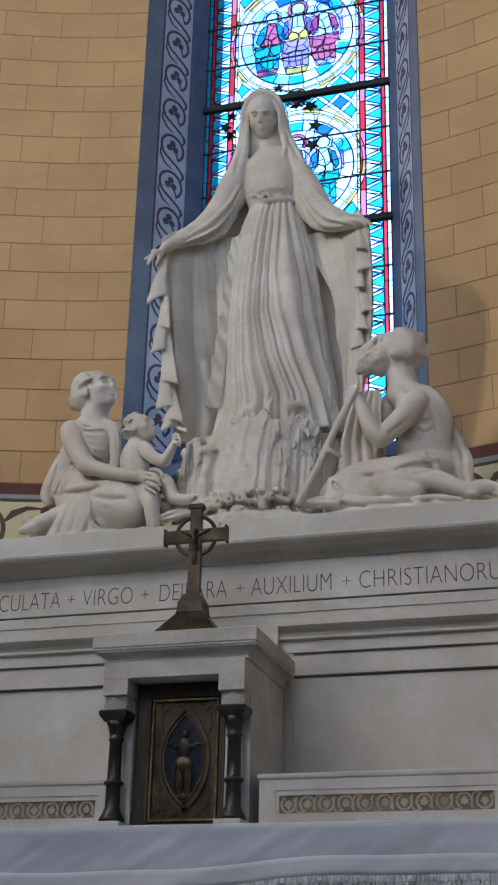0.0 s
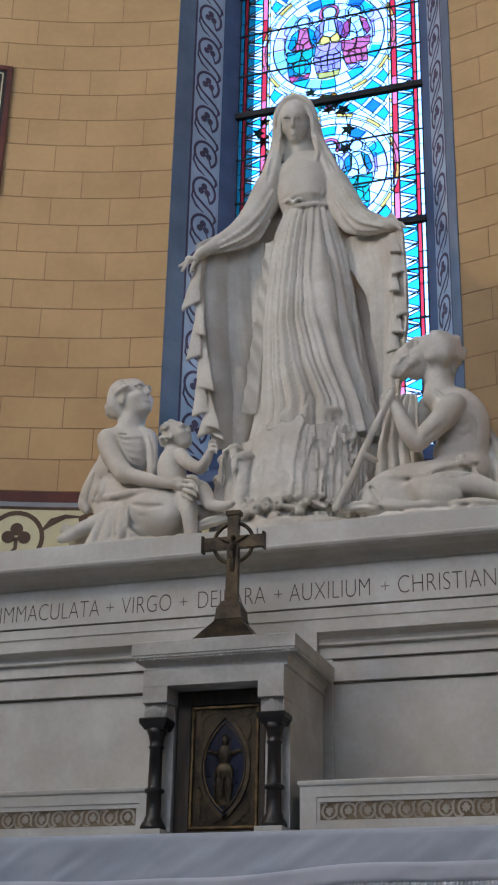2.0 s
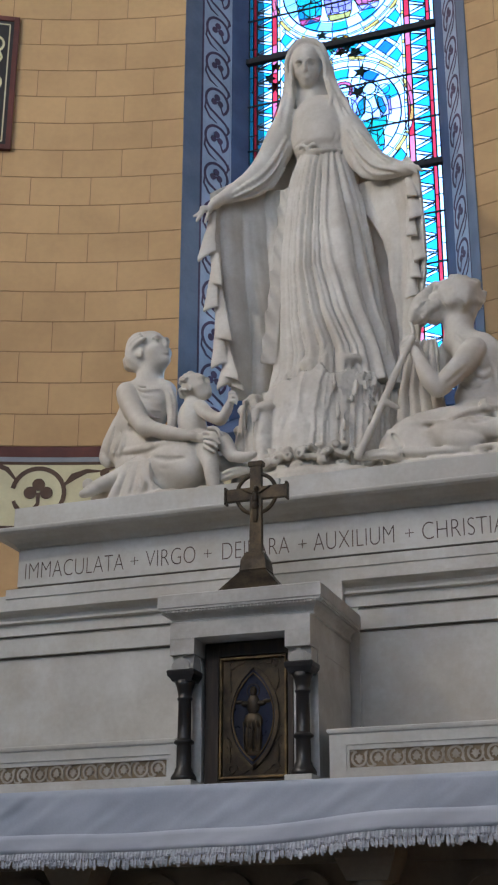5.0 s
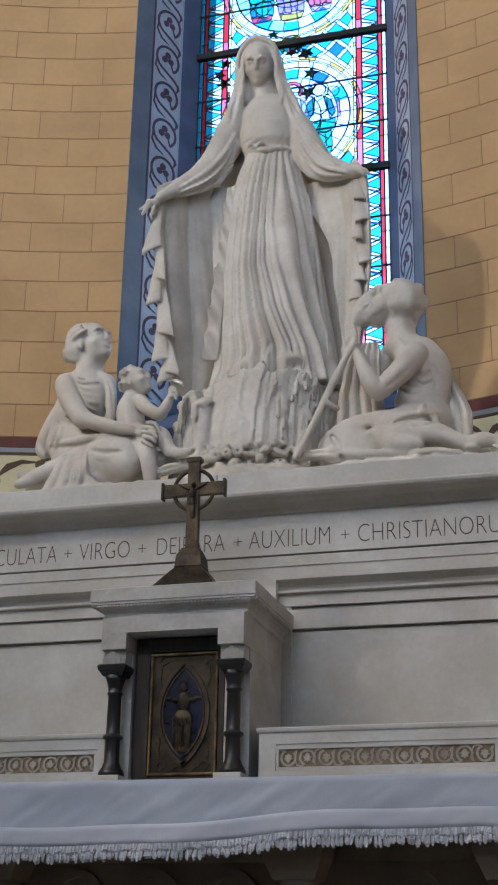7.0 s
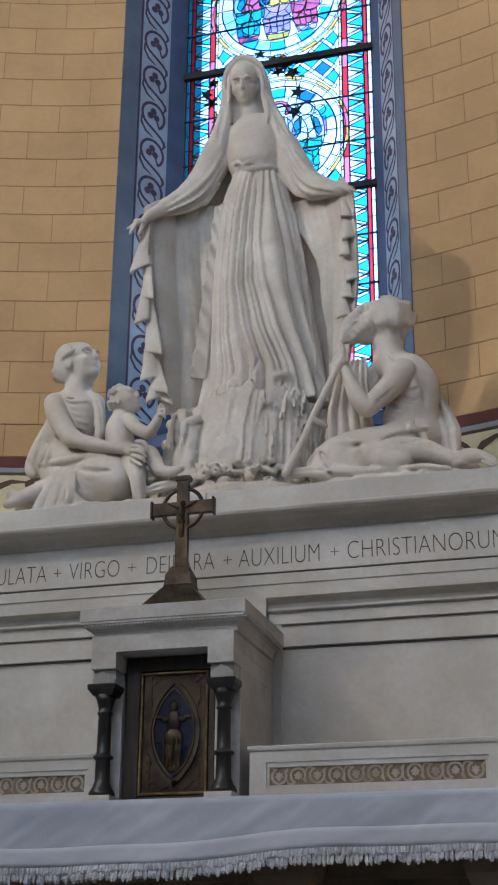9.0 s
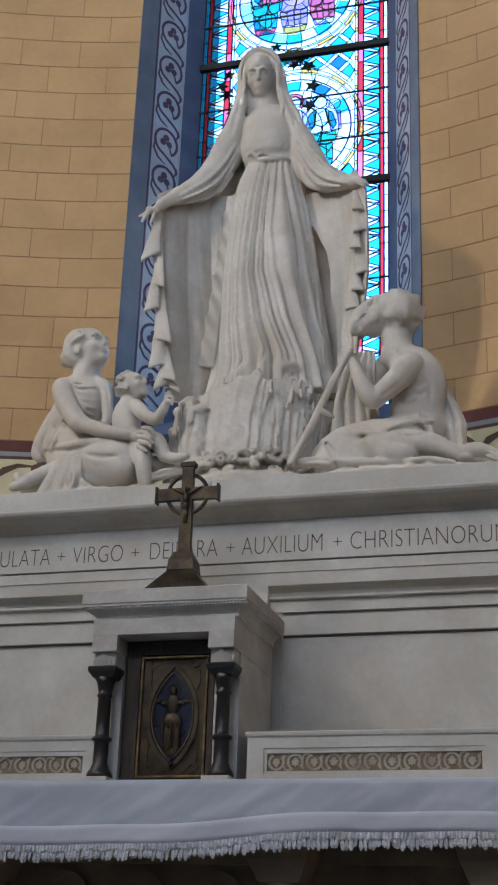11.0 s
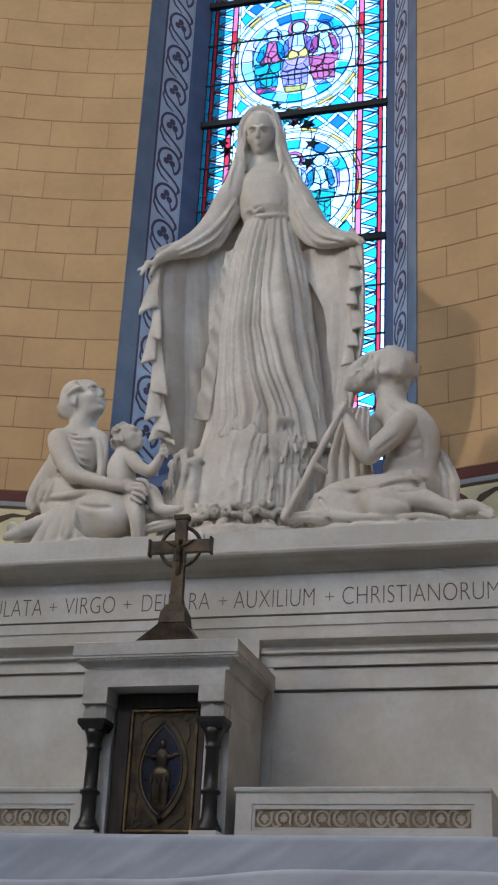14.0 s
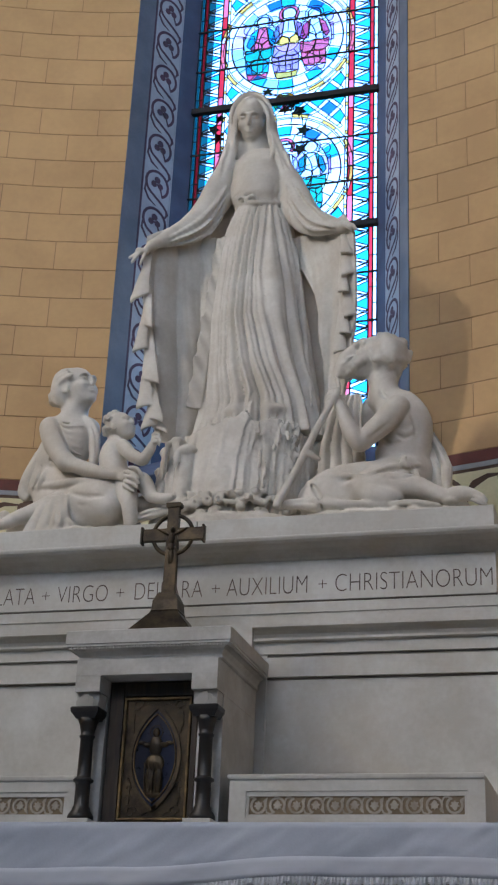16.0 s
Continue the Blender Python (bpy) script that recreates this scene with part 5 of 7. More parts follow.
# ---------------------------------------------------------------- a creeper outside, dark against the sky
def creeper():
    plant = thing("climbing_ivy", (0.0, GLASS_Y + 0.05, 6.74), "dark ivy sprays against the outside of the window", "plant")
    rnd = random.Random(23)
    spots = [(-0.436, 6.616), (-0.425, 6.76), (-0.39, 6.491), (-0.128, 6.916), (-0.009, 6.765), (0.08, 6.741), (0.104, 6.592), (0.088, 6.455), (0.029, 6.809), (-0.469, 6.681)]
    for k, (x, z) in enumerate(spots):
        bm = bmesh.new()
        turn, size = rnd.uniform(0, 6.28), rnd.uniform(0.044, 0.060)
        rim = []
        for q in range(10):
            r = size * (1.0 if q % 2 == 0 else 0.45) * rnd.uniform(0.85, 1.1)
            rim.append((x + r * math.cos(turn + q * math.pi / 5), z + r * math.sin(turn + q * math.pi / 5)))
        patch(bm, rim, lambda u, v, h: (u, GLASS_Y + 0.056 - h + 0.15 * (v - z), v), 0.002)
        under(part("leaf", bm, LEAF), plant)
    for run in (spots[3:4] + spots[8:9] + spots[4:8], spots[1:2] + spots[9:10] + spots[0:1] + spots[2:3]):
        bm = bmesh.new()
        ribbon(bm, [tuple(q) for q in curve_points(run, 5)], 0.006, lambda u, v, h: (u, GLASS_Y + 0.060 - h, v), 0.004)
        under(part("stem", bm, LEAF), plant)


creeper()


# ---------------------------------------------------------------- the rock under the standing statue
def statue_rock():
    c = Carving((-0.46, 0.45, TOP - 0.02), (0.66, 1.35, 4.42), 0.0068)
    ramp = lambda v, a, b: np.clip((v - a) / (b - a), 0, 1)  # noqa: E731

    def crag(a, z):
        """Split faces: broad flat steps on the open side, dripping furrows on the other, and a broken rim."""
        su, cu = np.sin(a), np.cos(a)
        steps = np.round(2.4 * soft_noise(su * 2.6, cu * 2.6, z * 1.3, 1.0, 21)) / 2.4
        fine = 0.5 - np.abs(soft_noise(su * 9.0, cu * 9.0, z * 3.4, 1.0, 5))
        drip = ramp(a, 0.10, 0.30)
        furrow = 0.5 - np.abs(soft_noise(su * 17.0, cu * 17.0, z * 2.6, 1.0, 9))
        rim = 4.125 + 0.055 * soft_noise(su * 3.1, cu * 3.1, 0 * z, 1.0, 14) + 0.015 * np.round(2 * soft_noise(su * 8.0, cu * 8.0, 0 * z, 1.0, 4))
        return 0.020 * steps + (1 - drip) * 0.008 * fine + drip * 0.016 * furrow - 0.060 * ramp(z, rim, rim + 0.022)

    c.gown([(TOP - 0.02, 0.065, 0.95, 0.385, 0.345), (3.70, 0.068, 0.95, 0.375, 0.335), (3.95, 0.080, 0.95, 0.365, 0.325), (4.10, 0.095, 0.955, 0.360, 0.318), (4.19, 0.115, 0.96, 0.350, 0.305), (4.25, 0.135, 0.965, 0.335, 0.290), (4.285, 0.145, 0.97, 0.31, 0.265), (4.31, 0.15, 0.97, 0.25, 0.22)], 0.02, crag)
    rnd = random.Random(11)
    # the lower broken pillars at the open end
    for x, y, top, r in ((-0.235, 0.735, 4.035, 0.042), (-0.185, 0.690, 4.060, 0.040), (-0.125, 0.660, 4.000, 0.044), (-0.275, 0.800, 3.960, 0.045)):
        c.cord([(x, y, TOP - 0.02), (x + rnd.uniform(-0.012, 0.012), y, (TOP + top) / 2), (x + 0.012, y + 0.006, top)], [r * 1.15, r, r * 0.92], 0.006)
        c.egg((x + 0.012, y - 0.01, top - 0.004), (r * 1.08, r, 0.026), 0.004, (rnd.uniform(-15, 15), rnd.uniform(-15, 15), 0), rough=0.006, grain=45)
        for q in range(3):
            u = x + rnd.uniform(-0.03, 0.03)
            c.cord([(u, y - r, top - 0.02), (u, y - r - 0.003, top - rnd.uniform(0.08, 0.2))], [0.011, 0.004], 0.004)
    # short cracks and hollows in the flat faces
    for k in range(16):
        a, z = rnd.uniform(-0.9, 0.25), rnd.uniform(3.86, 4.13)
        x, y = 0.088 + 0.375 * math.sin(a), 0.953 - 0.336 * math.cos(a)
        c.cord([(x, y, z), (x + rnd.uniform(-0.02, 0.02), y, z - rnd.uniform(0.015, 0.035)), (x + rnd.uniform(-0.012, 0.012), y, z - rnd.uniform(0.05, 0.11))], [0.008, 0.009, 0.003], 0.004, cut=True)
    # hanging drops on the far half
    for k in range(18):
        a, z = rnd.uniform(0.22, 1.25), rnd.uniform(3.86, 4.14)
        x, y = 0.088 + 0.372 * math.sin(a), 0.953 - 0.335 * math.cos(a)
        c.cord([(x, y, z), (x + rnd.uniform(-0.004, 0.004), y - 0.004, z - rnd.uniform(0.03, 0.08))], [0.006, rnd.uniform(0.007, 0.011)], 0.005)
        if k % 2:
            c.egg((x + 0.012, y - 0.01, z - rnd.uniform(0.0, 0.05)), (0.008, 0.014, rnd.uniform(0.012, 0.022)), 0.005, cut=True)
    # coils and broken lumps at the foot
    ring = lambda a, r, z: (0.07 + 1.10 * r * math.sin(a), 0.95 - r * math.cos(a), z)  # noqa: E731
    for k in range(9):
        a = -1.05 + 0.22 * k + rnd.uniform(-0.06, 0.06)
        for q in range(5):
            b = 0.5 + 1.15 * q + rnd.uniform(-0.2, 0.2)
            x, y, z = ring(a + 0.07 * math.cos(b), 0.350, 3.735 + 0.026 * math.sin(b) * rnd.uniform(0.5, 1.2))
            c.egg((x, y, z), (rnd.uniform(0.014, 0.034), 0.024, rnd.uniform(0.010, 0.020)), 0.008, (0, rnd.uniform(-60, 60), math.degrees(a)), rough=0.004, grain=60, seed=k)
    for k in range(34):
        a = -1.3 + 2.6 * k / 33 + rnd.uniform(-0.03, 0.03)
        x, y, z = ring(a, 0.365 + rnd.uniform(-0.012, 0.012), rnd.uniform(3.665, 3.765))
        c.egg((x, y, z), (rnd.uniform(0.016, 0.034), 0.020, rnd.uniform(0.012, 0.024)), 0.005, (rnd.uniform(-30, 30), rnd.uniform(-40, 40), math.degrees(a)))
        if k % 2:
            c.egg((x, y - 0.018, z + 0.004), (0.011, 0.018, 0.008), 0.004, (0, rnd.uniform(-60, 60), 0), cut=True)
    # the uneven bed it is cut with
    c.gown([(TOP - 0.02, 0.075, 0.95, 0.455, 0.405), (3.640, 0.075, 0.95, 0.448, 0.400), (3.662, 0.075, 0.95, 0.425, 0.380)], 0.008, lambda a, z: 0.012 * soft_noise(np.sin(a) * 9, np.cos(a) * 9, z * 22, 1.0, 31))
    c.roughen(0.0035, 34, 8).roughen(0.0028, 75, 12).floor(TOP - 0.004)
    return tagged(c.skin("rock_base", MARBLE, 0), "rough white marble rock under the standing statue", "statue base")


statue_rock()


# ---------------------------------------------------------------- the standing robed statue
def standing_statue():
    c = Carving((-0.72, 0.55, 4.10), (0.80, 1.36, 6.30), 0.0060)
    levels = [4.30, 4.51, 4.77, 5.01, 5.41]
    lines = [(-2.8, -2.8, -2.8, -2.8, -2.8), (-2.2, -2.2, -2.2, -2.2, -2.2), (-1.75, -1.75, -1.8, -1.7, -1.7), (-1.35, -1.4, -1.5, -1.4, -1.25), (-0.95, -1.07, -1.15, -1.04, -0.95), (-0.58, -0.72, -0.79, -0.70, -0.67), (-0.34, -0.50, -0.56, -0.49, -0.38), (-0.07, -0.24, -0.36, -0.29, -0.15), (0.20, -0.02, -0.17, -0.09, 0.05), (0.50, 0.25, 0.07, 0.09, 0.23), (0.81, 0.56, 0.36, 0.28, 0.44), (1.13, 0.94, 0.79, 0.74, 0.64), (1.55, 1.26, 1.20, 1.15, 0.91), (1.95, 1.8, 1.7, 1.6, 1.4), (2.4, 2.4, 2.4, 2.3, 2.2), (2.9, 2.9, 2.9, 2.9, 2.9)]

    def skirt(a, z):
        """Fine pleats that fan out below the knee; the forward leg presses its side of the cloth smooth."""
        low = np.clip((5.50 - z) / 1.25, 0, 1)
        s = falling(a, z, lines, levels)
        leg = np.exp(-((a - 0.52) / 0.30) ** 2 - ((z - 4.90) / 0.25) ** 2)
        main = np.abs(np.sin(np.pi * s)) ** 0.55 - 0.68
        part_fold = np.abs(np.sin(2 * np.pi * s + 0.7 + 1.5 * np.sin(2.1 * np.floor(s)))) - 0.6
        uneven = 0.75 + 0.35 * np.sin(1.7 * np.floor(s) + 2.0)
        return 0.034 * leg + (1 - 0.88 * leg) * ((0.016 + 0.046 * low**0.8) * uneven * main + (0.005 + 0.010 * low) * part_fold)

    c.gown([(4.13, 0.155, 0.945, 0.318, 0.250), (4.22, 0.153, 0.945, 0.298, 0.234), (4.30, 0.150, 0.945, 0.282, 0.225), (4.60, 0.138, 0.95, 0.252, 0.205), (4.95, 0.116, 0.955, 0.228, 0.185), (5.20, 0.106, 0.96, 0.200, 0.165), (5.36, 0.106, 0.965, 0.168, 0.145), (5.46, 0.108, 0.97, 0.140, 0.122), (5.52, 0.110, 0.97, 0.132, 0.112)], 0.012, skirt)
    # chest, belt, shoulders
    bust = lambda a, z: 0.0028 * np.clip((5.66 - z) / 0.15, 0, 1) * (np.abs(np.sin(4.5 * a + 3 * (z - 5.5))) ** 0.8 - 0.5)  # noqa: E731
    c.gown([(5.44, 0.108, 0.97, 0.135, 0.112), (5.48, 0.107, 0.97, 0.130, 0.110), (5.525, 0.104, 0.958, 0.150, 0.136), (5.62, 0.099, 0.956, 0.158, 0.142), (5.73, 0.093, 0.968, 0.150, 0.122), (5.80, 0.090, 0.978, 0.125, 0.094), (5.84, 0.088, 0.98, 0.10, 0.08)], 0.016, bust)
    c.limb((-0.091, 0.990, 5.764), (0.207, 0.990, 5.729), 0.066, 0.066, 0.03)
    c.ridge([(-0.032, 0.913, 5.514), (0.088, 0.841, 5.461), (0.180, 0.857, 5.463), (0.232, 0.911, 5.477)], 0.0125, 0.005)
    c.groove([(0.091, 0.834, 5.433), (0.233, 0.911, 5.453)], 0.0081, 0.004)
    c.groove([(-0.036, 0.901, 5.541), (0.016, 0.847, 5.533), (0.052, 0.829, 5.531)], 0.0045, 0.006)
    c.groove([(0.026, 0.863, 5.501), (0.062, 0.839, 5.508), (0.087, 0.835, 5.509)], 0.0040, 0.006)
    c.groove([(0.173, 0.856, 5.487), (0.196, 0.854, 5.521), (0.206, 0.857, 5.556)], 0.0045, 0.006)
    c.groove([(0.204, 0.876, 5.485), (0.221, 0.877, 5.519), (0.229, 0.877, 5.552)], 0.0045, 0.006)
    c.egg((0.060, 0.838, 5.482), (0.018, 0.012, 0.013), 0.004)
    c.cord([(0.060, 0.836, 5.484), (0.030, 0.836, 5.502), (0.012, 0.846, 5.492)], [0.007, 0.011, 0.006], 0.004)
    c.cord([(0.060, 0.836, 5.482), (0.088, 0.830, 5.496), (0.106, 0.834, 5.484)], [0.007, 0.010, 0.006], 0.004)
    # neck and head
    c.limb((0.057, 0.985, 5.797), (0.040, 0.985, 5.971), 0.052, 0.045, 0.02)
    c.head((0.040, 0.925, 6.053), (0.09, -0.87, -0.48), (0.06, -0.48, 0.87), 1.05, False)
    # hair parted in the middle
    c.cord([(0.049, 0.878, 6.135), (-0.007, 0.878, 6.118), (-0.040, 0.895, 6.062), (-0.044, 0.915, 5.952)], [0.011, 0.014, 0.013, 0.011], 0.007)
    c.cord([(0.056, 0.878, 6.134), (0.110, 0.878, 6.103), (0.140, 0.895, 6.038), (0.141, 0.915, 5.931)], [0.011, 0.014, 0.013, 0.011], 0.007)
    # veil: hood, then long falls on both sides of the neck
    c.egg((0.014, 1.005, 6.146), (0.104, 0.098, 0.112), 0.02)
    c.cord([(-0.062, 0.922, 5.960), (-0.075, 0.922, 6.091), (-0.035, 0.922, 6.193), (0.034, 0.922, 6.216), (0.105, 0.922, 6.174), (0.150, 0.922, 6.063), (0.155, 0.922, 5.927)], 0.013, 0.010)
    c.cord([(-0.072, 0.950, 6.074), (-0.069, 0.940, 5.937), (-0.086, 0.915, 5.777), (-0.105, 0.910, 5.634)], [0.022, 0.030, 0.038, 0.034], 0.012)
    c.cord([(0.144, 0.950, 6.040), (0.167, 0.940, 5.902), (0.228, 0.915, 5.732), (0.265, 0.910, 5.583)], [0.022, 0.030, 0.040, 0.036], 0.012)
    c.egg((0.027, 1.040, 5.935), (0.13, 0.09, 0.16), 0.03)
    c.ridge([(-0.043, 0.900, 5.956), (-0.046, 0.905, 5.866), (-0.049, 0.984, 5.841)], 0.0125, 0.006)
    c.ridge([(0.156, 0.907, 5.931), (0.175, 0.894, 5.825), (0.173, 0.868, 5.736)], 0.0125, 0.006)
    c.groove([(-0.070, 0.908, 5.951), (-0.067, 0.880, 5.804), (-0.087, 0.875, 5.661)], 0.0095)
    c.groove([(-0.079, 0.879, 5.787), (-0.095, 0.873, 5.661)], 0.0095)
    c.groove([(0.180, 0.912, 5.916), (0.225, 0.878, 5.760), (0.261, 0.872, 5.620)], 0.0095)
    c.groove([(0.227, 0.890, 5.786), (0.282, 0.882, 5.649)], 0.0095)
    # the arm held out on the open side
    c.cord([(-0.109, 0.955, 5.707), (-0.167, 0.910, 5.523), (-0.240, 0.870, 5.396), (-0.338, 0.810, 5.295), (-0.422, 0.740, 5.189)], [0.068, 0.060, 0.046, 0.030, 0.022], 0.02)
    c.cord([(-0.097, 0.935, 5.571), (-0.174, 0.900, 5.413), (-0.259, 0.850, 5.303), (-0.364, 0.790, 5.239)], [0.050, 0.044, 0.030, 0.018], 0.014)
    c.ridge([(-0.068, 0.894, 5.618), (-0.130, 0.860, 5.464), (-0.211, 0.832, 5.361), (-0.326, 0.781, 5.262)], 0.0150, 0.008)
    c.ridge([(-0.071, 0.893, 5.554), (-0.131, 0.872, 5.417), (-0.209, 0.834, 5.321), (-0.313, 0.791, 5.246)], 0.0150, 0.008)
    c.ridge([(-0.078, 0.903, 5.499), (-0.138, 0.899, 5.380), (-0.217, 0.865, 5.293), (-0.300, 0.819, 5.242)], 0.0150, 0.008)
    c.ridge([(-0.093, 0.904, 5.439), (-0.151, 0.890, 5.335)], 0.0125, 0.008)
    c.groove([(-0.068, 0.896, 5.591), (-0.122, 0.858, 5.438), (-0.197, 0.823, 5.333), (-0.311, 0.785, 5.253)], 0.0108, 0.006)
    c.groove([(-0.070, 0.896, 5.525), (-0.129, 0.877, 5.392), (-0.204, 0.849, 5.306), (-0.297, 0.809, 5.246)], 0.0108, 0.006)
    c.groove([(-0.083, 0.906, 5.467), (-0.136, 0.880, 5.347), (-0.214, 0.859, 5.276)], 0.0108, 0.006)
    c.egg((-0.448, 0.730, 5.166), (0.036, 0.022, 0.018), 0.010, (0, 14, 20))
    c.cord([(-0.464, 0.725, 5.165), (-0.483, 0.715, 5.141), (-0.510, 0.710, 5.125)], [0.010, 0.008, 0.005], 0.005)
    c.cord([(-0.462, 0.722, 5.149), (-0.480, 0.712, 5.116), (-0.493, 0.710, 5.093)], [0.009, 0.008, 0.005], 0.005)
    c.cord([(-0.430, 0.720, 5.138), (-0.437, 0.712, 5.104), (-0.446, 0.710, 5.074)], [0.009, 0.008, 0.005], 0.005)
    # the other arm
    c.cord([(0.239, 0.955, 5.658), (0.324, 0.900, 5.485), (0.404, 0.850, 5.347), (0.511, 0.810, 5.261), (0.596, 0.780, 5.209)], [0.068, 0.060, 0.048, 0.032, 0.022], 0.02)
    c.cord([(0.254, 0.935, 5.531), (0.324, 0.890, 5.362), (0.415, 0.850, 5.265), (0.520, 0.810, 5.220)], [0.050, 0.044, 0.030, 0.018], 0.014)
    c.ridge([(0.261, 0.856, 5.554), (0.327, 0.825, 5.402), (0.410, 0.806, 5.285), (0.535, 0.770, 5.213)], 0.0150, 0.008)
    c.ridge([(0.268, 0.860, 5.487), (0.326, 0.836, 5.341), (0.402, 0.819, 5.254), (0.507, 0.794, 5.212)], 0.0150, 0.008)
    c.ridge([(0.277, 0.857, 5.415), (0.323, 0.853, 5.299), (0.387, 0.848, 5.241)], 0.0150, 0.008)
    c.ridge([(0.319, 0.843, 5.531), (0.402, 0.805, 5.386), (0.505, 0.770, 5.263)], 0.0125, 0.008)
    c.groove([(0.266, 0.852, 5.516), (0.329, 0.819, 5.364), (0.409, 0.803, 5.263), (0.518, 0.783, 5.214)], 0.0108, 0.006)
    c.groove([(0.274, 0.852, 5.447), (0.330, 0.823, 5.306), (0.395, 0.828, 5.241)], 0.0108, 0.006)
    c.groove([(0.296, 0.857, 5.570), (0.379, 0.805, 5.396), (0.474, 0.779, 5.279)], 0.0095, 0.006)
    c.egg((0.615, 0.770, 5.206), (0.036, 0.022, 0.018), 0.010, (0, 12, -15))
    c.cord([(0.564, 0.765, 5.229), (0.607, 0.752, 5.196), (0.636, 0.750, 5.165)], [0.009, 0.009, 0.006], 0.005)
    c.cord([(0.593, 0.765, 5.226), (0.635, 0.752, 5.196), (0.661, 0.750, 5.168)], [0.009, 0.009, 0.006], 0.005)
    # the mantle's wide fall on the open side
    def fall_left(s, z):
        low = np.clip((5.35 - z) / 0.9, 0, 1)
        t = s / (0.42 + 0.58 * low)
        return 0.03 * np.sin(np.pi * s) - (0.020 + 0.024 * low) * (np.abs(np.sin(np.pi * (2.1 * t**0.85 + 0.3 + 0.5 * (5.35 - z)))) ** 0.75 - 0.5) - 0.003 * np.abs(np.sin(np.pi * (5.2 * t + 0.1)))
    c.drape([(5.348, -0.349, 0.840, -0.070, 1.000), (5.274, -0.439, 0.780, -0.080, 1.010), (5.161, -0.447, 0.790, -0.105, 1.020), (5.051, -0.449, 0.800, -0.140, 1.020), (4.909, -0.439, 0.800, -0.160, 1.010), (4.780, -0.433, 0.810, -0.170, 1.000), (4.534, -0.410, 0.830, -0.180, 1.000), (4.285, -0.378, 0.860, -0.185, 1.000), (4.169, -0.353, 0.880, -0.200, 1.000)], 0.014, fall_left, 0.006)
    c.drape([(5.649, -0.152, 1.020, 0.261, 1.020), (5.492, -0.264, 1.020, 0.385, 1.030), (5.127, -0.419, 1.080, 0.475, 1.060), (4.684, -0.402, 1.120, 0.503, 1.100), (4.175, -0.294, 1.100, 0.483, 1.100)], 0.018, None, 0.01)
    # its edge turns over and back in a long cascade
    side = [(5.20, -0.430), (5.05, -0.432), (4.90, -0.425), (4.75, -0.418), (4.60, -0.410), (4.45, -0.392), (4.30, -0.370), (4.20, -0.345)]
    rnd = random.Random(17)
    xk = lambda z: float(np.interp(-z, [-q[0] for q in side], [q[1] for q in side]))  # noqa: E731
    z1 = 5.21
    for k in range(8):
        z0 = max(z1 - rnd.uniform(0.24, 0.36), 4.21)
        turn = rnd.uniform(0.3, 0.75) * (1 if k % 2 else -1)
        sway = 0.022 * (1 if k % 2 else -1)
        c.flap((xk(z1) + 0.010, 0.780 + 0.012 * k, z1), (xk(z0) + sway, 0.768 + 0.012 * k, z0), 0.012, rnd.uniform(0.026, 0.048), rnd.uniform(0.012, 0.026), turn, 0.0065, 0.008)
        z1 -= rnd.uniform(0.095, 0.155)
    # the free edge of the gown, rippling down the open side
    c.drape([(5.30, -0.104, 0.890, -0.060, 0.890), (4.80, -0.145, 0.850, -0.080, 0.870), (4.30, -0.186, 0.805, -0.110, 0.830)], 0.007, lambda s, z: (0.011 * np.sin(52 * z + 5 * s) + 0.008 * np.sin(31 * z + 1.0)) * (1 - s), 0.008)
    c.ridge([(0.308, 0.925, 5.211), (0.362, 0.887, 4.856), (0.393, 0.887, 4.540), (0.435, 0.832, 4.269)], 0.012, 0.010)
    # the mantle's fall on the far side
    def fall_right(s, z):
        low = np.clip((5.35 - z) / 0.9, 0, 1)
        t = (1 - s) / (0.42 + 0.58 * low)
        return 0.02 * np.sin(np.pi * s) - (0.008 + 0.014 * low) * (np.abs(np.sin(np.pi * (2.0 * t**0.85 + 0.3))) ** 0.75 - 0.5) - 0.003 * np.abs(np.sin(np.pi * (5.0 * t + 0.1)))
    c.drape([(5.290, 0.231, 1.000, 0.591, 0.800), (5.190, 0.252, 1.000, 0.640, 0.790), (5.076, 0.343, 0.960, 0.647, 0.790), (4.912, 0.420, 0.900, 0.652, 0.800), (4.790, 0.443, 0.910, 0.651, 0.810), (4.673, 0.444, 0.920, 0.643, 0.830), (4.561, 0.464, 0.940, 0.624, 0.850), (4.362, 0.470, 0.960, 0.587, 0.880), (4.140, 0.453, 0.980, 0.549, 0.920)], 0.016, fall_right, 0.006)
    c.flap((0.579, 0.805, 5.184), (0.604, 0.775, 5.046), 0.012, 0.030, 0.012, 0.3)
    c.flap((0.574, 0.816, 5.184), (0.615, 0.786, 4.930), 0.012, 0.034, 0.016, -0.3)
    c.flap((0.570, 0.827, 5.087), (0.592, 0.797, 4.838), 0.012, 0.030, 0.020, 0.3)
    c.flap((0.567, 0.838, 4.966), (0.624, 0.808, 4.716), 0.012, 0.034, 0.012, -0.3)
    c.flap((0.564, 0.849, 4.870), (0.596, 0.819, 4.627), 0.012, 0.030, 0.016, 0.3)
    c.flap((0.560, 0.860, 4.770), (0.573, 0.830, 4.531), 0.012, 0.034, 0.020, -0.3)
    # feet and folds that break on the rock
    c.egg((0.080, 0.745, 4.222), (0.055, 0.055, 0.032), 0.03)
    c.egg((0.270, 0.745, 4.220), (0.060, 0.055, 0.030), 0.03)
    c.groove([(0.130, 0.690, 4.215), (0.170, 0.690, 4.260), (0.185, 0.720, 4.330)], 0.010, 0.010)
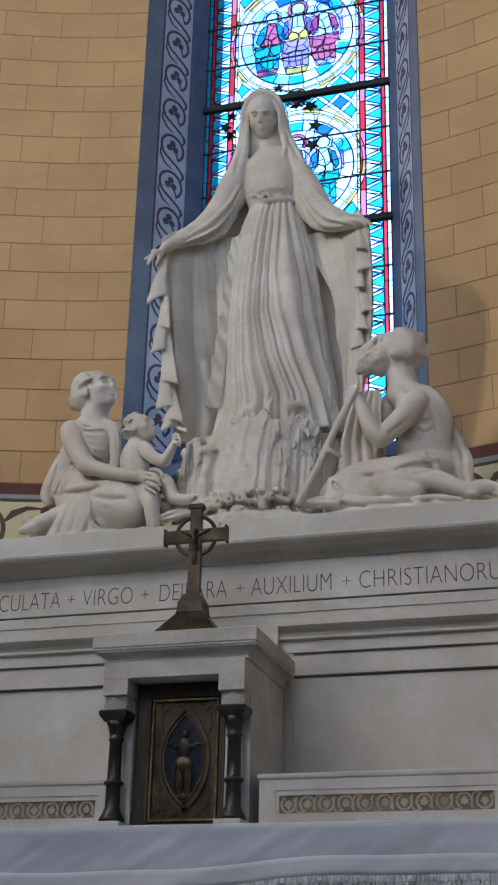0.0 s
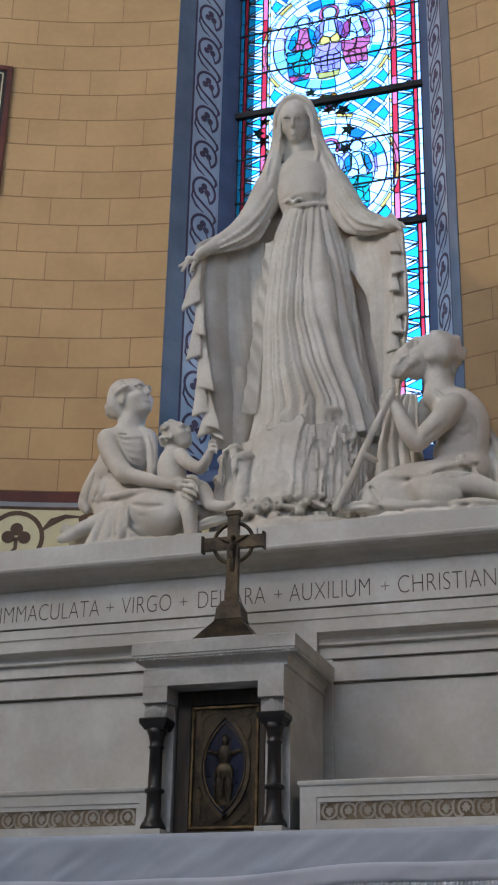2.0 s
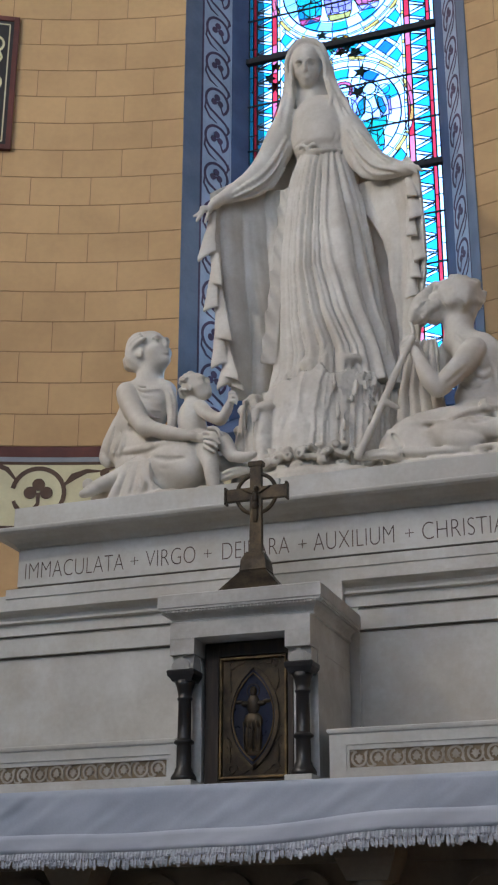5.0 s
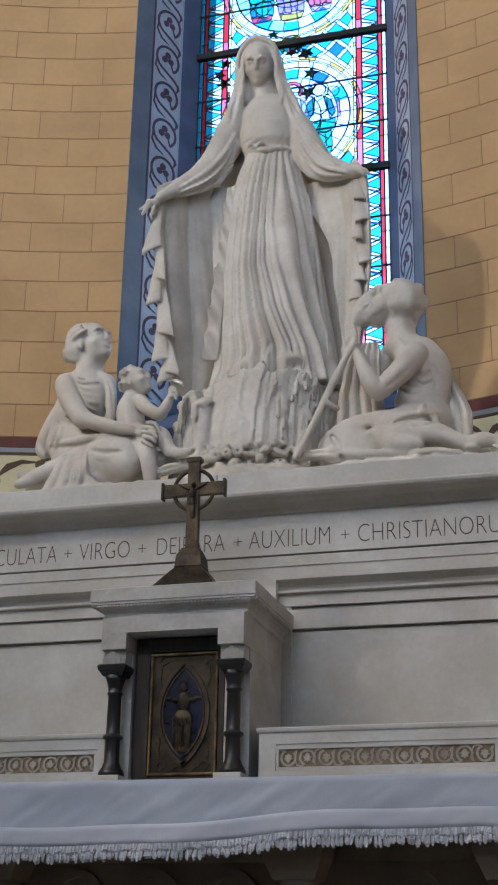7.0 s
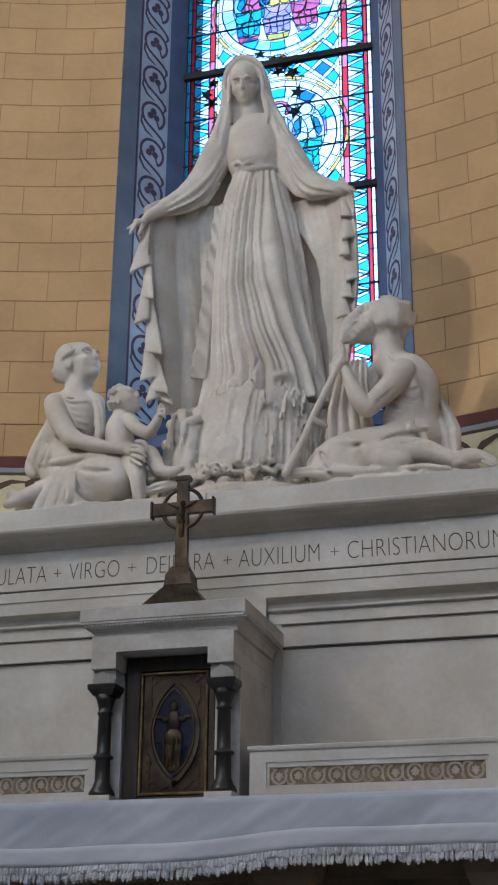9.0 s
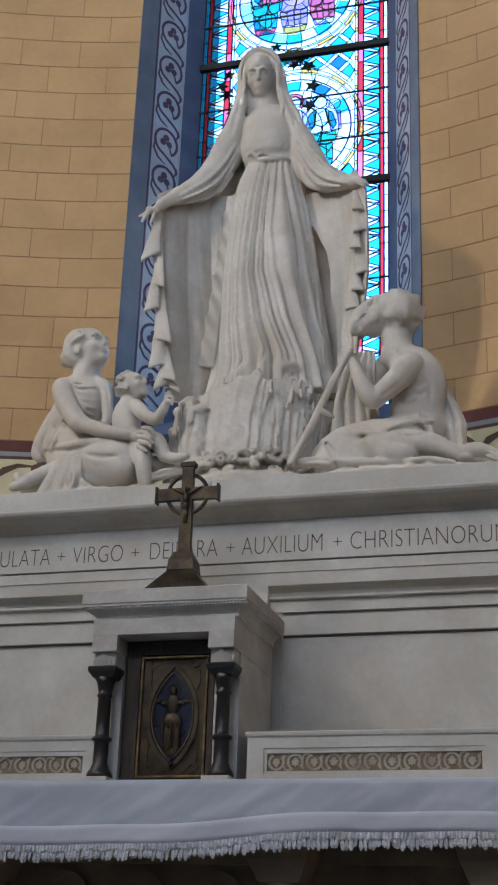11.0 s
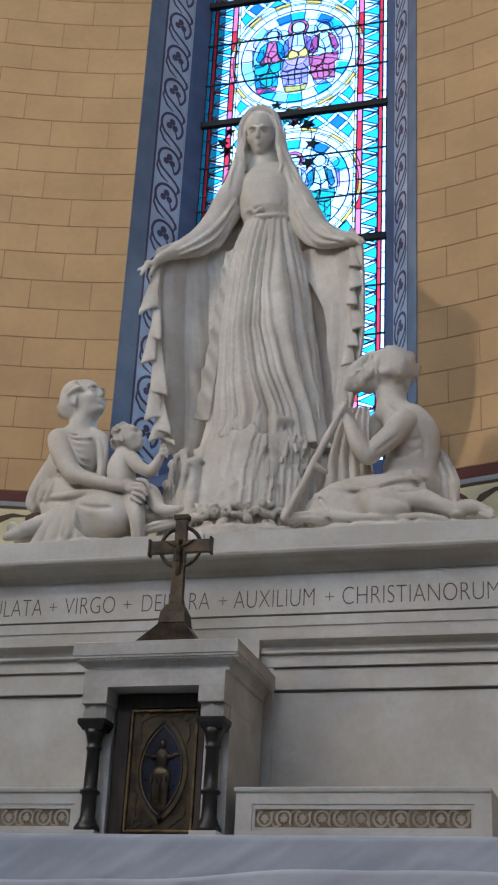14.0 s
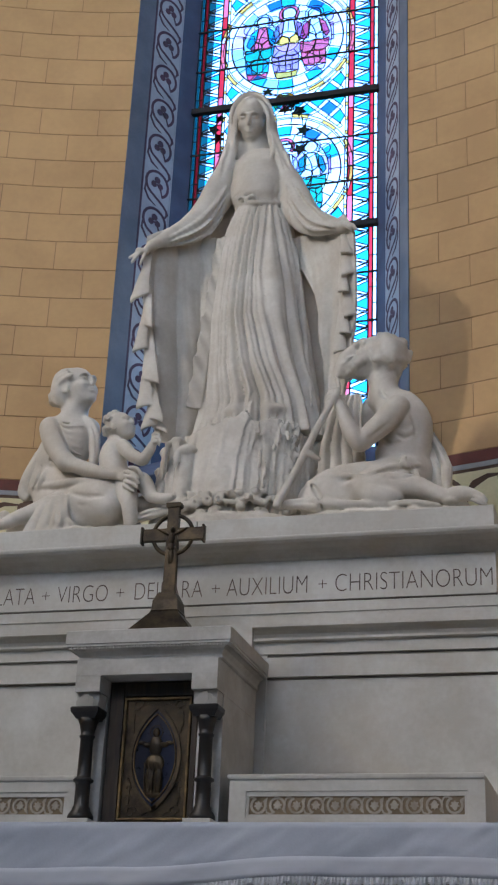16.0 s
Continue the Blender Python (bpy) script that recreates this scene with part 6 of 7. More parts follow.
    c.groove([(0.345, 0.740, 4.215), (0.365, 0.760, 4.270), (0.370, 0.790, 4.330)], 0.010, 0.010)
    c.roughen(0.0012, 30, 2)
    return tagged(c.skin("robed_statue", MARBLE, 1), "white marble standing robed statue with outspread mantle", "statue")


standing_statue()


# ---------------------------------------------------------------- the seated pair
def seated_pair():
    c = Carving((-1.20, 0.42, TOP - 0.02), (-0.10, 1.12, 4.72), 0.0058)
    # head: skull, face turned up, hair drawn back into a knot
    put = c.head((-0.752, 0.775, 4.435), (0.84, -0.38, 0.34), (-0.33, 0.05, 0.92), 1.08)
    c.egg(put(0, -0.028, 0.034), (0.098, 0.100, 0.094), 0.006, basis=None, rough=0.003, grain=40)
    for q in range(7):
        a = -0.15 + 0.30 * q
        c.cord([put(0.080 * math.cos(a), 0.060 - 0.012 * q, 0.03 + 0.075 * math.sin(a)), put(0.088 * math.cos(a), -0.010 - 0.008 * q, 0.030 + 0.066 * math.sin(a)), put(0.060 * math.cos(a), -0.080, 0.0 + 0.040 * math.sin(a)), put(0.02, -0.105, -0.02)], [0.006, 0.009, 0.008, 0.006], 0.010)
    c.egg((-0.869, 0.800, 4.410), (0.040, 0.044, 0.046), 0.010, rough=0.005, grain=45)
    c.egg((-0.820, 0.770, 4.410), (0.060, 0.070, 0.070), 0.016, rough=0.004, grain=40)
    # neck, shoulders, breast, waist
    c.limb((-0.741, 0.785, 4.370), (-0.770, 0.800, 4.262), 0.058, 0.074, 0.035)
    c.limb((-0.863, 0.760, 4.226), (-0.677, 0.800, 4.226), 0.056, 0.054, 0.035)
    c.egg((-0.768, 0.790, 4.173), (0.100, 0.078, 0.098), 0.03, (0, 8, 0))
    c.egg((-0.815, 0.790, 4.050), (0.098, 0.090, 0.095), 0.03)
    # the bodice fills out between arm and strap, with slanting folds from the neckline
    c.egg((-0.735, 0.765, 4.120), (0.092, 0.078, 0.120), 0.03, (0, 6, 0))
    for q in range(5):
        c.ridge([(-0.800 + 0.012 * q, 0.712, 4.232 - 0.026 * q), (-0.745 + 0.010 * q, 0.690, 4.196 - 0.034 * q), (-0.672 + 0.004 * q, 0.720, 4.205 - 0.040 * q)], 0.006, 0.010)
    c.egg((-0.850, 0.785, 4.085), (0.075, 0.080, 0.125), 0.03, (0, 10, 0))
    c.groove([(-0.809, 0.726, 4.247), (-0.761, 0.718, 4.219), (-0.736, 0.726, 4.227)], 0.0050, 0.006)
    # bound cloth round the waist
    c.ridge([(-0.821, 0.700, 4.072), (-0.760, 0.712, 4.055)], 0.0125, 0.006)
    c.ridge([(-0.817, 0.698, 4.038), (-0.750, 0.723, 4.029)], 0.0125, 0.006)
    c.ridge([(-0.812, 0.708, 4.010), (-0.744, 0.743, 4.002)], 0.0125, 0.006)
    c.ridge([(-0.890, 0.736, 4.027), (-0.808, 0.727, 3.982), (-0.742, 0.779, 3.987)], 0.0125, 0.006)
    c.groove([(-0.818, 0.698, 4.053), (-0.752, 0.711, 4.039)], 0.0081, 0.004)
    c.groove([(-0.810, 0.701, 4.021), (-0.745, 0.730, 4.014)], 0.0081, 0.004)
    c.groove([(-0.902, 0.749, 4.054), (-0.807, 0.715, 3.994), (-0.743, 0.759, 3.993)], 0.0081, 0.004)
    c.cord([(-0.685, 0.770, 4.261), (-0.634, 0.765, 4.200), (-0.616, 0.755, 4.080), (-0.612, 0.740, 4.003)], [0.014, 0.020, 0.022, 0.016], 0.016)
    c.groove([(-0.642, 0.743, 4.227), (-0.610, 0.738, 4.147), (-0.596, 0.728, 4.038)], 0.0081, 0.004)
    # lap, thighs and knees under cloth
    c.cord([(-0.883, 0.820, 3.953), (-0.702, 0.740, 3.892), (-0.548, 0.670, 3.826), (-0.461, 0.630, 3.777)], [0.092, 0.088, 0.078, 0.066], 0.03)
    c.egg((-0.545, 0.660, 3.765), (0.150, 0.098, 0.112), 0.04, (0, 20, 0), rough=0.006, grain=12, seed=2)
    c.groove([(-0.860, 0.715, 3.880), (-0.740, 0.650, 3.850), (-0.620, 0.590, 3.845)], 0.006, 0.016)
    c.groove([(-0.640, 0.585, 3.800), (-0.560, 0.560, 3.770), (-0.470, 0.560, 3.760)], 0.007, 0.016)
    c.groove([(-0.600, 0.575, 3.735), (-0.520, 0.560, 3.715), (-0.430, 0.580, 3.735)], 0.006, 0.014)
    c.cord([(-0.607, 0.680, 3.748), (-0.519, 0.640, 3.725), (-0.448, 0.620, 3.727)], [0.050, 0.058, 0.052], 0.03)
    c.cord([(-0.846, 0.800, 3.861), (-0.721, 0.740, 3.789), (-0.613, 0.700, 3.728)], [0.080, 0.070, 0.050], 0.03)
    c.cord([(-0.979, 0.840, 3.938), (-0.909, 0.820, 4.003), (-0.872, 0.810, 4.056)], [0.050, 0.066, 0.060], 0.03)
    c.ridge([(-0.920, 0.740, 3.907), (-0.753, 0.655, 3.879), (-0.583, 0.591, 3.865), (-0.439, 0.586, 3.836)], 0.0085, 0.018)
    c.cord([(-0.924, 0.790, 4.118), (-0.971, 0.800, 4.020), (-0.995, 0.800, 3.917), (-0.972, 0.800, 3.875)], [0.014, 0.018, 0.022, 0.014], 0.010)
    c.groove([(-0.907, 0.739, 4.059), (-0.934, 0.741, 3.973), (-0.966, 0.784, 3.903)], 0.0095, 0.005)
    c.groove([(-0.869, 0.719, 4.006), (-0.881, 0.710, 3.939), (-0.914, 0.745, 3.885)], 0.0095, 0.005)
    c.ridge([(-0.840, 0.700, 3.979), (-0.848, 0.691, 3.923), (-0.871, 0.713, 3.881)], 0.0125, 0.006)
    # near arm round to the clasped fingers
    c.cord([(-0.850, 0.720, 4.209), (-0.790, 0.670, 4.092), (-0.709, 0.620, 3.983), (-0.678, 0.600, 3.958)], [0.050, 0.048, 0.042, 0.038], 0.014)
    c.cord([(-0.689, 0.605, 3.964), (-0.582, 0.575, 3.915), (-0.475, 0.560, 3.879), (-0.415, 0.560, 3.864)], [0.036, 0.033, 0.024, 0.020], 0.008)
    c.egg((-0.378, 0.560, 3.853), (0.034, 0.024, 0.024), 0.008, (0, 12, 0))
    c.cord([(-0.364, 0.540, 3.869), (-0.320, 0.528, 3.855), (-0.294, 0.530, 3.829)], [0.010, 0.010, 0.007], 0.003)
    c.cord([(-0.360, 0.535, 3.844), (-0.310, 0.522, 3.827), (-0.285, 0.525, 3.802)], [0.010, 0.010, 0.007], 0.003)
    c.cord([(-0.361, 0.535, 3.822), (-0.314, 0.522, 3.800), (-0.294, 0.525, 3.780)], [0.010, 0.010, 0.007], 0.003)
    c.cord([(-0.367, 0.540, 3.805), (-0.331, 0.530, 3.779), (-0.308, 0.530, 3.764)], [0.009, 0.009, 0.006], 0.003)
    c.cord([(-0.351, 0.560, 3.896), (-0.311, 0.550, 3.883), (-0.291, 0.555, 3.853)], [0.011, 0.010, 0.008], 0.003)
    # shin and foot drawn to the side, cloth that hangs on the plinth
    c.cord([(-0.732, 0.680, 3.796), (-0.813, 0.630, 3.739), (-0.888, 0.600, 3.704), (-0.930, 0.585, 3.681)], [0.052, 0.042, 0.031, 0.024], 0.014)
    c.cord([(-0.924, 0.585, 3.675), (-0.952, 0.565, 3.658), (-0.981, 0.555, 3.645)], [0.026, 0.022, 0.014], 0.010)
    c.egg((-0.969, 0.590, 3.702), (0.028, 0.03, 0.032), 0.008)
    c.groove([(-0.972, 0.559, 3.702), (-0.947, 0.539, 3.665)], 0.0050, 0.003)
    c.drape([(3.80, -0.790, 0.620, -0.660, 0.612), (3.70, -0.815, 0.585, -0.640, 0.582), (3.600, -0.850, 0.560, -0.615, 0.566)], 0.014, lambda s, z: -0.020 * (np.abs(np.sin(np.pi * (3.3 * s + 0.2))) ** 0.7 - 0.5) * np.clip((3.84 - z) / 0.2, 0.2, 1), 0.012)
    c.cord([(-0.691, 0.610, 3.738), (-0.674, 0.565, 3.670), (-0.674, 0.555, 3.628)], [0.026, 0.030, 0.020], 0.012)
    c.cord([(-0.665, 0.585, 3.694), (-0.627, 0.560, 3.643), (-0.597, 0.570, 3.629)], [0.016, 0.016, 0.012], 0.006)
    c.groove([(-0.749, 0.550, 3.724), (-0.753, 0.532, 3.671), (-0.775, 0.543, 3.629)], 0.0081, 0.004)
    c.groove([(-0.724, 0.557, 3.725), (-0.714, 0.533, 3.669), (-0.733, 0.561, 3.633)], 0.0081, 0.004)
    c.groove([(-0.685, 0.548, 3.709), (-0.674, 0.528, 3.656), (-0.679, 0.533, 3.625)], 0.0081, 0.004)
    # the child: head, curls, body, raised arm, legs
    put = c.head((-0.461, 0.665, 4.154), (0.86, -0.30, 0.40), (-0.38, 0.05, 0.92), 0.74)
    rnd = random.Random(5)
    for k in range(46):
        a, b = rnd.uniform(-3.1, 3.1), rnd.uniform(-0.5, 1.5)
        q = (0.084 * math.cos(b) * math.sin(a), -0.015 - 0.095 * math.cos(b) * math.cos(a), 0.028 + 0.088 * math.sin(b))
        if q[1] < 0.045 and not (q[1] > 0.0 and q[2] < 0.04):
            c.egg(put(*q), (rnd.uniform(0.010, 0.017), 0.011, rnd.uniform(0.008, 0.014)), 0.003, (0, rnd.uniform(-60, 60), 0))
    c.limb((-0.469, 0.680, 4.114), (-0.471, 0.680, 4.067), 0.030, 0.036, 0.014)
    c.cord([(-0.480, 0.690, 4.066), (-0.490, 0.680, 3.996), (-0.463, 0.670, 3.917)], [0.052, 0.056, 0.056], 0.02)
    c.cord([(-0.428, 0.645, 4.049), (-0.377, 0.610, 3.990), (-0.316, 0.590, 3.948), (-0.298, 0.585, 3.945)], [0.032, 0.030, 0.026, 0.025], 0.008)
    c.cord([(-0.298, 0.585, 3.945), (-0.271, 0.580, 3.980), (-0.257, 0.580, 4.014)], [0.025, 0.022, 0.018], 0.006)
    c.egg((-0.245, 0.580, 4.036), (0.021, 0.022, 0.024), 0.006)
    c.cord([(-0.258, 0.572, 4.059), (-0.239, 0.566, 4.066), (-0.219, 0.566, 4.053)], [0.008, 0.008, 0.006], 0.003)
    c.cord([(-0.242, 0.562, 4.039), (-0.221, 0.557, 4.038), (-0.209, 0.560, 4.018)], [0.008, 0.008, 0.006], 0.003)
    c.cord([(-0.245, 0.560, 4.018), (-0.224, 0.556, 4.015), (-0.216, 0.560, 3.999)], [0.008, 0.008, 0.006], 0.003)
    c.cord([(-0.433, 0.650, 3.884), (-0.374, 0.600, 3.798), (-0.346, 0.575, 3.731), (-0.336, 0.570, 3.660), (-0.325, 0.565, 3.611)], [0.050, 0.044, 0.036, 0.029, 0.025], 0.010)
    c.cord([(-0.384, 0.640, 3.871), (-0.301, 0.600, 3.844), (-0.264, 0.585, 3.791), (-0.242, 0.575, 3.752)], [0.044, 0.037, 0.031, 0.026], 0.010)
    c.cord([(-0.242, 0.575, 3.752), (-0.183, 0.565, 3.734), (-0.128, 0.560, 3.742)], [0.024, 0.022, 0.013], 0.008)
    c.groove([(-0.141, 0.549, 3.752), (-0.127, 0.553, 3.731)], 0.0030, 0.003)
    c.egg((-0.301, 0.670, 3.743), (0.07, 0.06, 0.05), 0.02)
    c.cord([(-0.330, 0.600, 3.652), (-0.261, 0.600, 3.675), (-0.189, 0.610, 3.691), (-0.125, 0.620, 3.694)], [0.014, 0.022, 0.018, 0.014], 0.010)
    c.groove([(-0.298, 0.579, 3.658), (-0.232, 0.578, 3.676), (-0.157, 0.595, 3.692)], 0.0081, 0.004)
    c.egg((-0.681, 0.740, 3.679), (0.34, 0.14, 0.07), 0.02)
    c.egg((-0.620, 0.640, 3.602), (0.400, 0.110, 0.030), 0.010, rough=0.008, grain=26, seed=4)
    c.roughen(0.0010, 34, 6).floor(TOP - 0.004)
    return tagged(c.skin("seated_pair_statue", MARBLE, 1), "white marble seated draped statue with a child shape", "statue", "seated statues")


seated_pair()


# ---------------------------------------------------------------- the seated statue that leans on a staff
def seated_elder():
    c = Carving((0.22, 0.42, TOP - 0.02), (1.34, 1.15, 4.85), 0.0058)
    # head thrown back, full beard, thick hair
    put = c.head((0.763, 0.765, 4.459), (-0.78, -0.22, 0.58), (0.58, -0.05, 0.80), 1.06)
    for x, y, z, lx, ly, lz, r in ((0.0, 0.070, -0.085, 0.0, 0.095, -0.165, 0.036), (0.030, 0.062, -0.078, 0.018, 0.085, -0.162, 0.030), (-0.030, 0.062, -0.078, -0.018, 0.085, -0.162, 0.030), (0.050, 0.040, -0.060, 0.032, 0.060, -0.165, 0.026), (-0.050, 0.040, -0.060, -0.032, 0.060, -0.165, 0.026), (0.058, 0.020, -0.035, 0.045, 0.035, -0.120, 0.022), (0.022, 0.090, -0.052, 0.034, 0.085, -0.095, 0.012), (-0.022, 0.090, -0.052, -0.034, 0.085, -0.095, 0.012)):
        c.cord([put(x, y, z), put((x + lx) / 2 + 0.006, (y + ly) / 2 + 0.010, (z + lz) / 2), put(lx, ly, lz)], [r, r * 0.9, r * 0.3], 0.005)
    c.groove([put(0.045, 0.085, -0.08), put(0.035, 0.10, -0.13), put(0.02, 0.10, -0.17)], 0.007, 0.004)
    c.groove([put(0.062, 0.055, -0.07), put(0.055, 0.07, -0.12), put(0.038, 0.08, -0.16)], 0.007, 0.004)
    rnd = random.Random(9)
    c.egg(put(0, 0.066, -0.085), (0.046, 0.044, 0.058), 0.015, rough=0.008, grain=50)
    c.egg(put(0, 0.030, -0.090), (0.050, 0.048, 0.050), 0.015, rough=0.004, grain=45)
    c.egg(put(0.0, -0.078, -0.072), (0.060, 0.042, 0.050), 0.012, rough=0.006, grain=40)
    c.egg(put(0, -0.024, 0.036), (0.098, 0.100, 0.098), 0.008, rough=0.007, grain=45)
    c.egg(put(0.01, -0.070, -0.040), (0.066, 0.046, 0.066), 0.012, rough=0.004, grain=40)
    c.egg(put(0, -0.026, 0.038), (0.100, 0.100, 0.098), 0.006, rough=0.024, grain=26, seed=6)
    c.egg(put(0.02, -0.060, -0.010), (0.085, 0.062, 0.075), 0.006, rough=0.022, grain=30, seed=2)
    for k in range(26):
        a, b = -1.3 + 0.11 * k, rnd.uniform(-0.4, 1.2)
        q = np.array((0.098 * math.cos(b) * math.cos(a), -0.030 + 0.085 * math.sin(a) * math.cos(b), 0.035 + 0.098 * math.sin(b)))
        if q[1] < 0.03:
            c.groove([put(*q), put(*(q + (0.0, -0.016, -0.012))), put(*(q + (0.004, -0.024, -0.034)))], 0.006, 0.006)
    # ear, cheekbone, a stronger nose and heavy brow
    c.egg((0.742, 0.762, 4.505), (0.064, 0.062, 0.058), 0.012, rough=0.002, grain=40)
    c.cord([(0.705, 0.735, 4.548), (0.678, 0.728, 4.530), (0.652, 0.728, 4.508)], [0.009, 0.010, 0.012], 0.010)
    c.cord([(0.640, 0.725, 4.480), (0.612, 0.712, 4.420), (0.585, 0.702, 4.350)], [0.026, 0.030, 0.014], 0.014)
    c.egg((0.628, 0.712, 4.405), (0.050, 0.036, 0.062), 0.008, (0, 30, 0), rough=0.010, grain=42, seed=8)
    for q in range(5):
        c.groove([(0.665 + 0.012 * q, 0.690 - 0.003 * q, 4.440 - 0.012 * q), (0.635 + 0.012 * q, 0.672, 4.395 - 0.010 * q), (0.600 + 0.014 * q, 0.678, 4.352 - 0.004 * q)], 0.007, 0.006)
    c.cord([put(0, 0.096, 0.014), put(0, 0.112, -0.012), put(0, 0.124, -0.036)], [0.009, 0.010, 0.013], 0.006)
    c.cord([put(0.012, 0.096, 0.018), put(0.034, 0.094, 0.026), put(0.058, 0.076, 0.016)], [0.008, 0.009, 0.006], 0.005)
    c.egg(put(0.036, 0.094, 0.004), (0.014, 0.014, 0.012), 0.006, cut=True)
    c.groove([put(0.02, 0.108, -0.062), put(0.04, 0.09, -0.066), put(0.055, 0.07, -0.085)], 0.006, 0.003)
    # neck, shoulders, bare back and belly
    c.limb((0.774, 0.780, 4.391), (0.793, 0.790, 4.283), 0.056, 0.068, 0.025)
    c.limb((0.769, 0.810, 4.266), (0.885, 0.780, 4.216), 0.060, 0.064, 0.03)
    c.cord([(0.843, 0.810, 4.201), (0.879, 0.810, 4.101), (0.869, 0.810, 3.995), (0.855, 0.800, 3.902)], [0.088, 0.104, 0.094, 0.098], 0.03)
    c.cord([(0.904, 0.790, 4.204), (0.940, 0.790, 4.122), (0.939, 0.790, 4.009), (0.918, 0.790, 3.921)], [0.054, 0.060, 0.054, 0.052], 0.025)
    c.egg((0.796, 0.750, 4.109), (0.062, 0.052, 0.058), 0.025)
    c.egg((0.823, 0.745, 3.970), (0.062, 0.052, 0.050), 0.03)
    c.groove([(0.789, 0.733, 4.029), (0.838, 0.691, 3.985), (0.887, 0.699, 3.996)], 0.0081, 0.012)
    c.groove([(0.863, 0.692, 4.089), (0.899, 0.694, 4.060), (0.937, 0.709, 4.080)], 0.0081, 0.014)
    c.groove([(0.857, 0.698, 4.036), (0.897, 0.702, 4.013), (0.936, 0.713, 4.032)], 0.0050, 0.012)
    c.groove([(0.928, 0.704, 4.126), (0.952, 0.715, 4.073), (0.950, 0.724, 3.993)], 0.0081, 0.014)
    c.groove([(0.779, 0.723, 4.276), (0.800, 0.726, 4.241), (0.834, 0.713, 4.215)], 0.0081, 0.008)
    # cloth under and behind
    c.cord([(0.927, 0.810, 3.879), (0.848, 0.750, 3.844), (0.779, 0.680, 3.788), (0.735, 0.620, 3.740)], [0.084, 0.086, 0.070, 0.058], 0.03)
    c.cord([(0.820, 0.760, 3.833), (0.704, 0.700, 3.817), (0.597, 0.660, 3.792), (0.527, 0.630, 3.757)], [0.078, 0.072, 0.062, 0.048], 0.03)
    hw = lambda s, z: -0.03 * (np.abs(np.sin(np.pi * (4.2 * s + 1.2 * (z - 4)))) ** 0.8 - 0.5)  # noqa: E731
    c.drape([(4.290, 0.605, 0.790, 0.680, 0.800), (4.242, 0.570, 0.770, 0.690, 0.790), (4.162, 0.545, 0.745, 0.690, 0.775), (4.016, 0.507, 0.730, 0.701, 0.770), (3.849, 0.496, 0.700, 0.728, 0.730)], 0.014, hw, 0.006)
    bw = lambda s, z: -0.024 * (np.abs(np.sin(np.pi * (3.2 * s + 0.8 * (z - 4)))) ** 0.8 - 0.5)  # noqa: E731
    c.drape([(4.218, 0.923, 0.900, 0.961, 0.880), (4.098, 0.926, 0.880, 1.009, 0.860), (4.000, 0.933, 0.860, 1.061, 0.830), (3.905, 0.946, 0.840, 1.097, 0.800), (3.773, 0.972, 0.800, 1.098, 0.760), (3.722, 0.994, 0.780, 1.075, 0.740)], 0.014, bw, 0.006)
    # folded leg, shin and foot
    c.cord([(0.722, 0.610, 3.737), (0.798, 0.580, 3.694), (0.877, 0.580, 3.683)], [0.054, 0.046, 0.036], 0.02)
    c.cord([(0.736, 0.600, 3.748), (0.850, 0.595, 3.744), (0.949, 0.595, 3.732), (1.035, 0.588, 3.697), (1.097, 0.580, 3.670)], [0.056, 0.050, 0.048, 0.033, 0.024], 0.014)
    c.cord([(1.097, 0.580, 3.670), (1.158, 0.575, 3.679), (1.218, 0.570, 3.663), (1.251, 0.565, 3.639)], [0.027, 0.031, 0.023, 0.012], 0.008)
    c.egg((1.116, 0.575, 3.646), (0.036, 0.03, 0.018), 0.010)
    c.cord([(1.215, 0.552, 3.672), (1.249, 0.545, 3.654), (1.270, 0.545, 3.630)], [0.009, 0.010, 0.008], 0.003)
    c.cord([(1.220, 0.545, 3.651), (1.251, 0.540, 3.631), (1.269, 0.545, 3.614)], [0.009, 0.009, 0.007], 0.003)
    c.cord([(1.211, 0.540, 3.634), (1.239, 0.540, 3.619), (1.255, 0.545, 3.608)], [0.008, 0.008, 0.006], 0.003)
    c.ridge([(0.961, 0.712, 3.886), (0.903, 0.666, 3.860), (0.843, 0.632, 3.845), (0.768, 0.564, 3.795)], 0.010, 0.014)
    c.ridge([(0.961, 0.709, 3.852), (0.894, 0.657, 3.825), (0.838, 0.547, 3.773)], 0.009, 0.014)
    c.groove([(0.957, 0.705, 3.867), (0.901, 0.644, 3.835), (0.836, 0.616, 3.820), (0.783, 0.550, 3.778)], 0.007, 0.010)
    c.groove([(0.972, 0.575, 3.775), (0.913, 0.543, 3.756), (0.859, 0.543, 3.754)], 0.007, 0.010)
    c.egg((0.898, 0.665, 3.882), (0.022, 0.020, 0.016), 0.005, (0, 30, 0))
    c.cord([(0.893, 0.650, 3.895), (0.912, 0.642, 3.860), (0.933, 0.648, 3.848)], [0.010, 0.013, 0.005], 0.004)
    c.cord([(0.910, 0.650, 3.896), (0.899, 0.642, 3.867), (0.888, 0.648, 3.848)], [0.010, 0.012, 0.005], 0.004)
    c.cord([(0.950, 0.670, 3.832), (0.963, 0.660, 3.781), (0.983, 0.660, 3.742)], [0.014, 0.013, 0.010], 0.008)
    # cloth over the other knee and down to the plinth
    c.ridge([(0.523, 0.585, 3.799), (0.624, 0.588, 3.804), (0.746, 0.548, 3.780)], 0.009, 0.014)
    c.ridge([(0.491, 0.595, 3.778), (0.550, 0.587, 3.723)], 0.012, 0.012)
    c.ridge([(0.686, 0.565, 3.753), (0.632, 0.629, 3.729)], 0.010, 0.014)
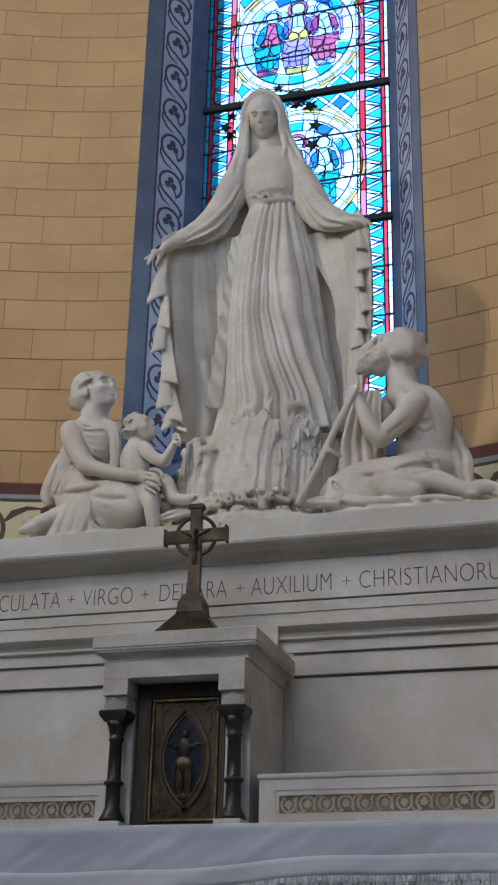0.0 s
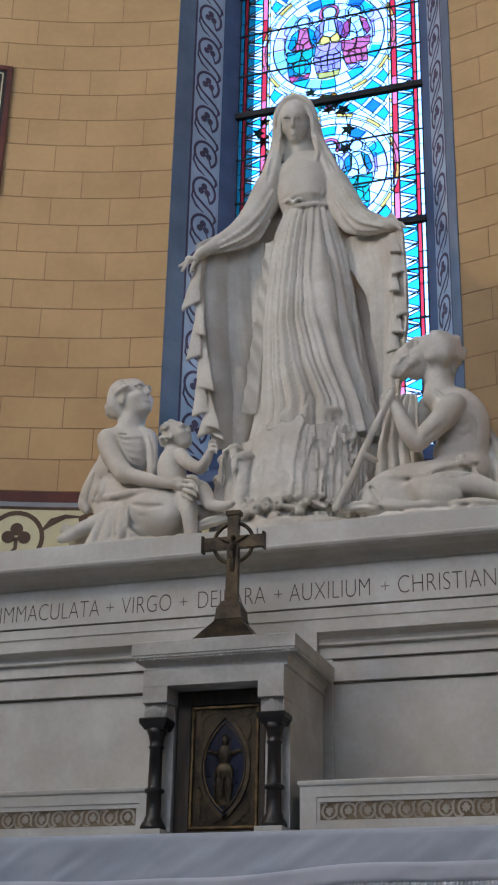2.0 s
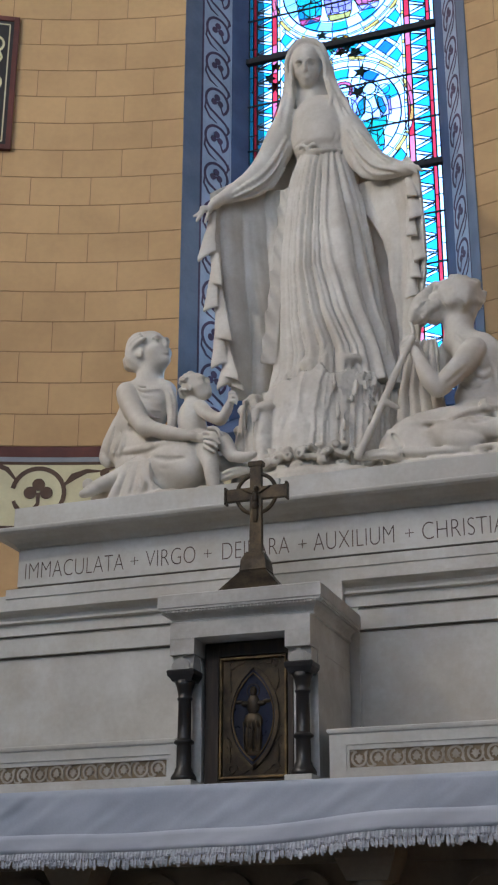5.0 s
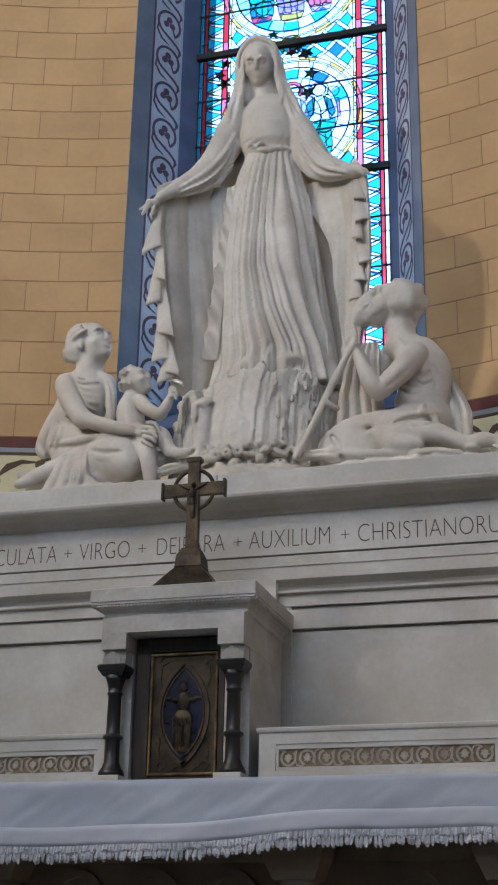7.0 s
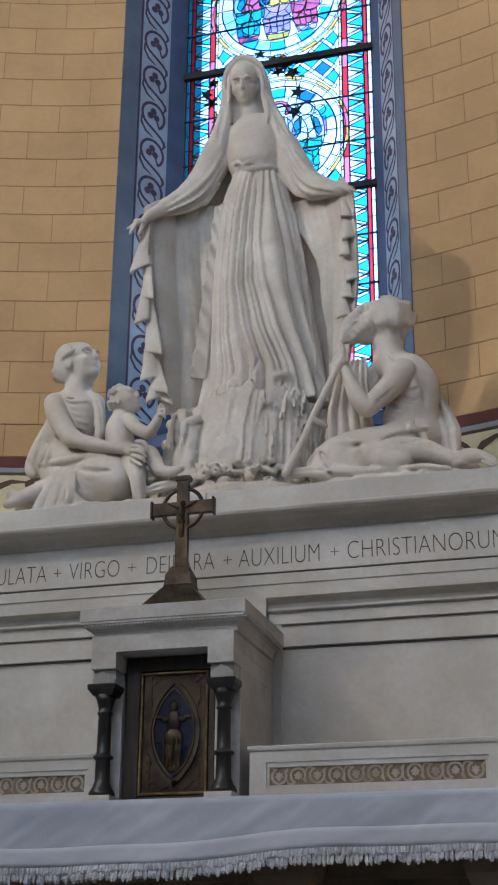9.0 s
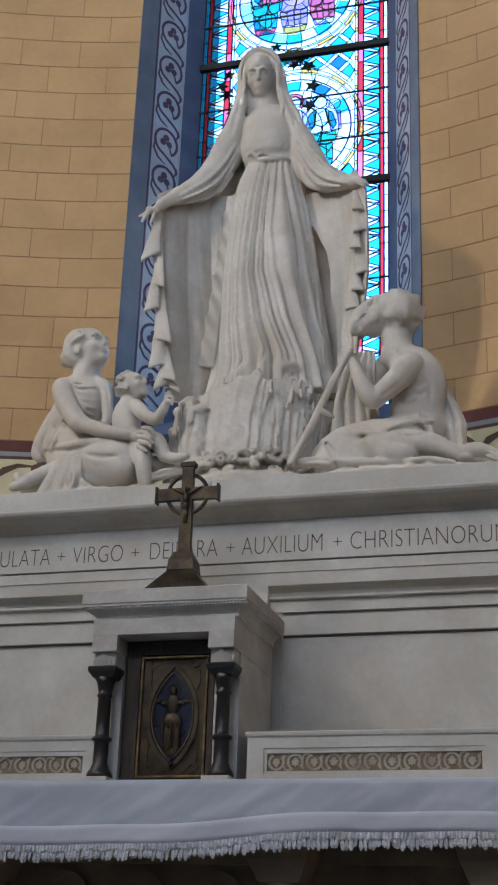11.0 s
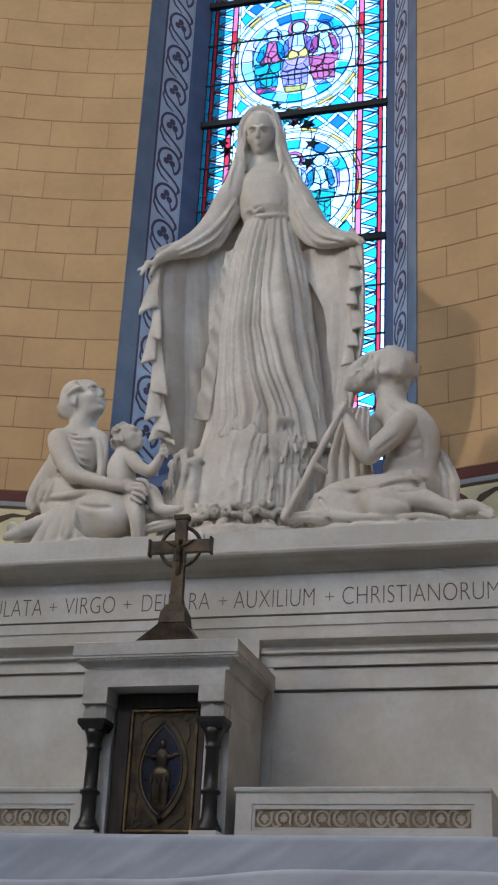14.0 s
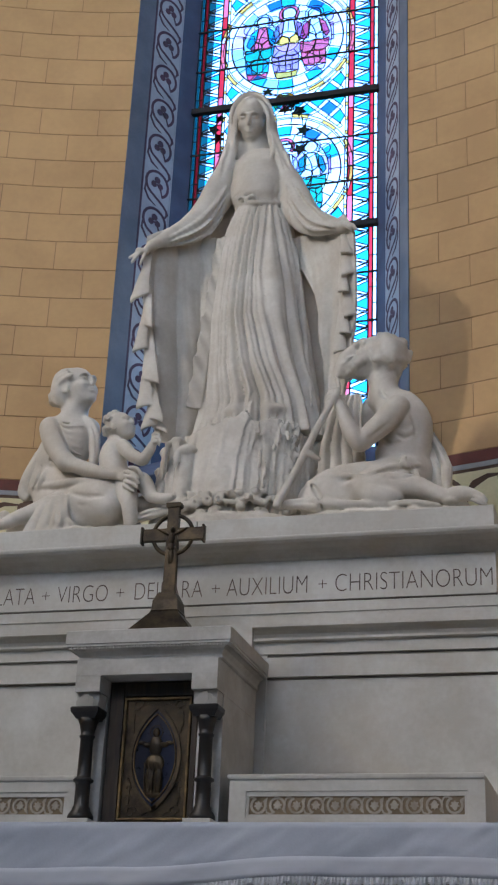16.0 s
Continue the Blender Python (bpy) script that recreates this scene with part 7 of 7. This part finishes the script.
    c.groove([(0.515, 0.579, 3.781), (0.564, 0.579, 3.746), (0.654, 0.573, 3.743)], 0.007, 0.010)
    c.groove([(0.534, 0.568, 3.733), (0.570, 0.612, 3.710)], 0.007, 0.010)
    c.groove([(0.666, 0.564, 3.738), (0.617, 0.628, 3.719)], 0.0095, 0.005)
    c.cord([(0.519, 0.570, 3.681), (0.634, 0.555, 3.652), (0.733, 0.560, 3.648), (0.855, 0.565, 3.648)], [0.022, 0.020, 0.018, 0.016], 0.010)
    c.cord([(0.364, 0.600, 3.681), (0.451, 0.580, 3.678), (0.530, 0.570, 3.656)], [0.020, 0.020, 0.018], 0.010)
    c.groove([(0.403, 0.568, 3.674), (0.469, 0.557, 3.679), (0.535, 0.549, 3.661)], 0.0081, 0.004)
    c.cord([(0.857, 0.555, 3.639), (0.943, 0.550, 3.642), (1.016, 0.550, 3.632), (1.070, 0.555, 3.623)], [0.010, 0.013, 0.012, 0.008], 0.006)
    c.egg((0.590, 0.650, 3.705), (0.165, 0.088, 0.108), 0.03, (0, 8, 0), rough=0.008, grain=13, seed=5)
    c.groove([(0.500, 0.590, 3.770), (0.540, 0.560, 3.710), (0.560, 0.560, 3.640)], 0.006, 0.014)
    c.egg((0.800, 0.650, 3.605), (0.440, 0.115, 0.040), 0.012, rough=0.010, grain=26, seed=3)
    for q in range(4):
        c.ridge([(0.800 + 0.03 * q, 0.715, 3.925 - 0.018 * q), (0.850 + 0.03 * q, 0.676, 3.890 - 0.020 * q), (0.935 + 0.012 * q, 0.690, 3.875 - 0.020 * q)], 0.007, 0.008)
    # far arm, then near arm bent up to the joined fingers
    c.cord([(0.727, 0.860, 4.263), (0.676, 0.850, 4.181), (0.637, 0.810, 4.097)], [0.046, 0.040, 0.034], 0.012)
    c.cord([(0.637, 0.810, 4.097), (0.619, 0.750, 4.158), (0.601, 0.680, 4.219)], [0.033, 0.029, 0.022], 0.008)
    c.cord([(0.867, 0.700, 4.171), (0.822, 0.660, 4.089), (0.756, 0.630, 4.012), (0.716, 0.615, 3.964)], [0.055, 0.051, 0.043, 0.037], 0.012)
    c.cord([(0.710, 0.610, 3.960), (0.675, 0.600, 4.016), (0.643, 0.600, 4.093), (0.615, 0.605, 4.160)], [0.038, 0.039, 0.029, 0.022], 0.006)
    c.groove([(0.846, 0.616, 4.056), (0.793, 0.599, 4.003), (0.755, 0.586, 3.968)], 0.0050, 0.012)
    c.egg((0.593, 0.610, 4.192), (0.028, 0.028, 0.034), 0.008)
    c.cord([(0.610, 0.600, 4.232), (0.584, 0.588, 4.220), (0.561, 0.588, 4.196)], [0.010, 0.010, 0.007], 0.003)
    c.cord([(0.602, 0.592, 4.206), (0.576, 0.580, 4.188), (0.555, 0.583, 4.169)], [0.010, 0.010, 0.007], 0.003)
    c.cord([(0.595, 0.588, 4.179), (0.571, 0.578, 4.162), (0.558, 0.583, 4.143)], [0.010, 0.010, 0.007], 0.003)
    c.cord([(0.613, 0.610, 4.236), (0.605, 0.620, 4.282), (0.592, 0.630, 4.314)], [0.011, 0.010, 0.007], 0.004)
    # staff
    c.cord([(0.613, 0.585, 4.213), (0.522, 0.570, 4.023), (0.438, 0.560, 3.833), (0.355, 0.553, 3.666)], [0.0150, 0.0165, 0.0175, 0.019], 0.003)
    c.cord([(0.476, 0.564, 3.919), (0.505, 0.566, 3.901), (0.533, 0.580, 3.886)], [0.014, 0.013, 0.011], 0.004)
    c.egg((0.799, 0.740, 3.683), (0.38, 0.14, 0.07), 0.02)
    c.roughen(0.0011, 34, 7).floor(TOP - 0.004)
    return tagged(c.skin("seated_elder_statue", MARBLE, 1), "white marble seated half-draped statue leaning on a staff", "statue", "seated statues")


seated_elder()


# ---------------------------------------------------------------- the painted blocks of the apse wall
wall_blocks()
